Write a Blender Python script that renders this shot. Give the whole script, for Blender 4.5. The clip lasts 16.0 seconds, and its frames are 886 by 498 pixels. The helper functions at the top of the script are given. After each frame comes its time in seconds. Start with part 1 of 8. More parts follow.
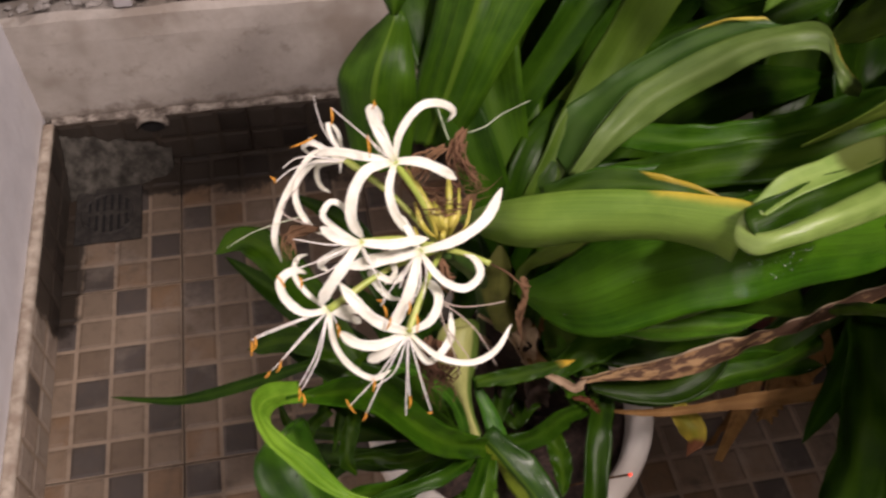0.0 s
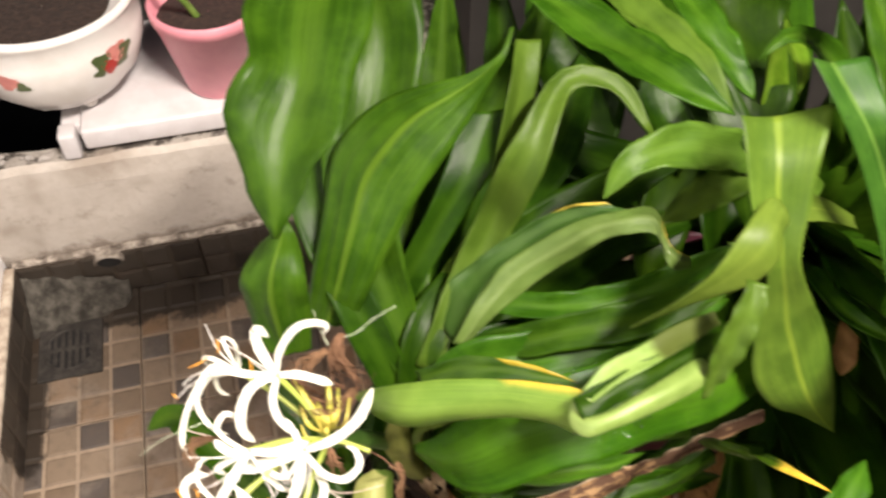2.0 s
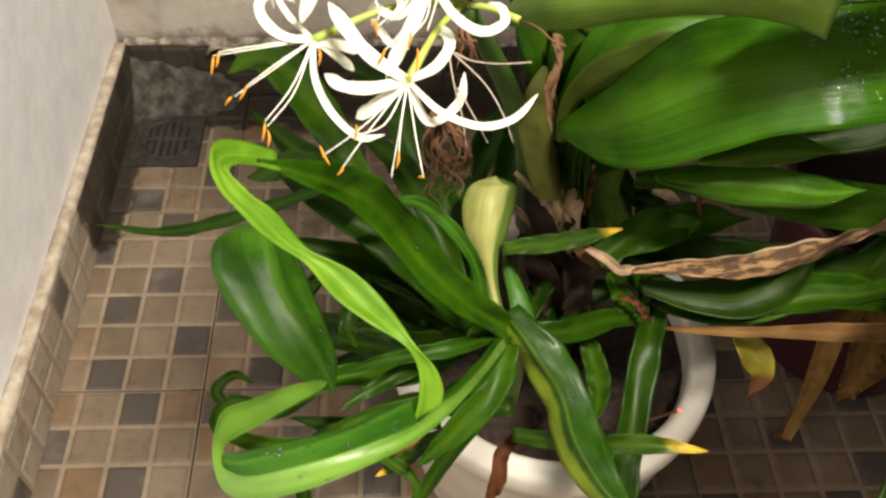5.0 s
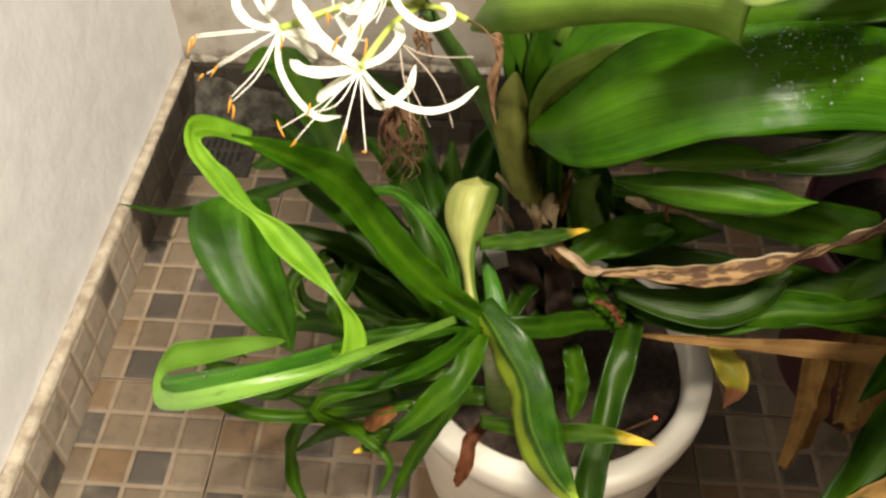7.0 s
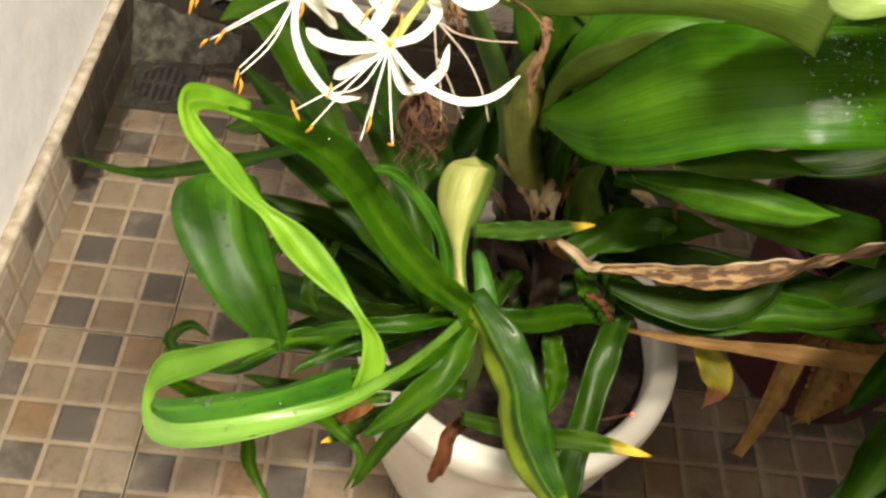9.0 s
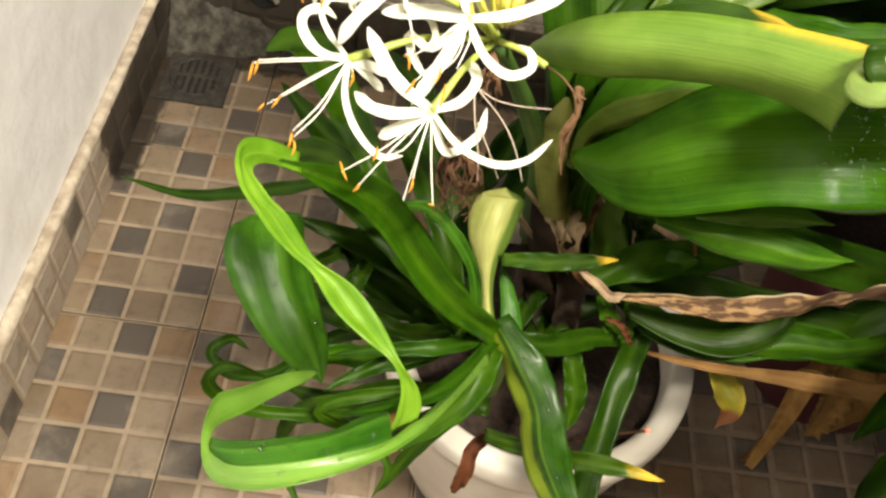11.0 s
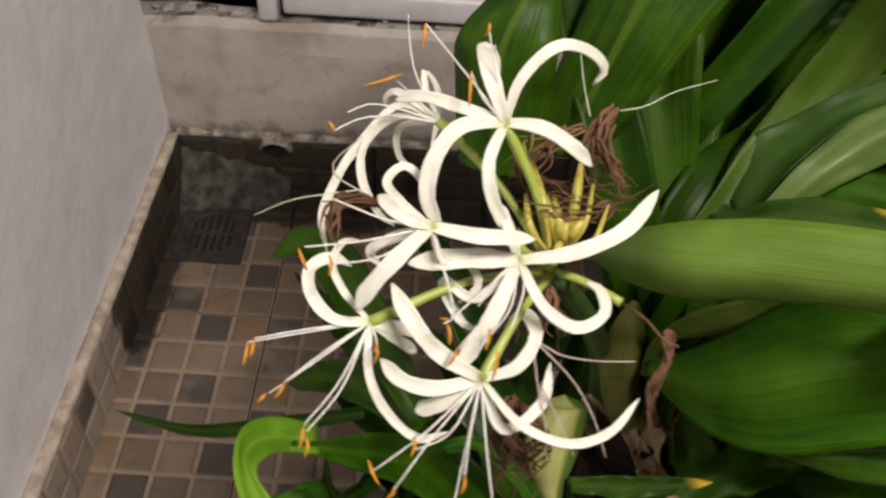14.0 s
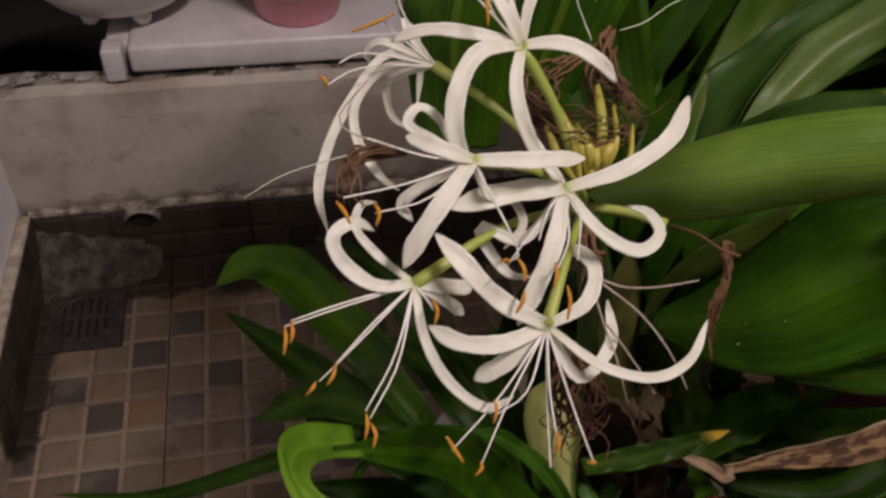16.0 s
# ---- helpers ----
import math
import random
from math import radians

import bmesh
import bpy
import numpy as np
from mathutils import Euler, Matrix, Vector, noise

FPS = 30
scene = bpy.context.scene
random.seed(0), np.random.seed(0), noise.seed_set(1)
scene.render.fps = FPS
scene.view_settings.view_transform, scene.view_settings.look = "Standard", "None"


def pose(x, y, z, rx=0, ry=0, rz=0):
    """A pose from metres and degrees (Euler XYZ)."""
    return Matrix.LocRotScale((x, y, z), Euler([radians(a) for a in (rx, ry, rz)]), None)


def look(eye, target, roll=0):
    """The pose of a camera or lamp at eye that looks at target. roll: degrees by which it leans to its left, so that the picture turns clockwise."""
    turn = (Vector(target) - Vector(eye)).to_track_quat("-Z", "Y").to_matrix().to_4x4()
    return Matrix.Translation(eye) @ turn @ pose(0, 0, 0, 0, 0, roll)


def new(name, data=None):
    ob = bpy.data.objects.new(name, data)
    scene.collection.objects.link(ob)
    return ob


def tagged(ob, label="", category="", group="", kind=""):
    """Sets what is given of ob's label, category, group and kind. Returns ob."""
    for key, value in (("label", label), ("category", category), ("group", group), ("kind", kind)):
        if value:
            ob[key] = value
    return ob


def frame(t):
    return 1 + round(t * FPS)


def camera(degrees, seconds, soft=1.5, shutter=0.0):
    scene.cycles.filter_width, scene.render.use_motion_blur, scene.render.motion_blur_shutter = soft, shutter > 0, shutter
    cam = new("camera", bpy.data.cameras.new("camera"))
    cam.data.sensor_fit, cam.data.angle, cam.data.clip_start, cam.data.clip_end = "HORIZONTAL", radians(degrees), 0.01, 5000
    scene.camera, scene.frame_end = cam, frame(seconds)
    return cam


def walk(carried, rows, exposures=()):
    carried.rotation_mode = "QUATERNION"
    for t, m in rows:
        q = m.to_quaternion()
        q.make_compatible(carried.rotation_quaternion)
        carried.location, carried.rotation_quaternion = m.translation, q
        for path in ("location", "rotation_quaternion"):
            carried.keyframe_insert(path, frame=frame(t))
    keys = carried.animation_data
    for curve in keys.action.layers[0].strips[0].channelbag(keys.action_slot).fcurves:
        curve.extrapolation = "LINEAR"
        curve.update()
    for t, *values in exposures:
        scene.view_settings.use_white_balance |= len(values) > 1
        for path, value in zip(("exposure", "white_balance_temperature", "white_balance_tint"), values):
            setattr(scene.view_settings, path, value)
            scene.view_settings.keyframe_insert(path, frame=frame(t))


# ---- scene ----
# the camera: carried by hand round a flowering pot plant, looking down
cam = camera(53.8, 16.0, soft=2.5, shutter=0.8)
METRES, EYE, TILT, LEAN, TURN = 1.139, 1.1234, -53.25, -2.34, -10.52
ROWS = [
    (0.0, 0.0, 0.0, 0.0, 0.0, 0.0, -0.0),
    (0.5, 0.0164, -0.0126, -0.001, -1.16, 0.54, 0.81),
    (1.0, 0.0497, -0.0583, 0.0116, -2.38, 1.29, 2.58),
    (1.5, 0.0735, -0.0828, 0.0419, -1.82, 2.6, 4.24),
    (2.0, 0.0596, -0.0705, 0.0656, -0.9, 4.09, 4.16),
    (2.5, 0.0168, -0.0186, 0.0387, 0.79, 2.85, 2.03),
    (3.0, 0.0011, 0.0465, 0.0121, 1.97, 0.97, 0.2),
    (3.5, 0.0159, 0.0839, -0.0503, 2.42, 5.32, -1.21),
    (4.0, 0.03, 0.09, -0.0829, 2.86, 3.98, -1.76),
    (4.5, 0.0262, 0.0873, -0.1024, 3.82, 2.64, -4.1),
    (7.0, 0.0959, 0.0546, -0.1329, 9.85, 4.5, -10.14),
    (7.5, 0.0433, 0.03, -0.1395, 3.06, 6.92, -4.32),
    (8.0, 0.014, 0.0423, -0.1432, -0.15, 7.04, -3.3),
    (8.5, 0.0191, 0.0729, -0.1154, 0.65, 4.29, -7.44),
    (9.0, 0.0451, 0.0859, -0.1128, 4.25, 1.57, -13.32),
    (11.5, 0.0333, 0.0575, -0.0822, 6.4, -0.52, -16.02),
    (12.0, 0.0489, 0.0655, -0.0803, 9.08, -0.28, -18.29),
    (12.5, 0.0484, 0.072, -0.0663, 11.44, 0.07, -18.27),
    (13.0, 0.0311, 0.0927, -0.0491, 11.03, 2.03, -16.8),
    (13.5, 0.0247, 0.1178, -0.0287, 9.08, 3.99, -14.24),
    (14.0, 0.0062, 0.1315, -0.027, 7.7, 5.64, -10.51),
    (14.5, -0.003, 0.134, -0.0372, 6.46, 7.32, -6.24),
    (15.0, -0.0067, 0.1387, -0.0398, 4.34, 8.04, -1.8),
    (15.5, -0.0366, 0.1525, -0.054, 1.45, 8.48, 0.27),
    (16.0, -0.0459, 0.1613, -0.0588, -0.58, 10.22, 0.27),
]
EXPOSURES = [(0.0, -0.05, 6700, 26), (0.5, 0.0, 6700, 24), (1.0, 0.2, 6700, 22), (1.5, 0.55, 6800, 17), (2.0, 1.15, 6900, 15), (2.5, 0.95, 7000, 12), (3.0, 0.4, 7200, 11), (3.5, -0.05, 7100, 12), (4.0, 0.1, 7100, 12), (4.5, 0.62, 7100, 9), (7.0, 0.88, 7400, 4), (8.0, 0.98, 7400, 3), (9.0, 1.08, 7400, 2), (11.5, 1.02, 7300, 4), (12.5, 0.85, 7100, 6), (13.5, 0.02, 6800, 13), (14.5, -0.4, 6600, 18), (15.0, -0.75, 6700, 22), (15.5, -0.87, 6700, 24), (16.0, -0.98, 6700, 25)]
walk(cam, [(t, pose(0.2102, -0.816, EYE, TILT, LEAN, TURN) @ pose(METRES * x, METRES * y, METRES * z, 90 + pitch, roll, yaw)) for t, x, y, z, yaw, pitch, roll in ROWS], EXPOSURES)

# ---- world and light: a yard at night under an added ceiling, one hanging tube lamp behind the camera ----
world = bpy.data.worlds.new("night")
scene.world = world
world.use_nodes = True
world.node_tree.nodes["Background"].inputs[0].default_value = (0.010, 0.012, 0.018, 1)
world.node_tree.nodes["Background"].inputs[1].default_value = 0.3

LAMP_AT = (0.84, -1.22, 2.42)
lamp_data = bpy.data.lights.new("tube_lamp_light", "AREA")
lamp_data.shape, lamp_data.size, lamp_data.size_y, lamp_data.energy = "RECTANGLE", 0.6, 0.08, 58.0
lamp_data.color = (1.0, 0.94, 0.87)
lamp = new("tube_lamp_light", lamp_data)
lamp.matrix_world = look(LAMP_AT, (0.25, -0.45, 0.3))

# ---- materials ----
def mat(name, rough=0.6, spec=0.5, metal=0.0):
    m = bpy.data.materials.new(name)
    m.use_nodes = True
    b = m.node_tree.nodes["Principled BSDF"]
    b.inputs["Roughness"].default_value = rough
    b.inputs["Specular IOR Level"].default_value = spec
    b.inputs["Metallic"].default_value = metal
    return m, m.node_tree, b


def nd(t, kind, **sockets):
    n = t.nodes.new(kind)
    for key, value in sockets.items():
        n.inputs[key].default_value = value
    return n


def mixc(t, fac, a, b, blend="MIX"):
    n = t.nodes.new("ShaderNodeMix")
    n.data_type, n.blend_type = "RGBA", blend
    for sock, v in ((n.inputs[0], fac), (n.inputs[6], a), (n.inputs[7], b)):
        if isinstance(v, bpy.types.NodeSocket):
            t.links.new(v, sock)
        elif isinstance(v, (int, float)):
            sock.default_value = v
        else:
            sock.default_value = (*v, 1)
    return n.outputs[2]


def calc(t, op, a, b=0.0, c=0.0):
    n = t.nodes.new("ShaderNodeMath")
    n.operation = op
    for sock, v in zip(n.inputs, (a, b, c)):
        if isinstance(v, bpy.types.NodeSocket):
            t.links.new(v, sock)
        else:
            sock.default_value = v
    return n.outputs[0]


def ramp(t, fac, *stops):
    n = t.nodes.new("ShaderNodeMapRange")
    n.interpolation_type = "SMOOTHSTEP"
    t.links.new(fac, n.inputs[0])
    for i, v in enumerate(stops):
        n.inputs[1 + i].default_value = v
    return n.outputs[0]


def noise_of(t, coord, scale, detail=4.0, rough=0.6):
    n = nd(t, "ShaderNodeTexNoise", Scale=scale, Detail=detail, Roughness=rough)
    t.links.new(coord, n.inputs["Vector"])
    return n.outputs["Fac"]


def bump(t, b, height, strength=0.3, dist=0.002):
    n = nd(t, "ShaderNodeBump", Strength=strength, Distance=dist)
    t.links.new(height, n.inputs["Height"])
    t.links.new(n.outputs[0], b.inputs["Normal"])


def place_of(t):
    return t.nodes.new("ShaderNodeNewGeometry").outputs["Position"]


def leaf_mat(name, deep, light, rib, tip=None, tip_from=0.8, rough=0.35, veins=70.0, spots=0.0, thin=0.12, edge=None, edge_from=0.4, edge_to=1.2, edge_in=0.36, edge_low=False, rib_w=0.2, rib_k=0.45, wet=0.0, spec=0.2, rim=None, film=0.0):
    m, t, b = mat(name, rough, spec)
    uv = t.nodes.new("ShaderNodeUVMap").outputs[0]
    sep = t.nodes.new("ShaderNodeSeparateXYZ")
    t.links.new(uv, sep.inputs[0])
    u, v = sep.outputs[0], sep.outputs[1]
    stretch = t.nodes.new("ShaderNodeMapping")
    stretch.inputs["Scale"].default_value = (6.0, 60.0, 1.0)
    t.links.new(uv, stretch.inputs[0])
    info = t.nodes.new("ShaderNodeObjectInfo").outputs["Random"]
    grain = noise_of(t, stretch.outputs[0], 1.0, 3.0)
    comb = t.nodes.new("ShaderNodeMapping")
    comb.inputs["Scale"].default_value = (2.2, 46.0, 1.0)
    t.links.new(uv, comb.inputs[0])
    fibre = noise_of(t, comb.outputs[0], 1.0, 5.0, 0.7)
    patch = noise_of(t, place_of(t), 38.0, 3.0)
    vein = calc(t, "SINE", calc(t, "MULTIPLY", v, veins))
    col = mixc(t, ramp(t, patch, 0.32, 0.7, 0.0, 1.0), deep, light)
    col = mixc(t, ramp(t, grain, 0.45, 0.75, 0.0, 0.4), col, light)
    col = mixc(t, ramp(t, vein, 0.2, 1.0, 0.0, 0.17), col, light)
    mid = calc(t, "ABSOLUTE", calc(t, "SUBTRACT", v, 0.5))
    col = mixc(t, ramp(t, mid, rib_w * 0.2, rib_w, rib_k, 0.0), col, rib)
    if edge:
        e = calc(t, "ADD", mid, calc(t, "MULTIPLY", calc(t, "SUBTRACT", patch, 0.5), 0.2))
        e = calc(t, "MULTIPLY", e, ramp(t, u, edge_from, edge_from + 0.25, 0.0, 1.0))
        e = calc(t, "MULTIPLY", e, ramp(t, u, edge_to, edge_to + 0.15, 1.0, 0.0))
        e = calc(t, "MULTIPLY", e, ramp(t, v, 0.45, 0.55, *((0.0, 1.0) if edge_low else (1.0, 0.0))))
        col = mixc(t, ramp(t, e, edge_in, edge_in + 0.14, 0.0, 0.9), col, edge)
    # fine fibres along the leaf
    col = mixc(t, ramp(t, fibre, 0.36, 0.52, 0.34, 0.0), col, tuple(0.55 * c for c in deep))
    col = mixc(t, ramp(t, fibre, 0.52, 0.68, 0.0, 0.34), col, tuple(1.12 * c for c in rib))
    hue = nd(t, "ShaderNodeHueSaturation")
    t.links.new(calc(t, "ADD", 0.493, calc(t, "MULTIPLY", info, 0.014)), hue.inputs["Hue"])
    t.links.new(calc(t, "ADD", 0.82, calc(t, "MULTIPLY", info, 0.36)), hue.inputs["Value"])
    t.links.new(col, hue.inputs["Color"])
    col = hue.outputs[0]
    if tip:
        uu = calc(t, "ADD", u, calc(t, "MULTIPLY", calc(t, "SUBTRACT", patch, 0.5), 0.25))
        col = mixc(t, ramp(t, uu, tip_from, tip_from + 0.12, 0.0, 1.0), col, tip)
    if spots:
        # mould in long dark patches and streaks that follow the leaf
        flow = t.nodes.new("ShaderNodeMapping")
        flow.inputs["Scale"].default_value = (13.0, 2.6, 1.0)
        t.links.new(uv, flow.inputs[0])
        blot = calc(t, "ADD", noise_of(t, flow.outputs[0], 1.0, 5.0, 0.6), ramp(t, u, 0.4, 0.75, 0.0, 0.10))
        col = mixc(t, ramp(t, blot, 0.43, 0.54, 0.0, spots), col, (0.040, 0.019, 0.012))
        col = mixc(t, ramp(t, fibre, 0.50, 0.66, 0.0, 0.7), col, (0.085, 0.036, 0.020))
    if rim:
        col = mixc(t, ramp(t, v, 0.03, 0.10, 0.9, 0.0), col, rim)
    t.links.new(col, b.inputs["Base Color"])
    t.links.new(calc(t, "ADD", rough - 0.06, calc(t, "MULTIPLY", grain, 0.16)), b.inputs["Roughness"])
    bump(t, b, calc(t, "ADD", calc(t, "ADD", calc(t, "MULTIPLY", vein, 0.5), calc(t, "MULTIPLY", patch, 7.0)), calc(t, "ADD", calc(t, "MULTIPLY", grain, 1.2), calc(t, "MULTIPLY", fibre, 2.0))), 0.16, 0.0005)
    if film:
        # a film of water that breaks the lamp's reflection into streaks
        ripple = t.nodes.new("ShaderNodeMapping")
        ripple.inputs["Scale"].default_value = (26.0, 34.0, 1.0)
        t.links.new(uv, ripple.inputs[0])
        pool = calc(t, "MULTIPLY", ramp(t, u, 0.40, 0.55, 0.0, film), ramp(t, noise_of(t, place_of(t), 26.0, 4.0, 0.6), 0.42, 0.52, 0.0, 1.0))
        t.links.new(pool, b.inputs["Coat Weight"])
        b.inputs["Coat Roughness"].default_value = 0.10
        nb = nd(t, "ShaderNodeBump", Strength=0.6, Distance=0.0012)
        t.links.new(noise_of(t, ripple.outputs[0], 1.0, 4.0, 0.6), nb.inputs["Height"])
        t.links.new(nb.outputs[0], b.inputs["Coat Normal"])
    if wet:
        b.inputs["Coat Weight"].default_value = wet
        b.inputs["Coat Roughness"].default_value = 0.16
    if thin:
        tr = nd(t, "ShaderNodeBsdfTranslucent")
        t.links.new(col, tr.inputs[0])
        mx = nd(t, "ShaderNodeMixShader", Fac=thin)
        t.links.new(b.outputs[0], mx.inputs[1])
        t.links.new(tr.outputs[0], mx.inputs[2])
        t.links.new(mx.outputs[0], t.nodes["Material Output"].inputs[0])
    return m


YELLOW = (0.62, 0.40, 0.04)
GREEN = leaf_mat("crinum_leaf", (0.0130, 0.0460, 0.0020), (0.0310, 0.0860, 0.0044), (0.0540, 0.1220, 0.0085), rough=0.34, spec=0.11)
# deeper leaf green; for inner and lower leaves it also holds their shade
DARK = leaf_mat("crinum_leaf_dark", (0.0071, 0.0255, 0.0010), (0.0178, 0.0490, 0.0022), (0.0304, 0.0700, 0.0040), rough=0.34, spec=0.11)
PALE = leaf_mat("crinum_leaf_underside", (0.0458, 0.1016, 0.0090), (0.0761, 0.1483, 0.0157), (0.0871, 0.1647, 0.0191), rough=0.38, veins=110.0, thin=0.22)
EDGED = leaf_mat("yellow_edged_leaf", (0.1090, 0.1960, 0.0230), (0.1640, 0.2660, 0.0390), (0.1880, 0.2900, 0.0510), rough=0.36, veins=110.0, edge=(0.55, 0.38, 0.04), edge_from=0.5, edge_in=0.38, thin=0.3, spec=0.3)
# arching leaf: the sheen on this half is put into a paler, greyer green
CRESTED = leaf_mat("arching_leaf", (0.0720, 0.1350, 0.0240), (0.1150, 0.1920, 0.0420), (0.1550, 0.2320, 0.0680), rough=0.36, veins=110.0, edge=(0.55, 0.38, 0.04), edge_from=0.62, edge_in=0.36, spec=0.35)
# its other half: the shade there is put into a darker green
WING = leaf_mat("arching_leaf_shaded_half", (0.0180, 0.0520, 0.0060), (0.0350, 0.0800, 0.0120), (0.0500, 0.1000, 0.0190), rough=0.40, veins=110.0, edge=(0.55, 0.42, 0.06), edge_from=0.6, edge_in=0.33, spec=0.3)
BRIGHT = leaf_mat("young_leaf", (0.0662, 0.1630, 0.0075), (0.1384, 0.2663, 0.0202), (0.1866, 0.3064, 0.0319), rough=0.36, veins=50.0, rib_w=0.07, rib_k=0.3)
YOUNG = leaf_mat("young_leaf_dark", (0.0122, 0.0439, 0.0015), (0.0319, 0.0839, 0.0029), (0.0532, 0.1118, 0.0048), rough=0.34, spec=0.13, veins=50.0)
# young leaves over the pot: their shade is mixed into this darker green
GLOOM = leaf_mat("young_leaf_shaded", (0.0080, 0.0300, 0.0012), (0.0190, 0.0560, 0.0026), (0.0330, 0.0800, 0.0046), rough=0.30, spec=0.13, veins=50.0)
TIPPED = leaf_mat("yellow_tipped_leaf", (0.0137, 0.0436, 0.0016), (0.0343, 0.0795, 0.0030), (0.0504, 0.1026, 0.0046), tip=YELLOW, tip_from=0.80)
LIME = leaf_mat("yellowing_leaf", (0.0900, 0.1564, 0.0139), (0.1530, 0.2208, 0.0221), (0.2700, 0.3128, 0.0504), rough=0.36, edge=(0.2300, 0.2700, 0.0560), edge_from=-0.3, edge_in=0.03)
STRIPED = leaf_mat("yellow_ribbed_leaf", (0.0080, 0.0340, 0.0020), (0.0200, 0.0620, 0.0040), (0.1056, 0.1760, 0.0132), tip=(0.36, 0.46, 0.05), tip_from=0.9, rough=0.36, rib_w=0.05, rib_k=0.4, edge=(0.15, 0.20, 0.015), edge_from=-0.3, edge_in=0.10, edge_low=True, wet=0.06)
AMBER = leaf_mat("amber_leaf", (0.14, 0.115, 0.012), (0.26, 0.19, 0.02), (0.16, 0.17, 0.015), tip=(0.12, 0.045, 0.02), tip_from=0.55, rough=0.5)
YELLOWING = leaf_mat("leaf_going_yellow", (0.0141, 0.0484, 0.0035), (0.0352, 0.0880, 0.0070), (0.0528, 0.1144, 0.0088), edge=(0.42, 0.32, 0.03), edge_from=0.4, edge_in=0.2)
SAPPY = leaf_mat("folded_leaf_back", (0.1250, 0.2050, 0.0400), (0.2100, 0.3050, 0.0750), (0.2350, 0.3300, 0.0900), rough=0.33, veins=60.0, spec=0.5)
LIMY = leaf_mat("looped_leaf", (0.0720, 0.1650, 0.0140), (0.1250, 0.2420, 0.0300), (0.1650, 0.2850, 0.0480), rough=0.33, veins=40.0, rib_w=0.5, rib_k=0.35, wet=0.2, spec=0.5)
SLEEK = leaf_mat("sleek_leaf", (0.0143, 0.0598, 0.0034), (0.0364, 0.1118, 0.0080), (0.0676, 0.1690, 0.0160), rough=0.36, veins=34.0, rib_w=0.12, rib_k=0.5, spec=0.18)
HOOD = leaf_mat("hooded_leaf", (0.1900, 0.2185, 0.0504), (0.3420, 0.3515, 0.1134), (0.3990, 0.3990, 0.1512), rough=0.36, veins=60.0, rib_w=0.5, rib_k=0.5, edge=(0.0600, 0.1300, 0.0150), edge_from=-0.3, edge_in=0.16, edge_low=True)
LIGHT = leaf_mat("light_leaf", (0.0750, 0.1350, 0.0138), (0.1200, 0.1950, 0.0252), (0.1700, 0.2500, 0.0360), rough=0.40, veins=60.0, rib_w=0.06)
# folded leaf: the shade past its crease is painted as a dark tip
SHADED = leaf_mat("folded_leaf_shaded", (0.1250, 0.2050, 0.0400), (0.2100, 0.3050, 0.0750), (0.2350, 0.3300, 0.0900), rough=0.40, veins=60.0, tip=(0.0600, 0.0800, 0.0150), tip_from=0.42, spec=0.4)
KEELED = leaf_mat("keeled_leaf", (0.0480, 0.1050, 0.0102), (0.0850, 0.1600, 0.0180), (0.1900, 0.2800, 0.0300), rough=0.40, veins=90.0, rib_w=0.06, rib_k=0.6)
KEELED_DEEP = leaf_mat("keeled_dark_leaf", (0.0150, 0.0520, 0.0050), (0.0350, 0.0920, 0.0100), (0.1100, 0.1900, 0.0330), rough=0.38, veins=90.0, rib_w=0.05, rib_k=0.6)
WETTISH = leaf_mat("ribbed_leaf", (0.0210, 0.0760, 0.0038), (0.0510, 0.1430, 0.0085), (0.0950, 0.2150, 0.0170), rough=0.34, veins=40.0, spec=0.16)
BROAD = leaf_mat("broad_leaf", (0.0150, 0.0480, 0.0020), (0.0340, 0.0870, 0.0045), (0.0900, 0.1600, 0.0120), rough=0.36, veins=110.0, rib_w=0.06, rib_k=0.55, spec=0.12)
WET = leaf_mat("wet_leaf", (0.0140, 0.0540, 0.0012), (0.0320, 0.0960, 0.0030), (0.0560, 0.1350, 0.0070), rough=0.34, rib_w=0.35, rib_k=0.5, spec=0.09, film=1.0)
# sheath brown, deepened in colour to carry the shade inside the clump
TRUNK = leaf_mat("old_sheath", (0.0099, 0.0060, 0.0044), (0.0523, 0.0330, 0.0220), (0.0275, 0.0165, 0.0110), rough=0.85, thin=0.0, veins=160.0)
STRAW = leaf_mat("dry_leaf", (0.1370, 0.0673, 0.0202), (0.2635, 0.1481, 0.0538), (0.2213, 0.1212, 0.0404), rough=0.7, thin=0.1)
SPOTTED = leaf_mat("dry_spotted_leaf", (0.1900, 0.1060, 0.0460), (0.3300, 0.2080, 0.1040), (0.3000, 0.1900, 0.0950), rough=0.75, spots=0.9, thin=0.06, rim=(0.42, 0.33, 0.22))
BROWN = leaf_mat("withered_brown", (0.060, 0.030, 0.016), (0.19, 0.10, 0.055), (0.14, 0.08, 0.045), rough=0.8, thin=0.0)
RUST = leaf_mat("rusty_dead_leaf", (0.0480, 0.0140, 0.0050), (0.1250, 0.0440, 0.0140), (0.1000, 0.0340, 0.0110), rough=0.7, thin=0.05)
BROWNISH = leaf_mat("dead_brown_leaf", (0.0900, 0.0430, 0.0130), (0.2100, 0.1150, 0.0400), (0.1700, 0.0950, 0.0350), rough=0.75, thin=0.1)
HUSK = leaf_mat("dry_husk", (0.0900, 0.0450, 0.0220), (0.2100, 0.1200, 0.0640), (0.1700, 0.0950, 0.0500), rough=0.8, thin=0.1)
SHEATH = leaf_mat("yellowing_sheath", (0.1100, 0.1250, 0.0260), (0.2100, 0.2200, 0.0560), (0.1900, 0.2050, 0.0480), rough=0.5)
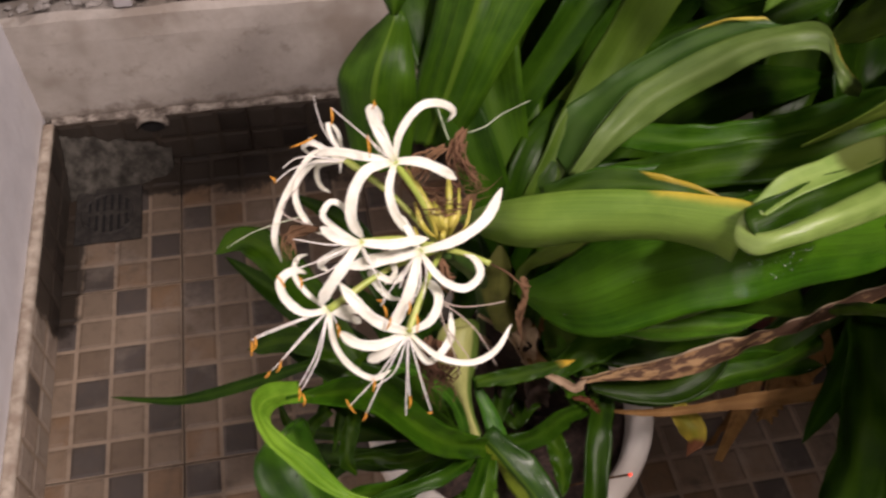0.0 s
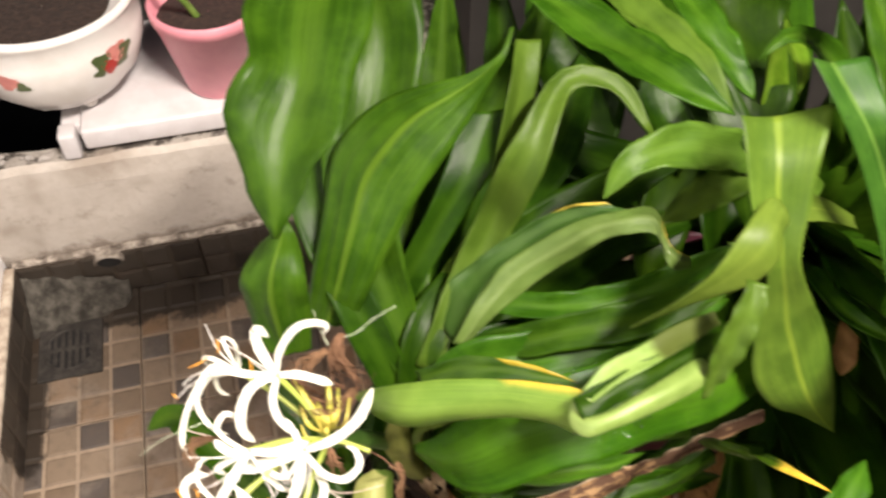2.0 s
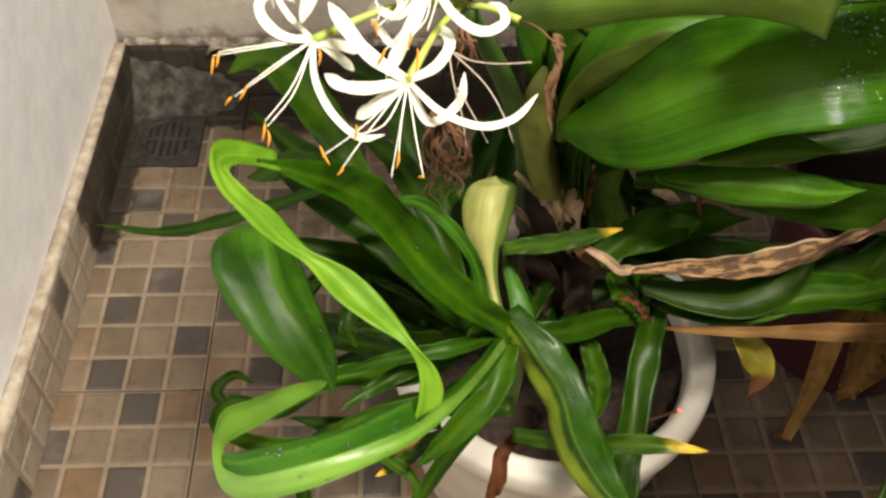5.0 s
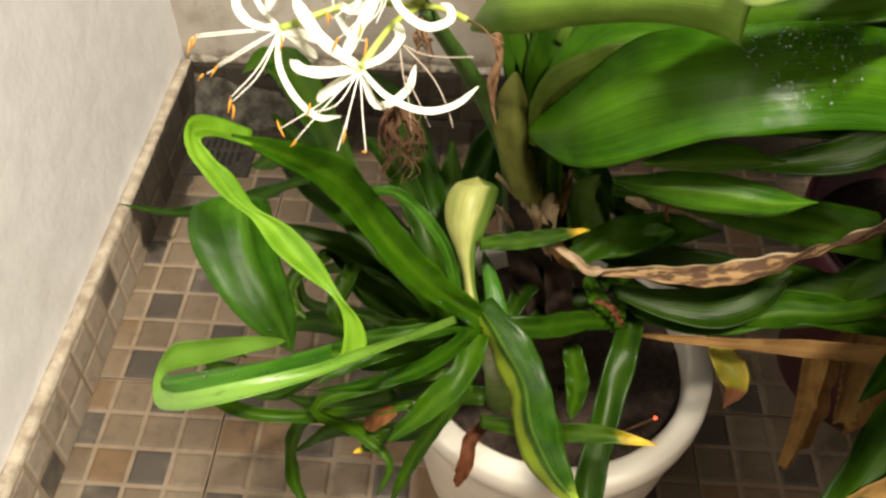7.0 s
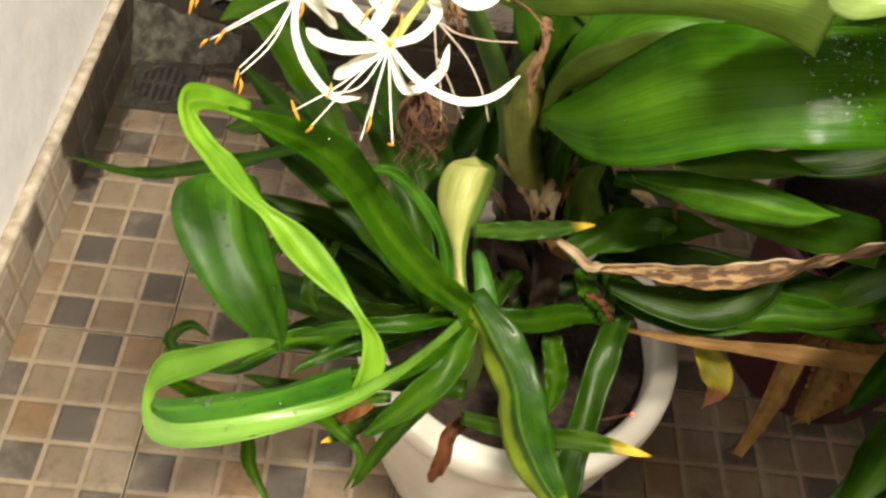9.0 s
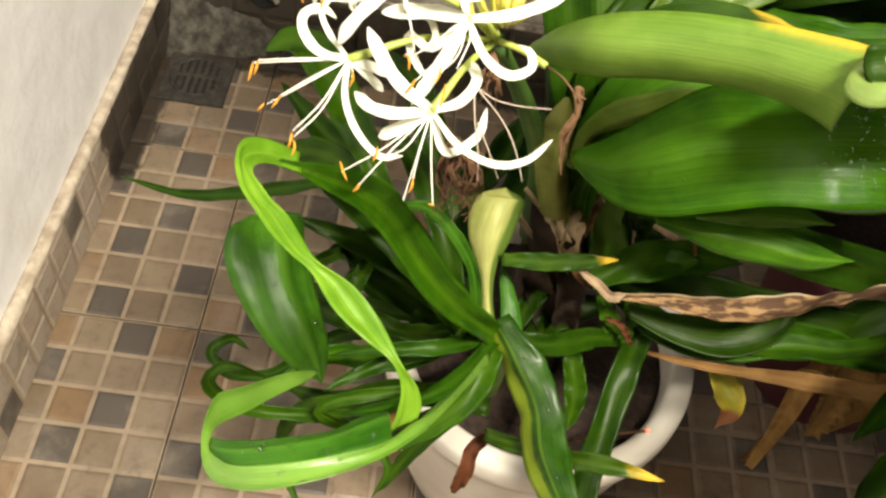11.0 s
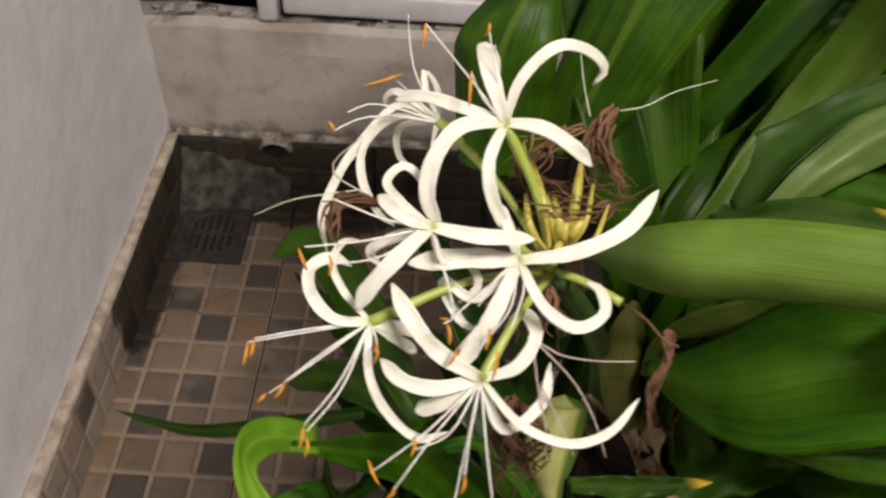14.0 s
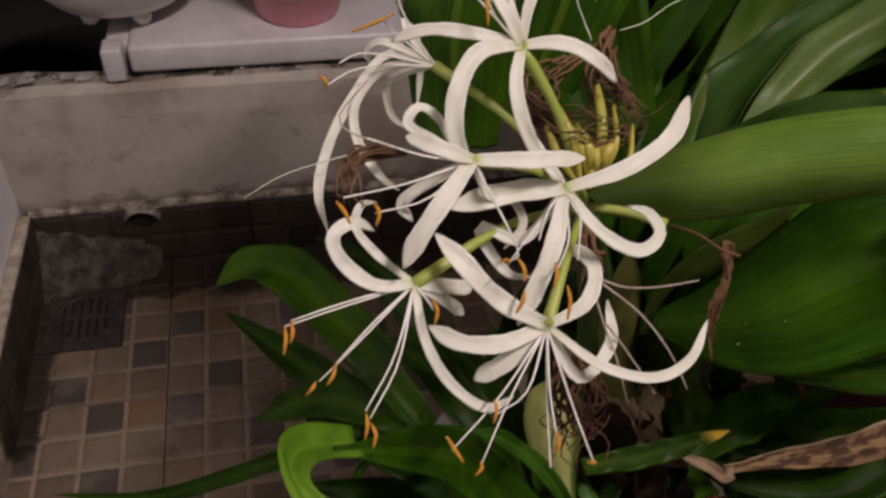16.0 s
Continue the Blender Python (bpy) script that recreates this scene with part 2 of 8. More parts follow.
PAPER = leaf_mat("papery_sheath", (0.2400, 0.1600, 0.0980), (0.6000, 0.4500, 0.2900), (0.4800, 0.3500, 0.2200), rough=0.8, thin=0.15)


def tepal_mat():
    m, t, b = mat("white_tepal", 0.45, 0.4)
    uv = t.nodes.new("ShaderNodeUVMap").outputs[0]
    sep = t.nodes.new("ShaderNodeSeparateXYZ")
    t.links.new(uv, sep.inputs[0])
    v = calc(t, "SINE", calc(t, "MULTIPLY", sep.outputs[1], 38.0))
    n = noise_of(t, place_of(t), 120.0, 3.0)
    col = mixc(t, ramp(t, n, 0.35, 0.75, 0.0, 1.0), (0.90, 0.895, 0.80), (0.82, 0.80, 0.68))
    col = mixc(t, ramp(t, sep.outputs[0], 0.0, 0.12, 0.7, 0.0), col, (0.72, 0.74, 0.42))
    t.links.new(col, b.inputs["Base Color"])
    bump(t, b, v, 0.25, 0.0004)
    tr = nd(t, "ShaderNodeBsdfTranslucent")
    t.links.new(col, tr.inputs[0])
    mx = nd(t, "ShaderNodeMixShader", Fac=0.25)
    t.links.new(b.outputs[0], mx.inputs[1])
    t.links.new(tr.outputs[0], mx.inputs[2])
    t.links.new(mx.outputs[0], t.nodes["Material Output"].inputs[0])
    return m


def plain(name, a, b2, rough=0.5, scale=60.0, bumpy=0.15, dist=0.001, spec=0.5, second=None):
    m, t, b = mat(name, rough, spec)
    n = noise_of(t, place_of(t), scale, 5.0)
    col = mixc(t, ramp(t, n, 0.3, 0.72, 0.0, 1.0), a, b2)
    if second:
        n2 = noise_of(t, place_of(t), scale * 0.13, 3.0)
        col = mixc(t, ramp(t, n2, 0.48, 0.68, 0.0, 0.75), col, second)
    t.links.new(col, b.inputs["Base Color"])
    bump(t, b, n, bumpy, dist)
    return m


TEPAL = tepal_mat()
FILAMENT = plain("filament", (0.80, 0.78, 0.74), (0.66, 0.62, 0.56), 0.5)
FADED = plain("faded_filament", (0.50, 0.42, 0.36), (0.34, 0.26, 0.21), 0.6)
ANTHER = plain("anther", (0.6120, 0.2805, 0.0255), (0.4675, 0.1870, 0.0170), 0.8, 400.0, 0.5)
PEDICEL = plain("pedicel", (0.2880, 0.3740, 0.0630), (0.4000, 0.4420, 0.1120), 0.4)
BUD = plain("bud", (0.3300, 0.3200, 0.0450), (0.4800, 0.3900, 0.0800), 0.4)
STYLE = plain("style", (0.62, 0.68, 0.50), (0.50, 0.55, 0.40), 0.5)
SCAPE = plain("scape", (0.10, 0.18, 0.03), (0.17, 0.26, 0.06), 0.38)
# stalk green with the shade beneath the flowers put into it
SCAPE_DARK = plain("flower_stalk_shaded", (0.018, 0.050, 0.006), (0.040, 0.085, 0.014), 0.45)
SOIL = plain("soil", (0.0150, 0.0085, 0.0060), (0.0480, 0.0270, 0.0190), 0.95, 130.0, 1.0, 0.006)
POT_WHITE = plain("white_pot", (0.78, 0.75, 0.70), (0.66, 0.62, 0.56), 0.32, 18.0, 0.05, second=(0.55, 0.49, 0.42))
BOWL_WHITE = plain("white_ceramic", (0.80, 0.78, 0.75), (0.72, 0.69, 0.65), 0.25, 20.0, 0.05)
PINK = plain("pink_plastic", (0.7316, 0.3000, 0.3480), (0.6490, 0.2400, 0.2900), 0.4, 25.0, 0.05)
MAROON = plain("maroon_plastic", (0.10, 0.020, 0.035), (0.07, 0.014, 0.025), 0.4, 25.0, 0.05)
STAND_WHITE = plain("white_stand", (0.66, 0.64, 0.65), (0.55, 0.52, 0.52), 0.35, 14.0, 0.05)
PLASTER = plain("white_plaster", (0.89, 0.88, 0.90), (0.82, 0.81, 0.83), 0.85, 22.0, 0.8, 0.003, 0.2, second=(0.81, 0.775, 0.735))
DIRTY_MORTAR = plain("dirty_mortar", (0.10, 0.08, 0.065), (0.55, 0.49, 0.42), 0.95, 60.0, 1.0, 0.004, 0.2, second=(0.10, 0.08, 0.065))
GREY_WALL = plain("grey_render", (0.20, 0.19, 0.18), (0.13, 0.125, 0.12), 0.9, 12.0, 0.4, 0.002, 0.2)
CREAM = plain("mortar_line", (0.62, 0.55, 0.45), (0.34, 0.27, 0.21), 0.9, 45.0, 0.8, 0.003, 0.2)
PATCH = plain("cement_patch", (0.0360, 0.0325, 0.0270), (0.1300, 0.1190, 0.1000), 0.95, 50.0, 1.0, 0.004, 0.2, second=(0.0240, 0.0209, 0.0176))
# near-black for openings, in place of the shade inside them
BLACK = plain("black_void", (0.010, 0.010, 0.010), (0.018, 0.017, 0.016), 0.9)
IRON = plain("drain_grate", (0.0230, 0.0200, 0.0175), (0.0620, 0.0540, 0.0460), 0.7, 90.0, 0.6, 0.001, second=(0.016, 0.014, 0.011))
# near-black: the dark of night beyond the yard is put into this colour
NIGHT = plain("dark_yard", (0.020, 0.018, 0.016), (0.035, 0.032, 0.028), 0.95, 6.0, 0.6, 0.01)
CHIP = plain("lime_chip", (0.4340, 0.4060, 0.3780), (0.2940, 0.2660, 0.2380), 0.9, 60.0, 0.6)


def cement_mat():
    m, t, b = mat("cement_render", 0.9, 0.2)
    p = place_of(t)
    n1, n2, n3 = noise_of(t, p, 9.0, 4.0), noise_of(t, p, 70.0, 5.0), noise_of(t, p, 24.0, 6.0, 0.7)
    col = mixc(t, ramp(t, n1, 0.3, 0.7, 0.0, 1.0), (0.33, 0.285, 0.24), (0.47, 0.43, 0.38))
    cloud = noise_of(t, p, 4.6, 3.0, 0.6)
    col = mixc(t, ramp(t, cloud, 0.46, 0.56, 0.0, 0.6), col, (0.56, 0.52, 0.47))
    col = mixc(t, ramp(t, cloud, 0.36, 0.44, 0.5, 0.0), col, (0.27, 0.225, 0.18))
    col = mixc(t, ramp(t, n2, 0.35, 0.75, 0.0, 0.35), col, (0.36, 0.31, 0.26))
    col = mixc(t, ramp(t, n3, 0.56, 0.70, 0.0, 0.45), col, (0.24, 0.19, 0.15))
    sep = t.nodes.new("ShaderNodeSeparateXYZ")
    t.links.new(p, sep.inputs[0])
    splash = calc(t, "ADD", sep.outputs[2], calc(t, "MULTIPLY", calc(t, "SUBTRACT", n3, 0.5), 0.09))
    col = mixc(t, ramp(t, splash, 0.10, 0.125, 0.7, 0.0), col, (0.13, 0.095, 0.07))
    # dirt lies on the flat top, broken by bare lime
    up = t.nodes.new("ShaderNodeSeparateXYZ")
    t.links.new(t.nodes.new("ShaderNodeNewGeometry").outputs["True Normal"], up.inputs[0])
    flat = calc(t, "MULTIPLY", ramp(t, up.outputs[2], 0.6, 0.95, 0.0, 1.0), ramp(t, n3, 0.40, 0.54, 1.0, 0.25))
    col = mixc(t, flat, col, (0.05, 0.042, 0.036))
    t.links.new(col, b.inputs["Base Color"])
    bump(t, b, calc(t, "ADD", n2, n3), 0.5, 0.002)
    return m


CEMENT = cement_mat()


def tile_mat(name, a, b2, c, spread):
    # glazed mosaic pads; black damp grime with its own ragged shape in the corner by the drain
    m, t, b = mat(name, 0.42, 0.45)
    p = place_of(t)
    geo = t.nodes.new("ShaderNodeNewGeometry")
    r = geo.outputs["Random Per Island"]
    info = t.nodes.new("ShaderNodeObjectInfo").outputs["Random"]
    r2 = calc(t, "FRACT", calc(t, "ADD", r, calc(t, "MULTIPLY", info, 7.3)))
    n1, n2, n3 = noise_of(t, p, 60.0, 5.0), noise_of(t, p, 13.0, 5.0, 0.7), noise_of(t, p, 300.0, 3.0)
    col = mixc(t, r2, a, b2)
    col = mixc(t, ramp(t, r2, 0.62, 0.9, 0.0, spread), col, c)
    col = mixc(t, ramp(t, n1, 0.42, 0.78, 0.0, 0.45), col, (0.13, 0.095, 0.07))
    film = noise_of(t, p, 7.0, 6.0, 0.65)
    col = mixc(t, ramp(t, film, 0.48, 0.70, 0.0, 0.55), col, (0.34, 0.285, 0.23))
    soot = noise_of(t, p, 11.0, 6.0, 0.7)
    col = mixc(t, ramp(t, soot, 0.53, 0.70, 0.0, 0.6), col, (0.075, 0.054, 0.04))
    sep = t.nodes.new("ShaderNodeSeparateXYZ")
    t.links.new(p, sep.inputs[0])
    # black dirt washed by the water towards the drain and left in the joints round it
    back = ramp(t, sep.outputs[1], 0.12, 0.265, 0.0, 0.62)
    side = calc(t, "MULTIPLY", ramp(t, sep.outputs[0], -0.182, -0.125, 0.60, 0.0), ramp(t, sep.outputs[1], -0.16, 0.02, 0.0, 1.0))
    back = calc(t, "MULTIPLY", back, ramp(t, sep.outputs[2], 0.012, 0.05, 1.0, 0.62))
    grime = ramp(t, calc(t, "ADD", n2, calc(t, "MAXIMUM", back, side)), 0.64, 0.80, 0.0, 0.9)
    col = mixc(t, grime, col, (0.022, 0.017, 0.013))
    t.links.new(col, b.inputs["Base Color"])
    bump(t, b, calc(t, "ADD", n1, calc(t, "MULTIPLY", n3, 0.4)), 0.25, 0.0008)
    return m


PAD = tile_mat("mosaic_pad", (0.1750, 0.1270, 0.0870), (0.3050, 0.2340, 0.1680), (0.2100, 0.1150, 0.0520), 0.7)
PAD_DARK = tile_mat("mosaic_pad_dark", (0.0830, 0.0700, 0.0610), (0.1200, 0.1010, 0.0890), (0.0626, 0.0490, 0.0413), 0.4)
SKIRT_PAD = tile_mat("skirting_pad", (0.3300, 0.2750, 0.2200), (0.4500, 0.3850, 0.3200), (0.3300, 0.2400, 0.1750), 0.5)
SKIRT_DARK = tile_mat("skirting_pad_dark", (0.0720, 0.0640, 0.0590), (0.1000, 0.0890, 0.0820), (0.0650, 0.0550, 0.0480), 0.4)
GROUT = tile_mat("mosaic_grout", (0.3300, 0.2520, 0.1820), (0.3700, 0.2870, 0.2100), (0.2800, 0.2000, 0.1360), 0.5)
JOINT = plain("tile_joint", (0.045, 0.032, 0.024), (0.075, 0.052, 0.038), 0.95)


def water_mat():
    # clear drops: the leaf shows through, with a bright glint
    m, t, b = mat("water_drop", 0.10, 1.0)
    t.nodes.remove(b)
    clear = nd(t, "ShaderNodeBsdfTransparent", Color=(0.93, 0.96, 0.93, 1))
    gloss = nd(t, "ShaderNodeBsdfGlossy", Roughness=0.18)
    edge = nd(t, "ShaderNodeFresnel", IOR=1.4)
    mx = nd(t, "ShaderNodeMixShader")
    t.links.new(calc(t, "ADD", edge.outputs[0], 0.10), mx.inputs[0])
    t.links.new(clear.outputs[0], mx.inputs[1])
    t.links.new(gloss.outputs[0], mx.inputs[2])
    t.links.new(mx.outputs[0], t.nodes["Material Output"].inputs[0])
    return m


WATER = water_mat()

# ---- builders ----
def part(name, bm, material, parent=None, label="", smooth=True):
    me = bpy.data.meshes.new(name)
    bm.to_mesh(me)
    bm.free()
    for mm in material if isinstance(material, (list, tuple)) else [material]:
        me.materials.append(mm)
    if smooth:
        me.polygons.foreach_set("use_smooth", [True] * len(me.polygons))
    ob = new(name, me)
    if parent:
        ob.parent = parent
        ob.matrix_parent_inverse = parent.matrix_world.inverted()
    if label:
        ob["label"] = label
    return ob


def empty(name, at):
    ob = new(name)
    ob.empty_display_size = 0.05
    ob.matrix_world = Matrix.Translation(at)
    bpy.context.view_layer.update()
    return ob


def box(bm, x0, y0, z0, x1, y1, z1, bevel=0.0, seg=2, m=0):
    made = bmesh.ops.create_cube(bm, size=1.0, matrix=Matrix.Translation(((x0 + x1) / 2, (y0 + y1) / 2, (z0 + z1) / 2)) @ Matrix.Diagonal((x1 - x0, y1 - y0, z1 - z0, 1)))
    vs = made["verts"]
    if bevel:
        es = {e for v in vs for e in v.link_edges}
        out = bmesh.ops.bevel(bm, geom=list(es), offset=bevel, segments=seg, affect="EDGES", profile=0.5)
        fs = out["faces"]
    for f in {f for v in vs if v.is_valid for f in v.link_faces}:
        f.material_index = m
    return bm


def lathe(bm, profile, at=(0, 0, 0), n=64, m=0, wob=0.0):
    rings = []
    for r, z in profile:
        ring = []
        for i in range(n):
            a = 2 * math.pi * i / n
            rr = r * (1 + wob * math.sin(3 * a + z * 40))
            ring.append(bm.verts.new((at[0] + rr * math.cos(a), at[1] + rr * math.sin(a), at[2] + z)))
        rings.append(ring)
    for a, b in zip(rings, rings[1:]):
        for i in range(n):
            f = bm.faces.new((a[i], a[(i + 1) % n], b[(i + 1) % n], b[i]))
            f.material_index = m
    return rings


def curve(pts, n):
    # centripetal Catmull-Rom through the points, evenly stepped along its length
    p = [Vector(q) for q in pts]
    p = [p[0] * 2 - p[1]] + p + [p[-1] * 2 - p[-2]]
    fine = []
    for i in range(1, len(p) - 2):
        a, b, c, d = p[i - 1:i + 3]
        t0 = 0.0
        t1 = t0 + max((b - a).length, 1e-5) ** 0.5
        t2 = t1 + max((c - b).length, 1e-5) ** 0.5
        t3 = t2 + max((d - c).length, 1e-5) ** 0.5
        for k in range(12):
            t = t1 + (t2 - t1) * k / 12
            a1 = a * ((t1 - t) / (t1 - t0)) + b * ((t - t0) / (t1 - t0))
            a2 = b * ((t2 - t) / (t2 - t1)) + c * ((t - t1) / (t2 - t1))
            a3 = c * ((t3 - t) / (t3 - t2)) + d * ((t - t2) / (t3 - t2))
            b1 = a1 * ((t2 - t) / (t2 - t0)) + a2 * ((t - t0) / (t2 - t0))
            b2 = a2 * ((t3 - t) / (t3 - t1)) + a3 * ((t - t1) / (t3 - t1))
            fine.append(b1 * ((t2 - t) / (t2 - t1)) + b2 * ((t - t1) / (t2 - t1)))
    fine.append(p[-2])
    run = [0.0]
    for a, b in zip(fine, fine[1:]):
        run.append(run[-1] + (b - a).length)
    out, j = [], 0
    for k in range(n + 1):
        s = run[-1] * k / n
        while j < len(run) - 2 and run[j + 1] < s:
            j += 1
        w = (s - run[j]) / max(run[j + 1] - run[j], 1e-9)
        out.append(fine[j].lerp(fine[j + 1], min(max(w, 0), 1)))
    return out


def along(values, s):
    if not isinstance(values, (tuple, list)):
        return values
    k = s * (len(values) - 1)
    i = min(int(k), len(values) - 2)
    w = k - i
    w = w * w * (3 - 2 * w)
    return values[i] * (1 - w) + values[i + 1] * w


VIEW = Vector((-0.08, -0.52, 0.85))


def close_skins(bm, uvl, top, low, n, m):
    # two skins joined by a closed rim, with u along the leaf and v across it
    def quad(a, b, c2, d, us):
        f2 = bm.faces.new((a, b, c2, d))
        for lp, uvv in zip(f2.loops, us):
            lp[uvl].uv = uvv
    for i in range(n):
        for k in range(m):
            us = ((i / n, k / m), ((i + 1) / n, k / m), ((i + 1) / n, (k + 1) / m), (i / n, (k + 1) / m))
            quad(top[i][k], top[i + 1][k], top[i + 1][k + 1], top[i][k + 1], us)
            quad(low[i][k], low[i][k + 1], low[i + 1][k + 1], low[i + 1][k], (us[0], us[3], us[2], us[1]))
        for k in (0, m):
            us = ((i / n, k / m), ((i + 1) / n, k / m)) * 2
            quad(top[i][k], low[i][k], low[i + 1][k], top[i + 1][k], (us[0], us[0], us[1], us[1]))
    for i in (0, n):
        for k in range(m):
            quad(top[i][k], top[i][k + 1], low[i][k + 1], low[i][k], ((i / n, k / m),) * 4)
    bmesh.ops.recalc_face_normals(bm, faces=bm.faces)


def blade(pts, width, roll=0.0, cup=0.35, tip=0.4, base=0.7, end=0.03, wave=0.0, waves=5.0, thick=0.0011, n=30, m=8, face=None, seed=0.0, blunt=False, fold=False):
    """A strap leaf along the points: a gutter of the given width, tapering to its tip, with two skins and a closed rim."""
    bm = bmesh.new()
    uvl = bm.loops.layers.uv.new("UVMap")
    c = curve(pts, n)
    face = Vector(face) if face else VIEW
    top, low, prev = [], [], None
    for i, q in enumerate(c):
        s = i / n
        tan = (c[min(i + 1, n)] - c[max(i - 1, 0)]).normalized()
        nor = face - tan * face.dot(tan)
        if nor.length < 0.25 and prev is not None:
            nor = prev - tan * prev.dot(tan)
        nor.normalize()
        if prev is not None:
            p2 = prev - tan * prev.dot(tan)
            p2.normalize()
            nor = (nor * 0.5 + p2 * 0.5).normalized()
        prev = nor.copy()
        r = radians(along(roll, s))
        side = tan.cross(nor)
        nor, side = nor * math.cos(r) + side * math.sin(r), side * math.cos(r) - nor * math.sin(r)
        f = base + (1 - base) * min(1, s / 0.35) ** 0.8
        if s > 1 - tip:
            x = (s - 1 + tip) / tip
            f *= max(end, (1 - x ** 2.6) ** 0.5 if blunt else (1 - x ** 1.7) ** 0.8)
        w = along(width, s) * f * (0.5 + 0.02 * math.sin(17 * s + seed) + 0.012 * math.sin(47 * s + 3 * seed))
        cu = along(cup, s)
        ta, tb = [], []
        for k in range(m + 1):
            v = 2 * k / m - 1
            av = abs(v)
            lift = w * math.sin(cu) * (av * av / (av + (0.04 if fold else 0.22))) * (1.0 if fold else 1.15)
            lift += wave * math.sin(waves * 6.28 * s + 1.7 * (v > 0) + seed) * av * av
            lift += 0.075 * w * math.sin(19 * s + 4 * v + seed) + 0.03 * w * math.sin(61 * s - 9 * v + 2 * seed) * av
            across = v * w * math.cos(cu if fold else cu * av)
            pt = q + side * across + nor * lift
            ta.append(bm.verts.new(pt + nor * thick * 0.5))
            tb.append(bm.verts.new(pt - nor * thick * (0.5 + 0.6 * (1 - av))))
        top.append(ta)
        low.append(tb)

    close_skins(bm, uvl, top, low, n, m)
    return bm


DROPS = []


def scatter_drops(bm, count):
    rnd = random.Random(len(DROPS) * 7 + 3)
    bm.faces.ensure_lookup_table()
    bm.normal_update()
    ok = [f for f in bm.faces if f.normal.dot(VIEW) > 0.2 and f.calc_area() > 1e-6] if count else []
    for f in rnd.sample(ok, min(count, len(ok))):
        a, b, c = rnd.random(), rnd.random(), f.verts
        at = c[0].co.lerp(c[1].co, a).lerp(c[3].co.lerp(c[2].co, a), b)
        DROPS.append((at, f.normal.copy(), 0.00035 + 0.0007 * rnd.random() ** 3))


def strap(parent, material, rail_a, rail_b, belly=0.0, tip=0.0, ridge=0.0, ribs=0.0, wave=0.0, thick=0.0012, n=64, m=16, name="leaf", label="", drops=0):
    """A leaf lofted between its two edges; belly bows it across its width, ridge folds it along its midrib, ribs run lengthwise."""
    bm = bmesh.new()
    uvl = bm.loops.layers.uv.new("UVMap")
    ca, cb = curve(rail_a, n), curve(rail_b, n)
    top, low = [], []
    seed = sum(rail_a[-1]) * 60
    for i in range(n + 1):
        s = i / n
        a, b = ca[i], cb[i]
        mid = (a + b) / 2
        if s > 1 - tip:
            k = 1 - 0.92 * ((s - 1 + tip) / tip) ** 2
            a, b = mid + (a - mid) * k, mid + (b - mid) * k
        w = (b - a).length
        tan = (ca[min(i + 1, n)] + cb[min(i + 1, n)] - ca[max(i - 1, 0)] - cb[max(i - 1, 0)]).normalized()
        nor = tan.cross(b - a)
        if nor.length < 1e-7:
            nor = VIEW.copy()
        nor.normalize()
        if nor.dot(VIEW) < 0:
            nor.negate()
        bow = along(belly, s)
        ta, tb = [], []
        for k in range(m + 1):
            v = 2 * k / m - 1
            arch = (1 - v * v) * (1 - ridge) + (1 - abs(v)) * ridge
            lift = bow * w * -arch + (0.018 * w * math.cos(ribs * math.pi * v) if ribs else 0.0) + 0.012 * w * math.sin(15 * s + 3 * v + seed) + 0.004 * w * math.sin(43 * s - 7 * v + 2 * seed) * abs(v) + wave * math.sin(61 * s + 2.1 * (v > 0) + seed) * v * v
            pt = a.lerp(b, (v + 1) / 2) + nor * lift
            edge = 0.25 + 0.75 * (1 - v ** 4)
            ta.append(bm.verts.new(pt + nor * thick * 0.5 * edge))
            tb.append(bm.verts.new(pt - nor * thick * 0.5 * edge))
        top.append(ta)
        low.append(tb)
    close_skins(bm, uvl, top, low, n, m)
    scatter_drops(bm, drops)
    return part(name, bm, material, parent, label)


def tube(bm, pts, radius, n=14, seg=7, m=0, flat=1.0):
    c = curve(pts, n)
    rings, prev = [], Vector((0.3, 0.2, 0.93))
    for i, q in enumerate(c):
        tan = (c[min(i + 1, n)] - c[max(i - 1, 0)]).normalized()
        nor = (prev - tan * prev.dot(tan)).normalized()
        prev = nor
        side = tan.cross(nor)
        r = along(radius, i / n)
        rings.append([bm.verts.new(q + side * (r * math.cos(a)) + nor * (r * flat * math.sin(a))) for a in (2 * math.pi * k / seg for k in range(seg))])
    for a, b in zip(rings, rings[1:]):
        for k in range(seg):
            f = bm.faces.new((a[k], a[(k + 1) % seg], b[(k + 1) % seg], b[k]))
            f.material_index = m
    for ring in (list(reversed(rings[0])), rings[-1]):
        bm.faces.new(ring).material_index = m
    return bm




def leaf(parent, material, width, pts, name="leaf", label="", drops=0, **how):
    how.setdefault("seed", sum(pts[-1]) * 50)
    how.setdefault("wave", 0.0016 if name == "leaf" else 0.0)
    bm = blade(pts, width, **how)
    scatter_drops(bm, drops)
    return part(name, bm, material, parent, label)


def water_drops():
    bm = bmesh.new()
    for at, nor, r, *flat in DROPS:
        turn = nor.to_track_quat("Z", "Y").to_matrix().to_4x4()
        bmesh.ops.create_icosphere(bm, subdivisions=2 if r > 0.002 else 1, radius=r, matrix=Matrix.Translation(at + nor * r * 0.2) @ turn @ Matrix.Diagonal((1.2, 1.0, flat[0] if flat else 0.6, 1)))
    return tagged(part("water_drops", bm, WATER), "clear water drops scattered on the wet leaves", "water drops", kind="stuff")

# ---- the setting ----
WALL_X, BACK_Y, LEDGE_Z = -0.186, 0.272, 0.297


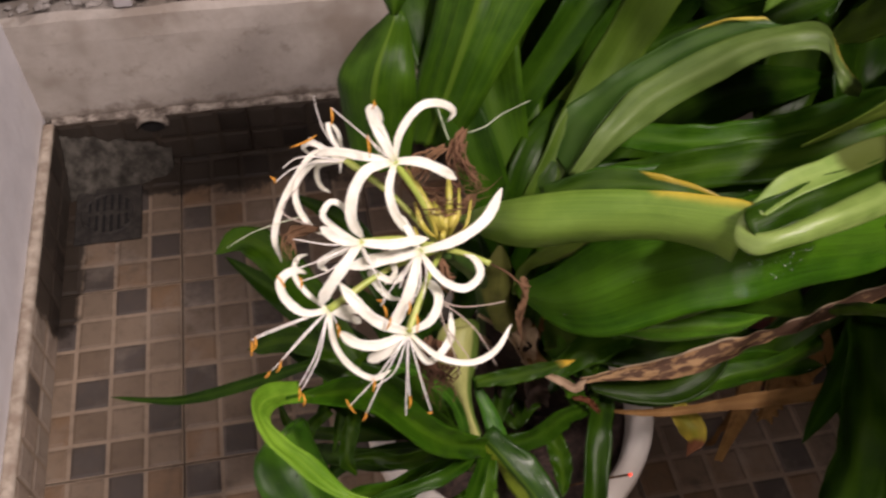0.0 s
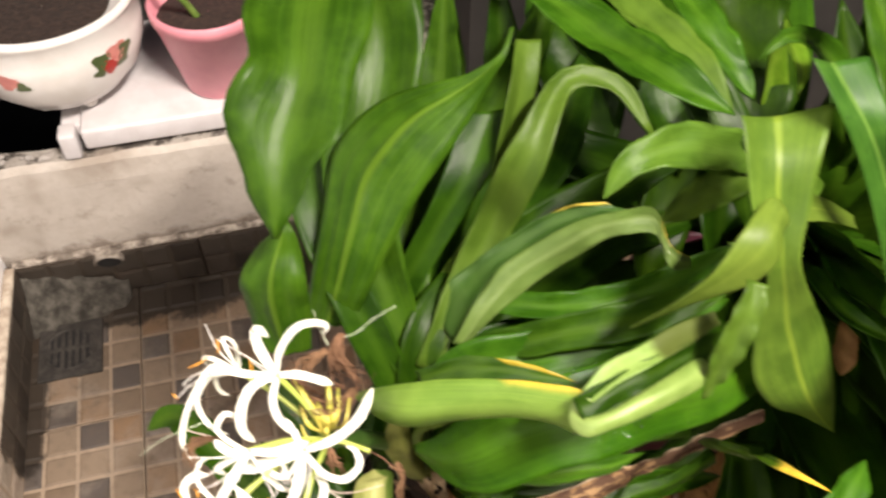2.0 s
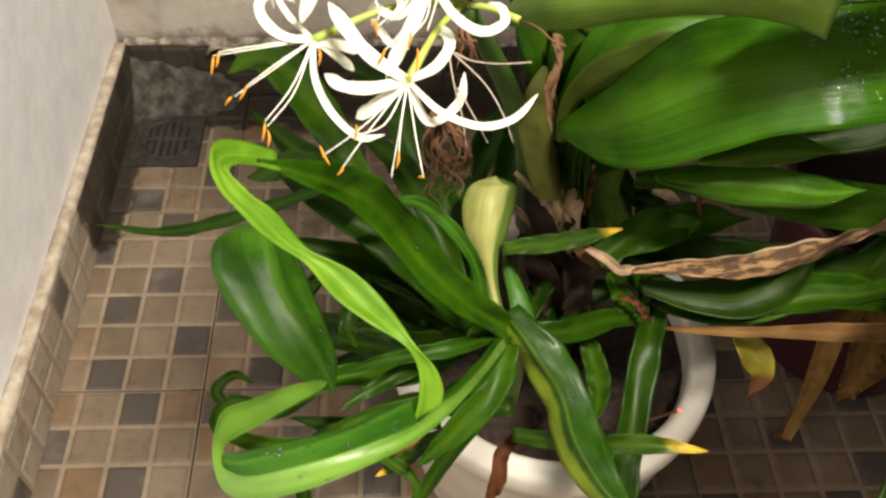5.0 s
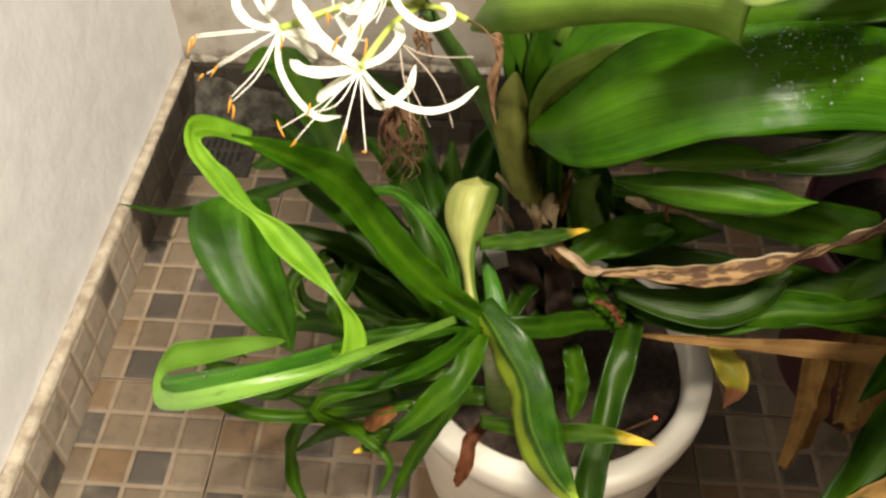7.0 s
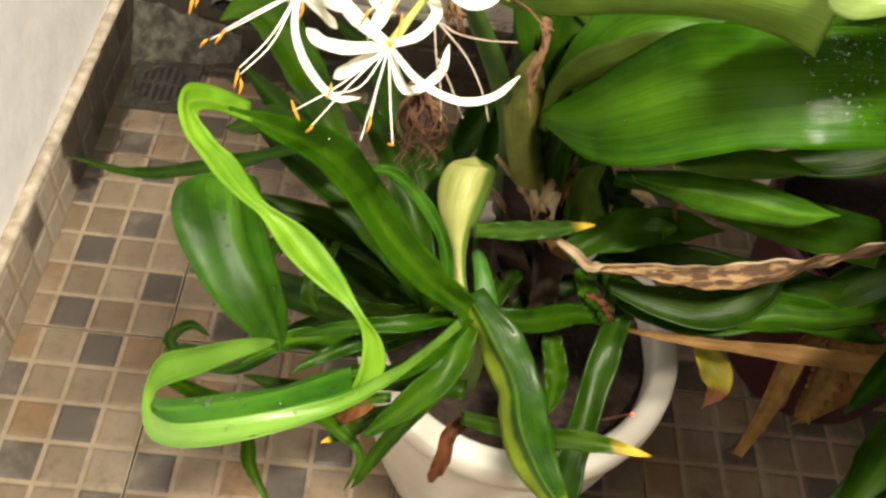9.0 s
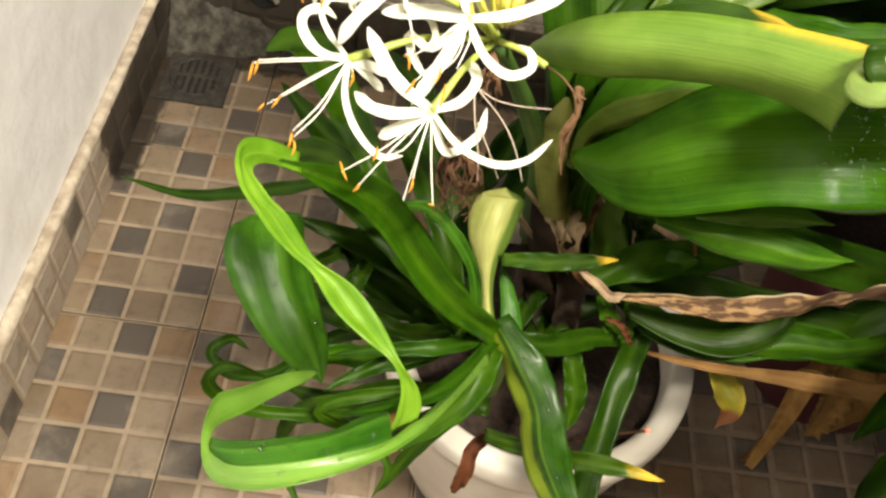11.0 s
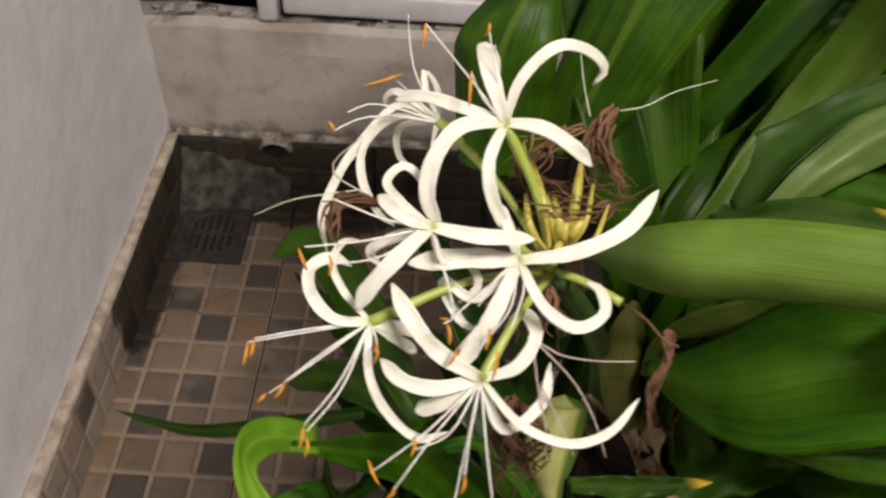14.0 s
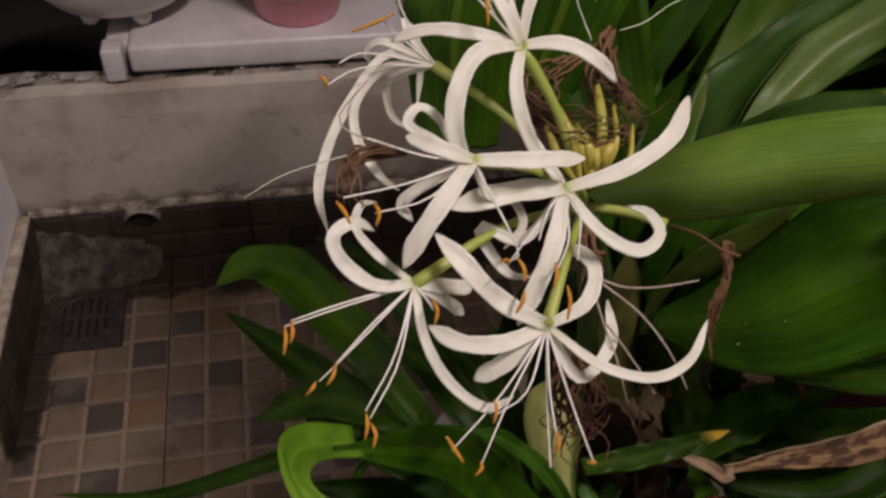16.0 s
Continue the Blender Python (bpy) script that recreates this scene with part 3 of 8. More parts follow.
def slab(name, bounds, material, label, bevel=0.0):
    ob = part(name, box(bmesh.new(), *bounds, bevel=bevel), material, None, "", False)
    return tagged(ob, label, name.split("_")[0], kind="structure")


slab("wall_left", (WALL_X - 0.16, -3.2, -0.05, WALL_X - 0.008, BACK_Y + 0.012, 2.7), PLASTER, "white plastered wall, mottled, above a tile skirting", 0.006)
# the next three are unseen, added to close the yard and bounce light
slab("wall_right", (2.2, -3.2, -0.05, 2.35, BACK_Y, 2.7), GREY_WALL, "unseen grey side wall, added to close the yard")
slab("wall_house", (-0.35, -3.35, -0.05, 2.35, -3.2, 2.7), GREY_WALL, "unseen grey wall, added behind the camera")
slab("ceiling", (-0.35, -3.35, 2.7, 2.35, 0.45, 2.8), GREY_WALL, "unseen grey ceiling, added over the yard")
slab("ground", (-40, -40, -0.30, 40, 40, -0.06), NIGHT, "dark ground out in the night")


def ledge():
    # a low cement kerb wall; its upper front edge is worn and uneven
    bm = bmesh.new()
    nx, x0, x1 = 70, -1.6, 0.62
    prof = [(0.0, -0.06), (0.0, 0.10), (0.0, 0.18), (0.001, 0.25), (0.003, LEDGE_Z - 0.012), (0.012, LEDGE_Z - 0.002), (0.10, LEDGE_Z), (0.34, LEDGE_Z), (0.34, -0.06)]
    rows = []
    for i in range(nx + 1):
        x = x0 + (x1 - x0) * i / nx
        row = []
        for k, (dy, z) in enumerate(prof):
            j = noise.noise((x * 14, k * 0.7, 0.3)) * (0.006 if k in (4, 5) else 0.0025 if k in (2, 3, 6) else 0)
            # left of the stand the top drops away; darkness is put into its faces
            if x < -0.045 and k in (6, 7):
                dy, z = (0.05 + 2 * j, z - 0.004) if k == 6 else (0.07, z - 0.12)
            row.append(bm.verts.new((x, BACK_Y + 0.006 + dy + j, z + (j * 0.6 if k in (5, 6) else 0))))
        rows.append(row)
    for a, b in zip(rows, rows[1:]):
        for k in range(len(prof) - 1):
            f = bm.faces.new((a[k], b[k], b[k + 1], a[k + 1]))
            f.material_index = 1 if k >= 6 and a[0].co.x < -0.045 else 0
    for row in (rows[0], rows[-1]):
        bm.faces.new(row)
    bmesh.ops.recalc_face_normals(bm, faces=bm.faces)
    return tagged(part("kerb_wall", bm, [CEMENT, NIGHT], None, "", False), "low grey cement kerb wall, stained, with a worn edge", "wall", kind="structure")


ledge()
# added wall; its near-black colour stands for the dark behind the leaves
slab("wall_back", (0.62, BACK_Y + 0.05, -0.06, 2.35, BACK_Y + 0.20, 0.62), NIGHT, "low wall added behind the plants, near-black to stand for darkness")


def chips():
    rnd = random.Random(5)
    for i in range(22):
        x = rnd.uniform(-0.19, -0.03) if i < 18 else rnd.uniform(-0.19, 0.25)
        bm = bmesh.new()
        r = rnd.uniform(0.003, 0.008)
        bmesh.ops.create_icosphere(bm, subdivisions=1, radius=r)
        for v in bm.verts:
            v.co *= rnd.uniform(0.7, 1.3)
            v.co.z *= 0.5
        ob = part("lime_chip", bm, CHIP, None, "", False)
        ob.location = (x, BACK_Y + rnd.uniform(0.018, 0.045), LEDGE_Z + r * 0.35)
        tagged(ob, "small crumb of pale lime render on the kerb", "rubble", "crumbs on the kerb")


chips()

# ---- tiled floor: moulded tiles of six by six pads ----
DARK_PADS = {(0, 0), (0, 3), (1, 5), (2, 1), (3, 3), (3, 5), (4, 0), (4, 2), (5, 4)}


def tile_mesh(nx, ny, dark, name, seed, pads=(PAD, PAD_DARK)):
    bm = bmesh.new()
    rnd = random.Random(seed)
    w, h = nx * 0.05, ny * 0.05
    box(bm, 0.0012, -h + 0.0012, -0.008, w - 0.0012, -0.0012, 0.0, m=0)
    for i in range(nx):
        for j in range(ny):
            g = 0.0027
            x0, x1, y1, y0 = i * 0.05 + g, i * 0.05 + 0.05 - g, -j * 0.05 - g, -j * 0.05 - 0.05 + g
            e, z = 0.004, 0.0016 + rnd.uniform(-0.0002, 0.0002)
            lo = [bm.verts.new(p) for p in ((x0, y0, 0.0002), (x1, y0, 0.0002), (x1, y1, 0.0002), (x0, y1, 0.0002))]
            hi = [bm.verts.new(p) for p in ((x0 + e, y0 + e, z), (x1 - e, y0 + e, z), (x1 - e, y1 - e, z), (x0 + e, y1 - e, z))]
            fs = [bm.faces.new(hi)] + [bm.faces.new((lo[k], lo[(k + 1) % 4], hi[(k + 1) % 4], hi[k])) for k in range(4)]
            for f in fs:
                f.material_index = 2 if (i, j) in dark else 1
    me = bpy.data.meshes.new(name)
    bm.to_mesh(me)
    bm.free()
    for mm in (GROUT, *pads):
        me.materials.append(mm)
    return me


floor = slab("floor", (-0.34, -3.35, -0.05, 2.35, 0.32, -0.009), JOINT, "floor of beige and grey mosaic-pattern tiles with dark joints")
floor_tile = tile_mesh(6, 6, DARK_PADS, "tile", 3)
for cx in range(-1, 8):
    for cy in range(-1, 11):
        ob = new("tile", floor_tile)
        ob.parent = floor
        ob.location = (cx * 0.3, -cy * 0.3, 0.0)

skirt_dark = ({(1, 0), (4, 1)}, {(0, 1), (3, 0)}, {(2, 1), (5, 0)}, {(1, 1), (4, 0)})
skirt_meshes = [tile_mesh(6, 2, d, "skirting_tile", 11 + k, (SKIRT_PAD, SKIRT_DARK)) for k, d in enumerate(skirt_dark)]
skirt_left = slab("skirting_left", (WALL_X - 0.008, -3.2, 0.0, WALL_X + 0.0, BACK_Y, 0.1), JOINT, "low skirting of mosaic-pattern tiles along the white wall")
for k in range(11):
    ob = new("skirting_tile", skirt_meshes[k % 4])
    ob.parent = skirt_left
    ob.matrix_world = Matrix.Translation((WALL_X + 0.0085, -0.03 - 0.3 * (k - 1), 0.1005)) @ Matrix(((0, 0, 1, 0), (-1, 0, 0, 0), (0, 1, 0, 0), (0, 0, 0, 1)))
skirt_back = slab("skirting_back", (WALL_X, BACK_Y - 0.002, 0.0, 0.62, BACK_Y + 0.006, 0.1), JOINT, "low skirting of dirty mosaic-pattern tiles under the kerb")
for k in range(3):
    ob = new("skirting_tile", skirt_meshes[(k + 2) % 4])
    ob.parent = skirt_back
    ob.matrix_world = Matrix.Translation((WALL_X + 0.009 + 0.3 * k, BACK_Y - 0.0105, 0.1005)) @ Matrix(((1, 0, 0, 0), (0, 0, -1, 0), (0, 1, 0, 0), (0, 0, 0, 1)))


def mortar_line(name, a, b, r, label, material):
    # a hand-smeared bead of pale mortar on top of the skirting
    bm = bmesh.new()
    a, b = Vector(a), Vector(b)
    n = int((b - a).length / 0.012)
    d = (b - a).normalized()
    side = d.cross(Vector((0, 0, 1)))
    rings = []
    for i in range(n + 1):
        q = a.lerp(b, i / n)
        k = 0.75 + 0.55 * noise.noise(q * 22) + 0.35 * noise.noise(q * 90)
        k = max(0.25, k)
        rings.append([bm.verts.new(q + side * (r * x) + Vector((0, 0, r * z * k))) for x, z in ((-1.1, -0.6), (-1.15, 0.35), (-0.4, 0.95), (0.6, 0.9), (1.1, 0.5), (1.1, -0.6))])
    for p, q in zip(rings, rings[1:]):
        for k in range(5):
            bm.faces.new((p[k], p[k + 1], q[k + 1], q[k]))
    bmesh.ops.recalc_face_normals(bm, faces=bm.faces)
    return tagged(part(name, bm, material), label, "trim", kind="structure")


mortar_line("trim_left", (WALL_X, -3.1, 0.1035), (WALL_X, BACK_Y - 0.01, 0.1035), 0.0075, "cream mortar bead along the top of the skirting", CREAM)
mortar_line("trim_back", (WALL_X + 0.005, BACK_Y, 0.1025), (0.62, BACK_Y, 0.1025), 0.0065, "crumbling dirty mortar bead under the cement", DIRTY_MORTAR)


def corner_patch():
    # rough cement smeared into the corner behind the floor drain
    bm = bmesh.new()
    n, m = 60, 30
    g = []
    for i in range(n + 1):
        row = []
        for j in range(m + 1):
            u, v = i / n, j / m
            x = -0.176 + 0.165 * u
            reach = 0.058 * (1 - u) ** 0.5 + 0.016 + 0.008 * noise.noise((u * 6, 0, 1))
            y = BACK_Y - 0.012 - reach * (1 - v)
            z = 0.004 + 0.075 * (v ** 1.5) * (0.35 + 0.65 * (1 - u) ** 0.7) + (0.008 * noise.noise((x * 60, y * 60, 2)) + 0.005 * noise.noise((x * 170, y * 170, 5))) * (0.4 + v)
            row.append(bm.verts.new((x, y, max(z, 0.001))))
        g.append(row)
    for i in range(n):
        for j in range(m):
            bm.faces.new((g[i][j], g[i + 1][j], g[i + 1][j + 1], g[i][j + 1]))
    ex = bmesh.ops.extrude_face_region(bm, geom=bm.faces[:])
    for v in ex["geom"]:
        if isinstance(v, bmesh.types.BMVert):
            v.co.z = -0.004
    bmesh.ops.recalc_face_normals(bm, faces=bm.faces)
    tagged(part("cement_patch", bm, PATCH), "rough grey cement smeared into the corner behind the drain", "cement", kind="structure")


corner_patch()


def floor_drain():
    x0, x1, y0, y1 = -0.166, -0.062, 0.093, 0.206
    base = tagged(part("floor_drain", box(bmesh.new(), x0, y0, -0.004, x1, y1, 0.0062, bevel=0.002), IRON, None, "", False), "grimy square metal floor drain with a round slotted grate", "drain")
    bm = bmesh.new()
    cx, cy, r = (x0 + x1) / 2, (y0 + y1) / 2, 0.040
    rings = lathe(bm, [(r + 0.004, 0.0055), (r + 0.003, 0.0085), (r, 0.0088), (r - 0.001, 0.0066)], (cx, cy, 0), 40)
    part("grate_ring", bm, IRON, base)
    # flat disc whose near-black colour stands for the shade below the slots
    bm = bmesh.new()
    lathe(bm, [(0.0005, 0.0066), (r, 0.0066)], (cx, cy, 0), 40)
    part("grate_plate", bm, BLACK, base)
    for k in range(-3, 4):
        half = math.sqrt(max(0.0001, (r - 0.001) ** 2 - (k * 0.0115) ** 2))
        for y in ((cy - half, cy + half),):
            part("grate_bar", box(bmesh.new(), cx + k * 0.0115 - 0.0035, y[0], 0.0066, cx + k * 0.0115 + 0.0035, y[1], 0.0094, bevel=0.0008), IRON, base, "", False)
    part("grate_bar", box(bmesh.new(), cx - r + 0.002, cy - 0.004, 0.0066, cx + r - 0.002, cy + 0.004, 0.0092, bevel=0.0008), IRON, base, "", False)


floor_drain()


def pipe_stub():
    # broken end of a pipe that comes out at the top of the skirting
    bm = bmesh.new()
    rings = []
    for r, d in ((0.021, 0.0), (0.021, 0.018), (0.025, 0.019), (0.026, 0.006), (0.0265, -0.004)):
        ring = []
        for i in range(28):
            a = 2 * math.pi * i / 28
            j = 0.016 * max(0.0, 0.3 + noise.noise((math.cos(a) * 2, math.sin(a) * 2, 1.0))) if d > 0.02 else 0
            low = min(1.0, max(0.0, -math.sin(a) * 1.6 + 0.25))
            ring.append(bm.verts.new((-0.028 + r * math.cos(a), BACK_Y - 0.006 - max(d, 0) * (1 - 0.8 * low) + min(d, 0) * -1 + j * (1 - low), 0.088 + 0.8 * r * math.sin(a))))
        rings.append(ring)
    for a, b in zip(rings, rings[1:]):
        for i in range(28):
            bm.faces.new((a[i], a[(i + 1) % 28], b[(i + 1) % 28], b[i]))
    bmesh.ops.recalc_face_normals(bm, faces=bm.faces)
    ob = tagged(part("pipe_stub", bm, DIRTY_MORTAR), "broken end of a drain pipe set in crumbled mortar", "pipe")
    # flat disc, near-black in place of the shade within the pipe
    bm = bmesh.new()
    bmesh.ops.create_circle(bm, cap_ends=True, segments=24, radius=0.0212, matrix=Matrix.Translation((-0.028, BACK_Y - 0.0135, 0.088)) @ Matrix.Rotation(radians(90), 4, "X") @ Matrix.Diagonal((1, 0.8, 1, 1)))
    part("bore", bm, BLACK, ob)


pipe_stub()

# ---- tube lamp fitting ----
lamp_fit = empty("tube_lamp", (LAMP_AT[0], LAMP_AT[1], 2.7))
x, y, z = LAMP_AT
part("housing", box(bmesh.new(), x - 0.33, y - 0.075, z + 0.025, x + 0.33, y + 0.025, z + 0.075, bevel=0.006), BOWL_WHITE, lamp_fit)
for dx in (-0.2, 0.2):
    part("hanger", tube(bmesh.new(), [(x + dx, y - 0.02, z + 0.07), (x + dx, y - 0.02, 2.5), (x + dx, y - 0.02, 2.702)], 0.004, 6, 8), BOWL_WHITE, lamp_fit)
tagged(lamp_fit, "white tube lamp hanging on two rods under the ceiling", "lamp")

# ---- pots and the stand ----
POT = (0.394, -0.407)
POT_H = 0.28


def white_pot():
    p = tagged(empty("plant_pot", (*POT, 0)), "large round white plastic pot with a broad rim, on the tiles", "plant pot")
    bm = bmesh.new()
    lathe(bm, [(0.001, 0.006), (0.10, 0.006), (0.104, 0.0015), (0.112, 0.004), (0.128, 0.07), (0.143, 0.17), (0.149, 0.235), (0.150, 0.246), (0.1555, 0.250), (0.157, 0.262), (0.156, 0.276), (0.153, 0.280), (0.136, 0.2805), (0.1325, 0.278), (0.131, 0.270), (0.130, 0.22), (0.122, 0.10), (0.001, 0.09)], (*POT, 0), 96)
    bmesh.ops.recalc_face_normals(bm, faces=bm.faces)
    part("body", bm, POT_WHITE, p)
    bm = bmesh.new()
    n, m = 48, 12
    rows = []
    for j in range(m + 1):
        r = 0.1305 * j / m
        row = []
        for i in range(n):
            a = 2 * math.pi * i / n
            x, y = POT[0] + r * math.cos(a), POT[1] + r * math.sin(a)
            z = 0.262 + 0.008 * noise.noise((x * 35, y * 35, 4)) + 0.006 * noise.noise((x * 110, y * 110, 9)) - 0.012 * (j / m) ** 2
            row.append(bm.verts.new((x, y, z)))
        rows.append(row)
    for a, b in zip(rows, rows[1:]):
        for i in range(n):
            bm.faces.new((a[i], a[(i + 1) % n], b[(i + 1) % n], b[i]))
    bmesh.ops.remove_doubles(bm, verts=bm.verts, dist=1e-5)
    part("soil", bm, SOIL, p, "dark damp crumbly soil")
    return p


white_pot()


def stand():
    # white plastic plant stand: a thick top with a turned-down front and a short leg
    s = tagged(empty("plant_stand", (0.12, 0.40, LEDGE_Z)), "low white plastic plant stand on the cement kerb", "plant stand")
    z0 = LEDGE_Z + 0.001
    bm = bmesh.new()
    box(bm, -0.004, BACK_Y + 0.022, z0 + 0.006, 0.36, BACK_Y + 0.30, z0 + 0.044, bevel=0.006, seg=3)
    part("top", bm, STAND_WHITE, s)
    bm = bmesh.new()
    box(bm, -0.036, BACK_Y + 0.012, z0, -0.010, BACK_Y + 0.045, z0 + 0.047, bevel=0.004, seg=3)
    part("leg", bm, STAND_WHITE, s)
    bm = bmesh.new()
    box(bm, -0.036, BACK_Y + 0.27, z0, -0.010, BACK_Y + 0.305, z0 + 0.047, bevel=0.004, seg=3)
    part("leg", bm, STAND_WHITE, s)
    bm = bmesh.new()
    box(bm, -0.034, BACK_Y + 0.045, z0 + 0.012, -0.004, BACK_Y + 0.27, z0 + 0.040, bevel=0.004)
    part("end_rail", bm, STAND_WHITE, s)


stand()
SHELF = LEDGE_Z + 0.045


def bowl():
    at = (-0.014, 0.405, SHELF + 0.001)
    p = tagged(empty("flower_bowl", at), "round white ceramic planter with small painted roses and feet", "planter")
    bm = bmesh.new()
    lathe(bm, [(0.0011, 0.0154), (0.0589, 0.0154), (0.0910, 0.0308), (0.1198, 0.0638), (0.1348, 0.1045), (0.1370, 0.1320), (0.1327, 0.1606), (0.1402, 0.1694), (0.1412, 0.1771), (0.1338, 0.1804), (0.1252, 0.1738), (0.1209, 0.1518), (0.0011, 0.1430)], at, 72)
    bmesh.ops.recalc_face_normals(bm, faces=bm.faces)
    part("body", bm, BOWL_WHITE, p)
    for a in (-60, 60, 180, -130, 130):
        bm = bmesh.new()
        bmesh.ops.create_icosphere(bm, subdivisions=2, radius=0.013, matrix=Matrix.Translation((at[0] + 0.058 * math.cos(radians(a)), at[1] + 0.058 * math.sin(radians(a)), at[2] + 0.0125)))
        part("foot", bm, BOWL_WHITE, p)
    bm = bmesh.new()
    lathe(bm, [(0.0011, 0.1518), (0.1214, 0.1496)], at, 40)
    part("soil", bm, SOIL, p)
    red, leafy, rose = plain("painted_red", (0.45, 0.03, 0.02), (0.30, 0.02, 0.02), 0.3), plain("painted_green", (0.06, 0.09, 0.03), (0.12, 0.14, 0.06), 0.3), plain("painted_pink", (0.62, 0.24, 0.20), (0.50, 0.17, 0.15), 0.3)

    def petal_patch(ang, z, r, material, sx=1.0):
        # a flat painted blot that follows the curve of the bowl
        bm = bmesh.new()
        prof = [(0.0910, 0.0308), (0.1198, 0.0638), (0.1348, 0.1045), (0.1370, 0.1320)]

        def rad(zz):
            for (r0, z0), (r1, z1) in zip(prof, prof[1:]):
                if zz <= z1:
                    return r0 + (r1 - r0) * (zz - z0) / (z1 - z0)
            return prof[-1][0]
        c0, ring = None, []
        for k in range(13):
            th = 2 * math.pi * k / 12
            rr = 0 if k == 12 else r * (1 + 0.25 * math.sin(3 * th + ang))
            zz = z + rr * math.sin(th)
            a = radians(ang) + sx * rr * math.cos(th) / 0.12
            R = rad(zz) + 0.0012
            v = bm.verts.new((at[0] + R * math.cos(a), at[1] + R * math.sin(a), at[2] + zz))
            ring.append(v)
        for k in range(12):
            bm.faces.new((ring[12], ring[k], ring[(k + 1) % 12]))
        part("painted_flower", bm, material, p)
    for ang, z, r, mm in ((-50, 0.106, 0.0137, red), (-44, 0.123, 0.0150, rose), (-56, 0.121, 0.0125, leafy), (-41, 0.104, 0.0100, leafy), (-58, 0.102, 0.0088, leafy), (-37, 0.119, 0.0112, leafy), (-112, 0.116, 0.0137, rose), (-120, 0.124, 0.0100, leafy), (-104, 0.108, 0.0088, leafy)):
        petal_patch(ang, z, r, mm)
    return p


bowl()


def pink_pot():
    at = (0.220, 0.375, SHELF + 0.001)
    p = tagged(empty("plant_pot", at), "tapered pink plastic flower pot with dark soil", "plant pot")
    bm = bmesh.new()
    lathe(bm, [(0.001, 0.003), (0.050, 0.003), (0.054, 0.0), (0.057, 0.004), (0.083, 0.128), (0.086, 0.129), (0.087, 0.148), (0.084, 0.150), (0.080, 0.148), (0.077, 0.120), (0.001, 0.118)], at, 64)
    bmesh.ops.recalc_face_normals(bm, faces=bm.faces)
    part("body", bm, PINK, p)
    bm = bmesh.new()
    lathe(bm, [(0.001, 0.126), (0.0785, 0.122)], at, 40)
    part("soil", bm, SOIL, p)


pink_pot()


def sprout():
    # a bare green shoot in the pink pot
    ob = part("plant_sprout", tube(bmesh.new(), [(0.205, 0.370, SHELF + 0.118), (0.185, 0.362, SHELF + 0.165), (0.160, 0.358, SHELF + 0.190), (0.135, 0.372, SHELF + 0.26)], (0.006, 0.005, 0.0045, 0.004), 14, 10), SCAPE)
    tagged(ob, "bare green shoot leaning out of the pink pot", "plant")


sprout()


def maroon_pot():
    at = (0.84, -0.22, 0)
    p = tagged(empty("plant_pot", at), "dark maroon plastic pot among the leaves", "plant pot")
    bm = bmesh.new()
    lathe(bm, [(0.001, 0.004), (0.10, 0.004), (0.105, 0.0), (0.11, 0.006), (0.145, 0.25), (0.154, 0.252), (0.156, 0.278), (0.150, 0.281), (0.143, 0.277), (0.138, 0.22), (0.001, 0.215)], at, 64)
    bmesh.ops.recalc_face_normals(bm, faces=bm.faces)
    part("body", bm, MAROON, p)
    bm = bmesh.new()
    lathe(bm, [(0.001, 0.235), (0.139, 0.228)], at, 40)
    part("soil", bm, SOIL, p)


maroon_pot()

# ---- the flowering crinum in the white pot ----
crinum = tagged(empty("flowering_lily", (*POT, 0.23)), "flowering crinum lily with long strap leaves, growing in the white pot", "plant")
bm = tube(bmesh.new(), [(0.385, -0.41, 0.20), (0.378, -0.425, 0.34), (0.362, -0.455, 0.47), (0.352, -0.478, 0.55)], (0.036, 0.032, 0.028, 0.024), 18, 12, flat=0.8)
stem = part("stem", bm, TRUNK, crinum, "thick neck wrapped in brown papery leaf sheaths")
leaf(crinum, DARK, (0.027200000000000002, 0.034, 0.017), [(0.362, -0.455, 0.49), (0.354, -0.472, 0.555), (0.35, -0.486, 0.62), (0.352, -0.49, 0.67)], cup=0.9, tip=0.3, name='leaf_base')
leaf(crinum, DARK, (0.024, 0.03, 0.015), [(0.367, -0.455, 0.49), (0.364, -0.464, 0.555), (0.365, -0.478, 0.62), (0.382, -0.474, 0.67)], cup=0.9, tip=0.3, name='leaf_base')
leaf(crinum, DARK, (0.024, 0.03, 0.015), [(0.358, -0.455, 0.49), (0.346, -0.466, 0.555), (0.338, -0.48, 0.62), (0.328, -0.478, 0.67)], cup=0.9, tip=0.3, name='leaf_base')
leaf(crinum, DARK, (0.0208, 0.026, 0.013), [(0.365, -0.455, 0.49), (0.36, -0.478, 0.555), (0.359, -0.492, 0.62), (0.37, -0.502, 0.67)], cup=0.9, tip=0.3, name='leaf_base')
leaf(crinum, PAPER, (0.01, 0.016, 0.02, 0.018), [(0.376, -0.469, 0.56), (0.365, -0.482, 0.557), (0.36, -0.493, 0.548), (0.363, -0.494, 0.519)], tip=0.4, cup=0.8, wave=0.003, label='dry papery sheath', name='dry_leaf')
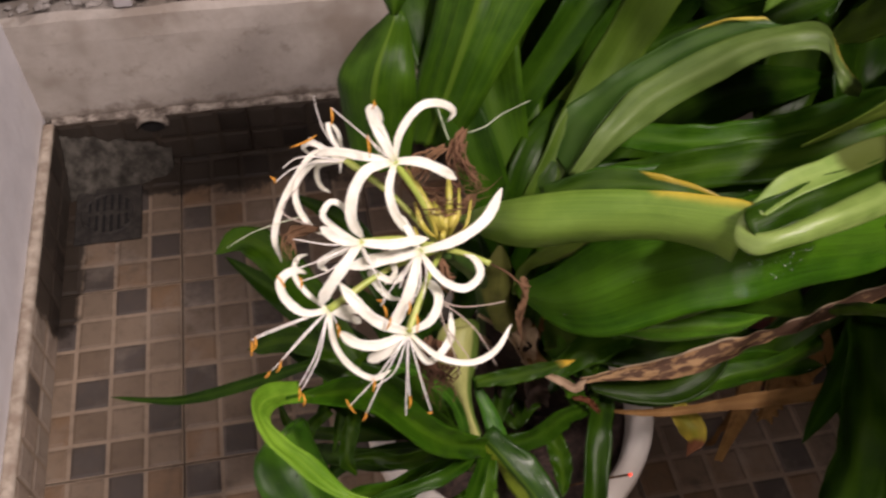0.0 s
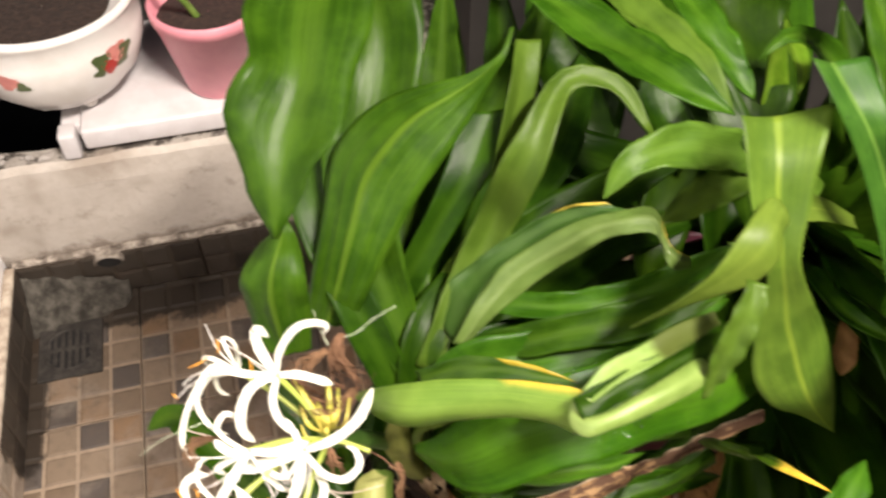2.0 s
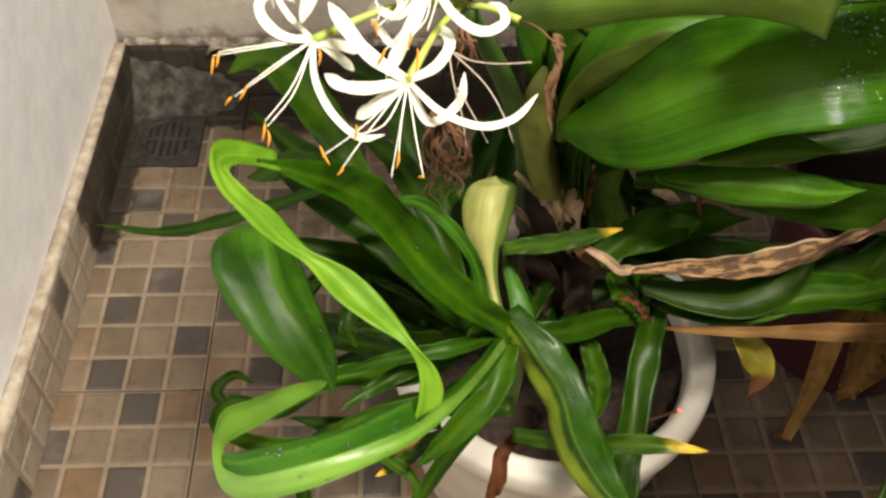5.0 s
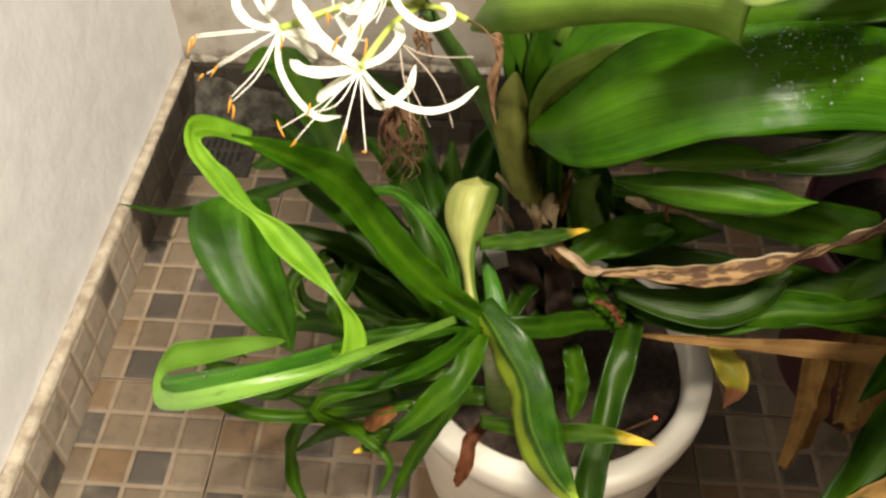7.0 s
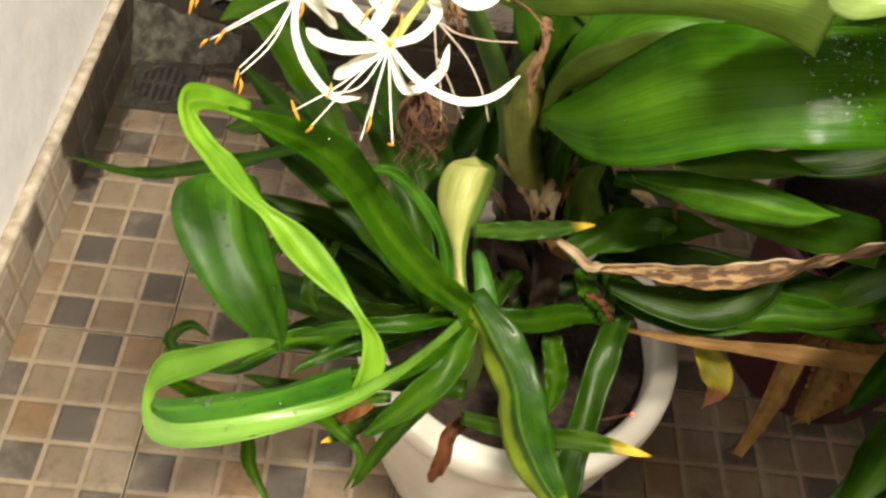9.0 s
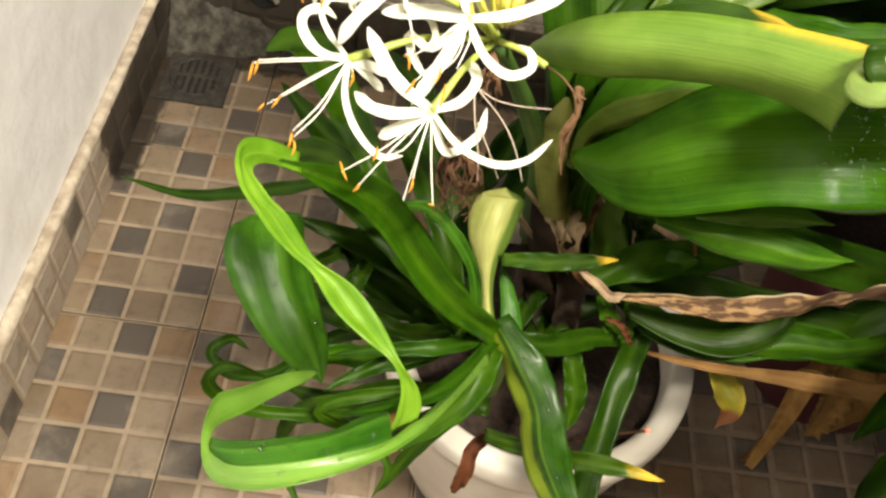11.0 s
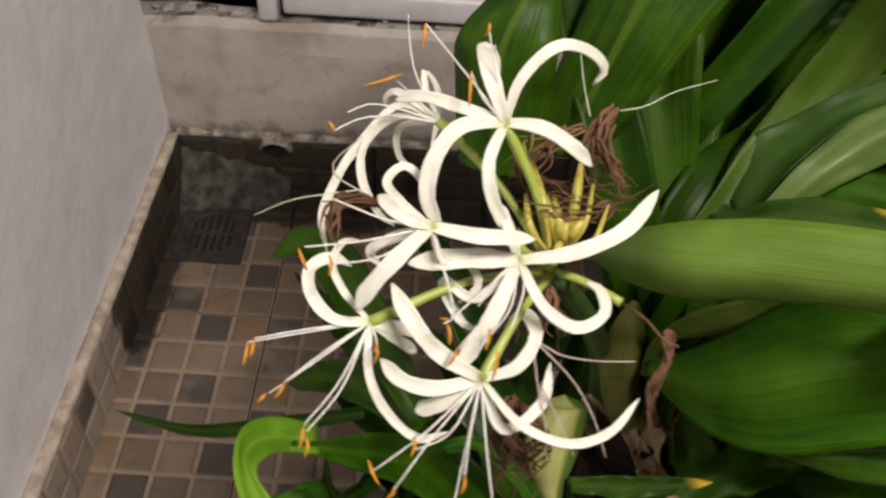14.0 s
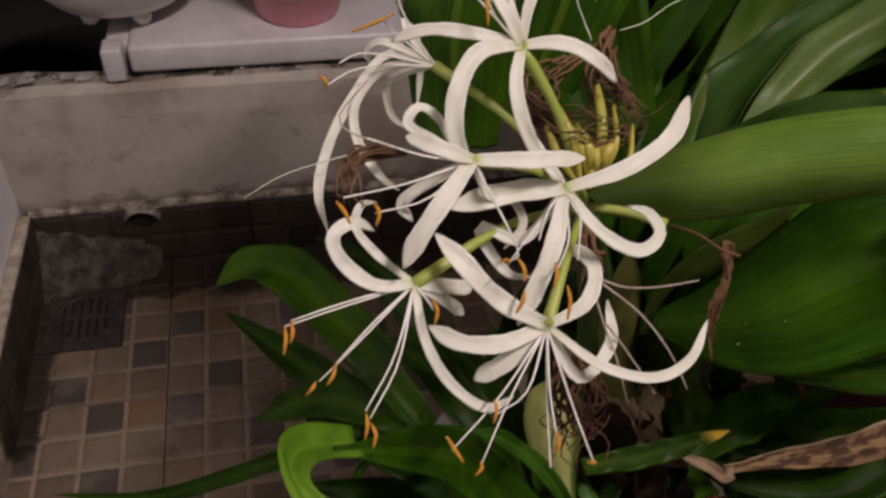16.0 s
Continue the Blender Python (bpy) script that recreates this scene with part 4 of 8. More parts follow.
strap(crinum, PAPER, [(0.343, -0.478, 0.567), (0.339, -0.478, 0.548), (0.348, -0.478, 0.531), (0.361, -0.478, 0.519), (0.367, -0.478, 0.516)], [(0.347, -0.48, 0.57), (0.358, -0.48, 0.561), (0.366, -0.48, 0.548), (0.369, -0.48, 0.534), (0.369, -0.48, 0.518)], belly=(-0.1, -0.35, -0.1, -0.4), ribs=5.0, wave=0.0022, n=48, m=16, thick=0.0007, name='dry_leaf', label='torn papery sheath, pale tan and wrinkled')
strap(crinum, PAPER, [(0.357, -0.48, 0.554), (0.361, -0.48, 0.566), (0.365, -0.48, 0.577), (0.373, -0.48, 0.581)], [(0.36, -0.482, 0.546), (0.367, -0.482, 0.55), (0.367, -0.482, 0.563), (0.372, -0.482, 0.574)], belly=(0.3, 0.6, 0.5), ribs=3.0, wave=0.0018, n=32, m=12, thick=0.0007, name='dry_leaf', label='torn papery sheath curled open')
strap(crinum, SHEATH, [(0.336, -0.474, 0.58), (0.346, -0.474, 0.582), (0.357, -0.474, 0.582)], [(0.34, -0.476, 0.563), (0.35, -0.476, 0.562), (0.365, -0.476, 0.572)], belly=-0.3, ribs=2.0, wave=0.001, n=24, m=12, label='yellowing green sheath round the neck')
strap(crinum, PAPER, [(0.321, -0.482, 0.575), (0.328, -0.482, 0.566), (0.336, -0.482, 0.556)], [(0.322, -0.484, 0.579), (0.329, -0.484, 0.571), (0.337, -0.484, 0.561)], belly=0.4, wave=0.001, n=24, m=8, thick=0.0006, name='dry_leaf', label='thin curl of dry sheath')
strap(crinum, PAPER, [(0.322, -0.478, 0.54), (0.329, -0.478, 0.529), (0.338, -0.478, 0.518)], [(0.324, -0.48, 0.544), (0.332, -0.48, 0.535), (0.339, -0.48, 0.523)], belly=0.4, wave=0.001, n=24, m=8, thick=0.0006, name='dry_leaf', label='thin curl of dry sheath')
leaf(crinum, PAPER, (0.006, 0.012, 0.016, 0.014), [(0.335, -0.476, 0.563), (0.345, -0.487, 0.556), (0.356, -0.496, 0.54), (0.366, -0.494, 0.507)], tip=0.4, cup=0.8, wave=0.003, label='dry papery sheath', name='dry_leaf')
leaf(crinum, LIME, (0.01, 0.016, 0.014), [(0.356, -0.474, 0.586), (0.349, -0.482, 0.566), (0.353, -0.487, 0.544)], tip=0.4, cup=0.8, wave=0.003, label='dry papery sheath', name='dry_leaf')
leaf(crinum, STRAW, (0.01, 0.014, 0.012), [(0.374, -0.466, 0.569), (0.369, -0.482, 0.562), (0.366, -0.492, 0.54)], tip=0.4, cup=0.8, wave=0.003, label='dry papery sheath', name='dry_leaf')
leaf(crinum, TRUNK, 0.03, [(0.337, -0.467, 0.499), (0.351, -0.486, 0.471), (0.372, -0.489, 0.416)], tip=0.4, cup=0.8, wave=0.003, label='dry papery sheath', name='dry_leaf')
leaf(crinum, TRUNK, 0.03, [(0.369, -0.473, 0.505), (0.374, -0.49, 0.479), (0.381, -0.493, 0.426)], tip=0.4, cup=0.8, wave=0.003, label='dry papery sheath', name='dry_leaf')
leaf(crinum, RUST, 0.007, [(0.398, -0.52, 0.492), (0.409, -0.522, 0.489), (0.422, -0.528, 0.472)], tip=0.4, cup=0.8, wave=0.003, label='dry papery sheath', name='dry_leaf')
strap(crinum, EDGED, [(0.303, -0.483, 0.7), (0.313, -0.498, 0.725), (0.331, -0.515, 0.75), (0.358, -0.53, 0.768), (0.386, -0.545, 0.78), (0.409, -0.561, 0.79), (0.425, -0.573, 0.796), (0.429, -0.579, 0.797)], [(0.301, -0.481, 0.69), (0.313, -0.513, 0.71), (0.33, -0.533, 0.725), (0.357, -0.543, 0.738), (0.386, -0.553, 0.748), (0.404, -0.562, 0.752), (0.416, -0.571, 0.754), (0.425, -0.58, 0.755)], belly=(-0.1, -0.25, -0.3, -0.28, -0.22, -0.15), label='pale green leaf with a yellow edge, creased over')
leaf(crinum, PALE, (0.01, 0.017, 0.02, 0.016), [(0.352, -0.475, 0.57), (0.349, -0.469, 0.597), (0.356, -0.466, 0.615), (0.371, -0.47, 0.637), (0.389, -0.47, 0.656), (0.416, -0.459, 0.672)], tip=0.5, cup=0.4)
leaf(crinum, PALE, (0.006, 0.009, 0.008), [(0.352, -0.475, 0.57), (0.349, -0.461, 0.605), (0.357, -0.451, 0.632), (0.371, -0.434, 0.651)], tip=0.5, cup=0.5)
strap(crinum, SHADED, [(0.425, -0.574, 0.797), (0.443, -0.563, 0.803), (0.464, -0.559, 0.806), (0.496, -0.547, 0.803), (0.526, -0.54, 0.798)], [(0.428, -0.583, 0.797), (0.445, -0.578, 0.803), (0.464, -0.574, 0.806), (0.493, -0.564, 0.803), (0.525, -0.55, 0.798)], belly=0.1)
strap(crinum, SAPPY, [(0.426, -0.574, 0.797), (0.418, -0.578, 0.79), (0.414, -0.587, 0.785), (0.419, -0.598, 0.787), (0.436, -0.6, 0.793), (0.467, -0.595, 0.794), (0.508, -0.581, 0.786)], [(0.428, -0.582, 0.797), (0.424, -0.582, 0.792), (0.423, -0.584, 0.788), (0.427, -0.589, 0.79), (0.44, -0.589, 0.797), (0.472, -0.58, 0.8), (0.512, -0.562, 0.79)], belly=-0.2, tip=0.1)
leaf(crinum, DARK, 0.02, [(0.419, -0.584, 0.793), (0.45, -0.577, 0.797), (0.495, -0.566, 0.794), (0.541, -0.552, 0.786)], tip=0.3, cup=0.5, base=0.9)
leaf(crinum, YELLOWING, 0.0155, [(0.343, -0.505, 0.736), (0.37, -0.517, 0.757), (0.396, -0.532, 0.766), (0.434, -0.552, 0.768)], tip=0.5, cup=0.3, wave=0.0005)
strap(crinum, CRESTED, [(0.381, -0.452, 0.69), (0.39, -0.447, 0.703), (0.4, -0.439, 0.715), (0.412, -0.43, 0.722), (0.426, -0.422, 0.733), (0.443, -0.419, 0.742), (0.458, -0.42, 0.754), (0.473, -0.423, 0.766), (0.488, -0.427, 0.776), (0.504, -0.435, 0.786), (0.529, -0.441, 0.79), (0.528, -0.474, 0.787), (0.546, -0.475, 0.77)], [(0.392, -0.453, 0.686), (0.405, -0.45, 0.699), (0.42, -0.446, 0.711), (0.435, -0.441, 0.718), (0.451, -0.438, 0.729), (0.467, -0.436, 0.738), (0.479, -0.439, 0.75), (0.486, -0.443, 0.762), (0.496, -0.446, 0.772), (0.505, -0.454, 0.782), (0.522, -0.462, 0.786), (0.524, -0.486, 0.778), (0.544, -0.48, 0.764)], belly=(-0.1, -0.18, -0.2, -0.15, -0.1), ridge=0.5, ribs=2.0, label='pale arching leaf with a yellowed edge')
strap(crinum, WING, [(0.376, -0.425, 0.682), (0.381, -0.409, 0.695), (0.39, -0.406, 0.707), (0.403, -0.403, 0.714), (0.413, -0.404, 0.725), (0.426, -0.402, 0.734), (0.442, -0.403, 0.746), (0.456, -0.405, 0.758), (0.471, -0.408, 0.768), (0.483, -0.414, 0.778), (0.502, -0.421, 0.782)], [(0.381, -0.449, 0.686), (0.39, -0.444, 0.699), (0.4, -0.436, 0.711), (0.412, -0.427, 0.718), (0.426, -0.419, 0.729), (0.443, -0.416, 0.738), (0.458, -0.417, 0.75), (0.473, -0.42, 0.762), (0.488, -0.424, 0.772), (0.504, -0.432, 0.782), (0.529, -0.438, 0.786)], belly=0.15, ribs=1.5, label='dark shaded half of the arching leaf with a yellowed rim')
leaf(crinum, PALE, (0.026, 0.034, 0.034, 0.02, 0.01), [(0.36, -0.45, 0.66), (0.427, -0.389, 0.736), (0.449, -0.391, 0.81), (0.493, -0.35, 0.841), (0.524, -0.361, 0.838), (0.541, -0.396, 0.819)], tip=0.1, end=0.4, cup=0.4)
leaf(crinum, PALE, 0.0387, [(0.639, -0.401, 0.777), (0.559, -0.406, 0.809), (0.52, -0.412, 0.808), (0.499, -0.422, 0.787)], tip=0.6, cup=0.4)
leaf(crinum, PALE, 0.0285, [(0.637, -0.408, 0.772), (0.578, -0.429, 0.78), (0.532, -0.448, 0.781)], tip=0.4, cup=0.4)
strap(crinum, BROAD, [(0.276, -0.403, 0.69), (0.288, -0.392, 0.735), (0.302, -0.37, 0.77), (0.317, -0.338, 0.795), (0.336, -0.329, 0.815), (0.364, -0.324, 0.83), (0.391, -0.336, 0.845), (0.418, -0.347, 0.858), (0.439, -0.346, 0.87), (0.451, -0.332, 0.88)], [(0.31, -0.417, 0.69), (0.326, -0.416, 0.725), (0.345, -0.407, 0.76), (0.364, -0.395, 0.785), (0.383, -0.385, 0.805), (0.403, -0.373, 0.823), (0.421, -0.36, 0.84), (0.433, -0.353, 0.855), (0.443, -0.349, 0.869), (0.453, -0.333, 0.88)], belly=-0.13, ridge=0.7, ribs=5.0, label='broad glossy leaf with a pale midrib', n=80)
leaf(crinum, GREEN, (0.035, 0.045, 0.05, 0.055, 0.06, 0.065, 0.07, 0.075, 0.08, 0.082, 0.084, 0.085, 0.082, 0.068, 0.078, 0.044, 0.01), [(0.352, -0.45, 0.65), (0.334, -0.354, 0.762), (0.366, -0.262, 0.846), (0.346, -0.239, 0.914), (0.315, -0.318, 0.9), (0.302, -0.359, 0.883), (0.282, -0.387, 0.861), (0.272, -0.411, 0.838), (0.267, -0.43, 0.815)], tip=0.02, end=0.4, cup=0.25, wave=0.006, waves=4.5, n=60, m=10, label='broad glossy leaf bent over, its tip hanging')
strap(crinum, BROAD, [(0.241, -0.423, 0.69), (0.236, -0.409, 0.73), (0.236, -0.404, 0.752), (0.25, -0.396, 0.77), (0.268, -0.392, 0.785), (0.275, -0.389, 0.79)], [(0.277, -0.432, 0.69), (0.281, -0.426, 0.73), (0.282, -0.421, 0.755), (0.282, -0.406, 0.77), (0.28, -0.398, 0.785), (0.276, -0.389, 0.79)], belly=-0.15, ridge=0.7, ribs=3.0)
strap(crinum, DARK, [(0.325, -0.397, 0.66), (0.359, -0.384, 0.72), (0.387, -0.367, 0.76), (0.41, -0.338, 0.785), (0.425, -0.322, 0.8)], [(0.346, -0.408, 0.66), (0.38, -0.392, 0.71), (0.414, -0.373, 0.75), (0.441, -0.357, 0.78), (0.463, -0.324, 0.8)], belly=0.12, ridge=0.6)
strap(crinum, PALE, [(0.369, -0.392, 0.67), (0.405, -0.383, 0.72), (0.429, -0.37, 0.765), (0.441, -0.354, 0.8), (0.456, -0.327, 0.83), (0.47, -0.293, 0.84)], [(0.385, -0.398, 0.67), (0.424, -0.382, 0.715), (0.452, -0.36, 0.76), (0.47, -0.337, 0.795), (0.484, -0.312, 0.825), (0.49, -0.295, 0.838)], belly=0.12, ridge=0.6)
strap(crinum, LIGHT, [(0.34, -0.491, 0.615), (0.339, -0.499, 0.655), (0.348, -0.507, 0.685), (0.368, -0.509, 0.7), (0.391, -0.503, 0.705)], [(0.348, -0.489, 0.61), (0.351, -0.493, 0.645), (0.363, -0.506, 0.67), (0.376, -0.511, 0.685), (0.391, -0.505, 0.7)], belly=-0.15, tip=0.1, ribs=2.0)
strap(crinum, SHEATH, [(0.335, -0.486, 0.56), (0.322, -0.491, 0.605), (0.315, -0.496, 0.645), (0.315, -0.488, 0.67)], [(0.357, -0.484, 0.56), (0.346, -0.481, 0.6), (0.341, -0.486, 0.635), (0.343, -0.483, 0.66)], belly=-0.3, ribs=2.0, tip=0.35)
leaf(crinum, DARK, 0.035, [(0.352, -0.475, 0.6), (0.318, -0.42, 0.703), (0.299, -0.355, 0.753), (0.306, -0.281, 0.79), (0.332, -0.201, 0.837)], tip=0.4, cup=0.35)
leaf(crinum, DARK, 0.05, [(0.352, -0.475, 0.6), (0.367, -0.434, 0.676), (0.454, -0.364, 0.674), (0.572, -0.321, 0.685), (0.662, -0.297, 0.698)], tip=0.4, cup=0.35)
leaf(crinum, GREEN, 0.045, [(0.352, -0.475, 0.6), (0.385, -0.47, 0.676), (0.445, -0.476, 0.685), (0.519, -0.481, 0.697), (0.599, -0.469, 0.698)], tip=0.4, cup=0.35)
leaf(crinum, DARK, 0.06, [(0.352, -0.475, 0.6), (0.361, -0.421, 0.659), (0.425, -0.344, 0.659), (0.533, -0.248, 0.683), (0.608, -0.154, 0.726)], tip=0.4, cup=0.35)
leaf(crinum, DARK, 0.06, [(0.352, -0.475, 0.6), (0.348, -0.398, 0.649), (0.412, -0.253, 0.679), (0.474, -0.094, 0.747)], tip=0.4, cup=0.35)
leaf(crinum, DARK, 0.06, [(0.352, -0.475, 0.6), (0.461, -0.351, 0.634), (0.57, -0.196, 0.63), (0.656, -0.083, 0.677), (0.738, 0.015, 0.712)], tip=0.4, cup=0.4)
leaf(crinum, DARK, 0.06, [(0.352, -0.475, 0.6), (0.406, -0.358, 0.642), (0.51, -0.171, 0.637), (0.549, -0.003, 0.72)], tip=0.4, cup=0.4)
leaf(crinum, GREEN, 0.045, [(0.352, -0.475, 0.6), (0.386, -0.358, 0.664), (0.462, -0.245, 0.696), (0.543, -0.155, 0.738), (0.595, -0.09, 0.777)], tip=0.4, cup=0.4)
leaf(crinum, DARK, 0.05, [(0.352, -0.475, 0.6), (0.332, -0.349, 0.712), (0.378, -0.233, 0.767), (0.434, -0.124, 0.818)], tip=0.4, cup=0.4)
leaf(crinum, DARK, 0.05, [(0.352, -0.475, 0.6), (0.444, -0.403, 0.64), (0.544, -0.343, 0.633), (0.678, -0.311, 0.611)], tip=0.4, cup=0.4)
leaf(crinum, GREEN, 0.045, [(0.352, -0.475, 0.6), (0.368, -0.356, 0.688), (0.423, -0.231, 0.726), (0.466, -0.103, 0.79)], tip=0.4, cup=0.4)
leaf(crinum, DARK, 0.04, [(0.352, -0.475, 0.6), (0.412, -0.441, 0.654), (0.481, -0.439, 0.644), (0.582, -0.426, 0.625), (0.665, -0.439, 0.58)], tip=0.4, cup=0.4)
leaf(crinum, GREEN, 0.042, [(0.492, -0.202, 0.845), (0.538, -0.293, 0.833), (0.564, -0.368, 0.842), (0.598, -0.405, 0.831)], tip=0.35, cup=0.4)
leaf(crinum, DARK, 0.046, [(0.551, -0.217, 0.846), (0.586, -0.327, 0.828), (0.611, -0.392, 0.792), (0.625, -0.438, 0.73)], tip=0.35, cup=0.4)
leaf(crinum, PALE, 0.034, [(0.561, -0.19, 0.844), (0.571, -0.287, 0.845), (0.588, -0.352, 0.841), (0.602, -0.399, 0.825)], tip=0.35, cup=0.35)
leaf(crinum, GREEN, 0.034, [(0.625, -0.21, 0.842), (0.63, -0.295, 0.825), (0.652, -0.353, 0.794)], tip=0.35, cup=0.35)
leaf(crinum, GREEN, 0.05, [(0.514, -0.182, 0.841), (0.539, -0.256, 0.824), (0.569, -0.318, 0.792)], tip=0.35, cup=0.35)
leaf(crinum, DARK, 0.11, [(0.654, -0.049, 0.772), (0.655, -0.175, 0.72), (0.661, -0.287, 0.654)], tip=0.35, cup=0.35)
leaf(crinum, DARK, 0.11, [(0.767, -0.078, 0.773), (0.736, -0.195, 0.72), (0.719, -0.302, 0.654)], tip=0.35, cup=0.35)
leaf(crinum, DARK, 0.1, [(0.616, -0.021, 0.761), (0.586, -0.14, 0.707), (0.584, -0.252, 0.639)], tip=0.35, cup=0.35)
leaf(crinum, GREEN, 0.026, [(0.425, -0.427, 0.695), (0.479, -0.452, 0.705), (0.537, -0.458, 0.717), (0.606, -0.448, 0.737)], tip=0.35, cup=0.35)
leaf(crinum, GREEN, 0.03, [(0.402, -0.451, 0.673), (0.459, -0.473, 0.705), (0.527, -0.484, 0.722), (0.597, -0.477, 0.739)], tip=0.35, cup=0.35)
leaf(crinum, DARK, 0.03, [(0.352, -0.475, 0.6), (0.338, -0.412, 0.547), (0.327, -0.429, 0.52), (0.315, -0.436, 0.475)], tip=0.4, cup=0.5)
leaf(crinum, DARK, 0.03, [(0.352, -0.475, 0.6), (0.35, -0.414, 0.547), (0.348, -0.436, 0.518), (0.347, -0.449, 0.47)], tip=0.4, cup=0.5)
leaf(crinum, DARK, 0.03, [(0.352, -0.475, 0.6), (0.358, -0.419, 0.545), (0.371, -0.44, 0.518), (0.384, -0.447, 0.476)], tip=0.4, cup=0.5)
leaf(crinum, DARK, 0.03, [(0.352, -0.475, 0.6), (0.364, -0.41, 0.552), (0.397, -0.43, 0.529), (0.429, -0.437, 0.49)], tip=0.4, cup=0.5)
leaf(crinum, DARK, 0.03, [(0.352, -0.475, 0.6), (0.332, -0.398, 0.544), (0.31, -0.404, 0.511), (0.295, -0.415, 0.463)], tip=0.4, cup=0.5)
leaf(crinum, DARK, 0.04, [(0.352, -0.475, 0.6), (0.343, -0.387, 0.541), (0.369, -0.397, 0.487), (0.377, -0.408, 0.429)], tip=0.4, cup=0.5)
strap(crinum, WET, [(0.339, -0.499, 0.635), (0.356, -0.512, 0.668), (0.372, -0.516, 0.695), (0.395, -0.514, 0.715), (0.42, -0.517, 0.722), (0.449, -0.519, 0.727), (0.492, -0.517, 0.73), (0.55, -0.52, 0.722), (0.6, -0.51, 0.71)], [(0.341, -0.506, 0.63), (0.36, -0.544, 0.645), (0.378, -0.563, 0.662), (0.401, -0.568, 0.677), (0.426, -0.57, 0.69), (0.454, -0.575, 0.7), (0.493, -0.57, 0.702), (0.545, -0.562, 0.695), (0.59, -0.545, 0.69)], belly=(-0.05, -0.12, -0.14, -0.12), ridge=0.5, ribs=1.6, label='broad dark wet leaf with water drops', drops=70, n=80, m=20)
leaf(crinum, DARK, 0.034, [(0.36, -0.46, 0.52), (0.43, -0.481, 0.498), (0.493, -0.493, 0.495), (0.633, -0.495, 0.481)], tip=0.35, cup=0.4)
leaf(crinum, GREEN, 0.03, [(0.41, -0.476, 0.474), (0.447, -0.505, 0.467), (0.492, -0.517, 0.474), (0.54, -0.511, 0.485), (0.638, -0.509, 0.457)], tip=0.35, cup=0.5, drops=40)
leaf(crinum, PALE, 0.03, [(0.36, -0.46, 0.5), (0.39, -0.493, 0.523), (0.383, -0.48, 0.559), (0.394, -0.476, 0.576)], tip=0.4, cup=0.4)
leaf(crinum, GREEN, 0.026, [(0.385, -0.487, 0.515), (0.41, -0.499, 0.533), (0.448, -0.5, 0.549)], tip=0.4, cup=0.4)
leaf(crinum, TIPPED, 0.0125, [(0.313, -0.523, 0.55), (0.35, -0.529, 0.564), (0.382, -0.532, 0.579)], tip=0.5, cup=0.3)
leaf(crinum, DARK, (0.024, 0.026, 0.014), [(0.394, -0.481, 0.52), (0.392, -0.469, 0.536), (0.389, -0.457, 0.552)], tip=0.4, cup=0.5, drops=14)
leaf(crinum, DARK, (0.022, 0.024, 0.012), [(0.417, -0.477, 0.525), (0.42, -0.466, 0.541), (0.417, -0.457, 0.555)], tip=0.4, cup=0.5, drops=14)
leaf(crinum, GREEN, (0.022, 0.03, 0.026, 0.014), [(0.377, -0.515, 0.529), (0.4, -0.506, 0.539), (0.435, -0.497, 0.544), (0.482, -0.494, 0.544)], tip=0.4, cup=0.4, drops=14)
leaf(crinum, RUST, (0.002, 0.004, 0.003), [(0.437, -0.512, 0.569), (0.435, -0.507, 0.575), (0.44, -0.503, 0.579), (0.451, -0.501, 0.58)], tip=0.4, cup=0.6, name='dry_leaf')
leaf(crinum, PAPER, (0.005, 0.008, 0.005), [(0.41, -0.493, 0.57), (0.418, -0.495, 0.569), (0.428, -0.498, 0.566)], tip=0.4, cup=0.6, name='dry_leaf')
leaf(crinum, GREEN, (0.008, 0.01, 0.008), [(0.421, -0.502, 0.506), (0.419, -0.508, 0.488), (0.423, -0.519, 0.466)], tip=0.4, cup=0.4, drops=14)
leaf(crinum, GREEN, (0.012, 0.016, 0.012), [(0.392, -0.505, 0.5), (0.403, -0.512, 0.482), (0.415, -0.523, 0.462)], tip=0.4, cup=0.4, drops=14)
strap(crinum, SPOTTED, [(0.397, -0.523, 0.53), (0.43, -0.52, 0.533), (0.46, -0.519, 0.535), (0.484, -0.518, 0.54), (0.506, -0.516, 0.546), (0.524, -0.52, 0.556), (0.537, -0.526, 0.572), (0.552, -0.53, 0.59), (0.575, -0.534, 0.617), (0.605, -0.542, 0.65)], [(0.398, -0.525, 0.526), (0.428, -0.529, 0.529), (0.456, -0.534, 0.531), (0.477, -0.537, 0.536), (0.495, -0.536, 0.542), (0.512, -0.534, 0.552), (0.526, -0.535, 0.568), (0.54, -0.54, 0.586), (0.568, -0.544, 0.613), (0.601, -0.55, 0.646)], belly=(0.1, 0.25, 0.1, 0.3, 0.05, 0.35, 0.1, 0.4), ribs=5.0, wave=0.0014, name='dry_leaf', label='dead tan leaf blotched with dark mould')
leaf(crinum, PAPER, (0.004, 0.007, 0.008, 0.003), [(0.357, -0.525, 0.559), (0.366, -0.53, 0.556), (0.376, -0.535, 0.553), (0.385, -0.537, 0.545), (0.4, -0.526, 0.533)], cup=0.6, wave=0.0005, tip=0.2, name='dry_leaf', label='pale curled end of a dead leaf')
leaf(crinum, TIPPED, 0.009, [(0.575, -0.52, 0.575), (0.556, -0.565, 0.655), (0.563, -0.61, 0.706), (0.582, -0.639, 0.715)], tip=0.35, cup=0.4)
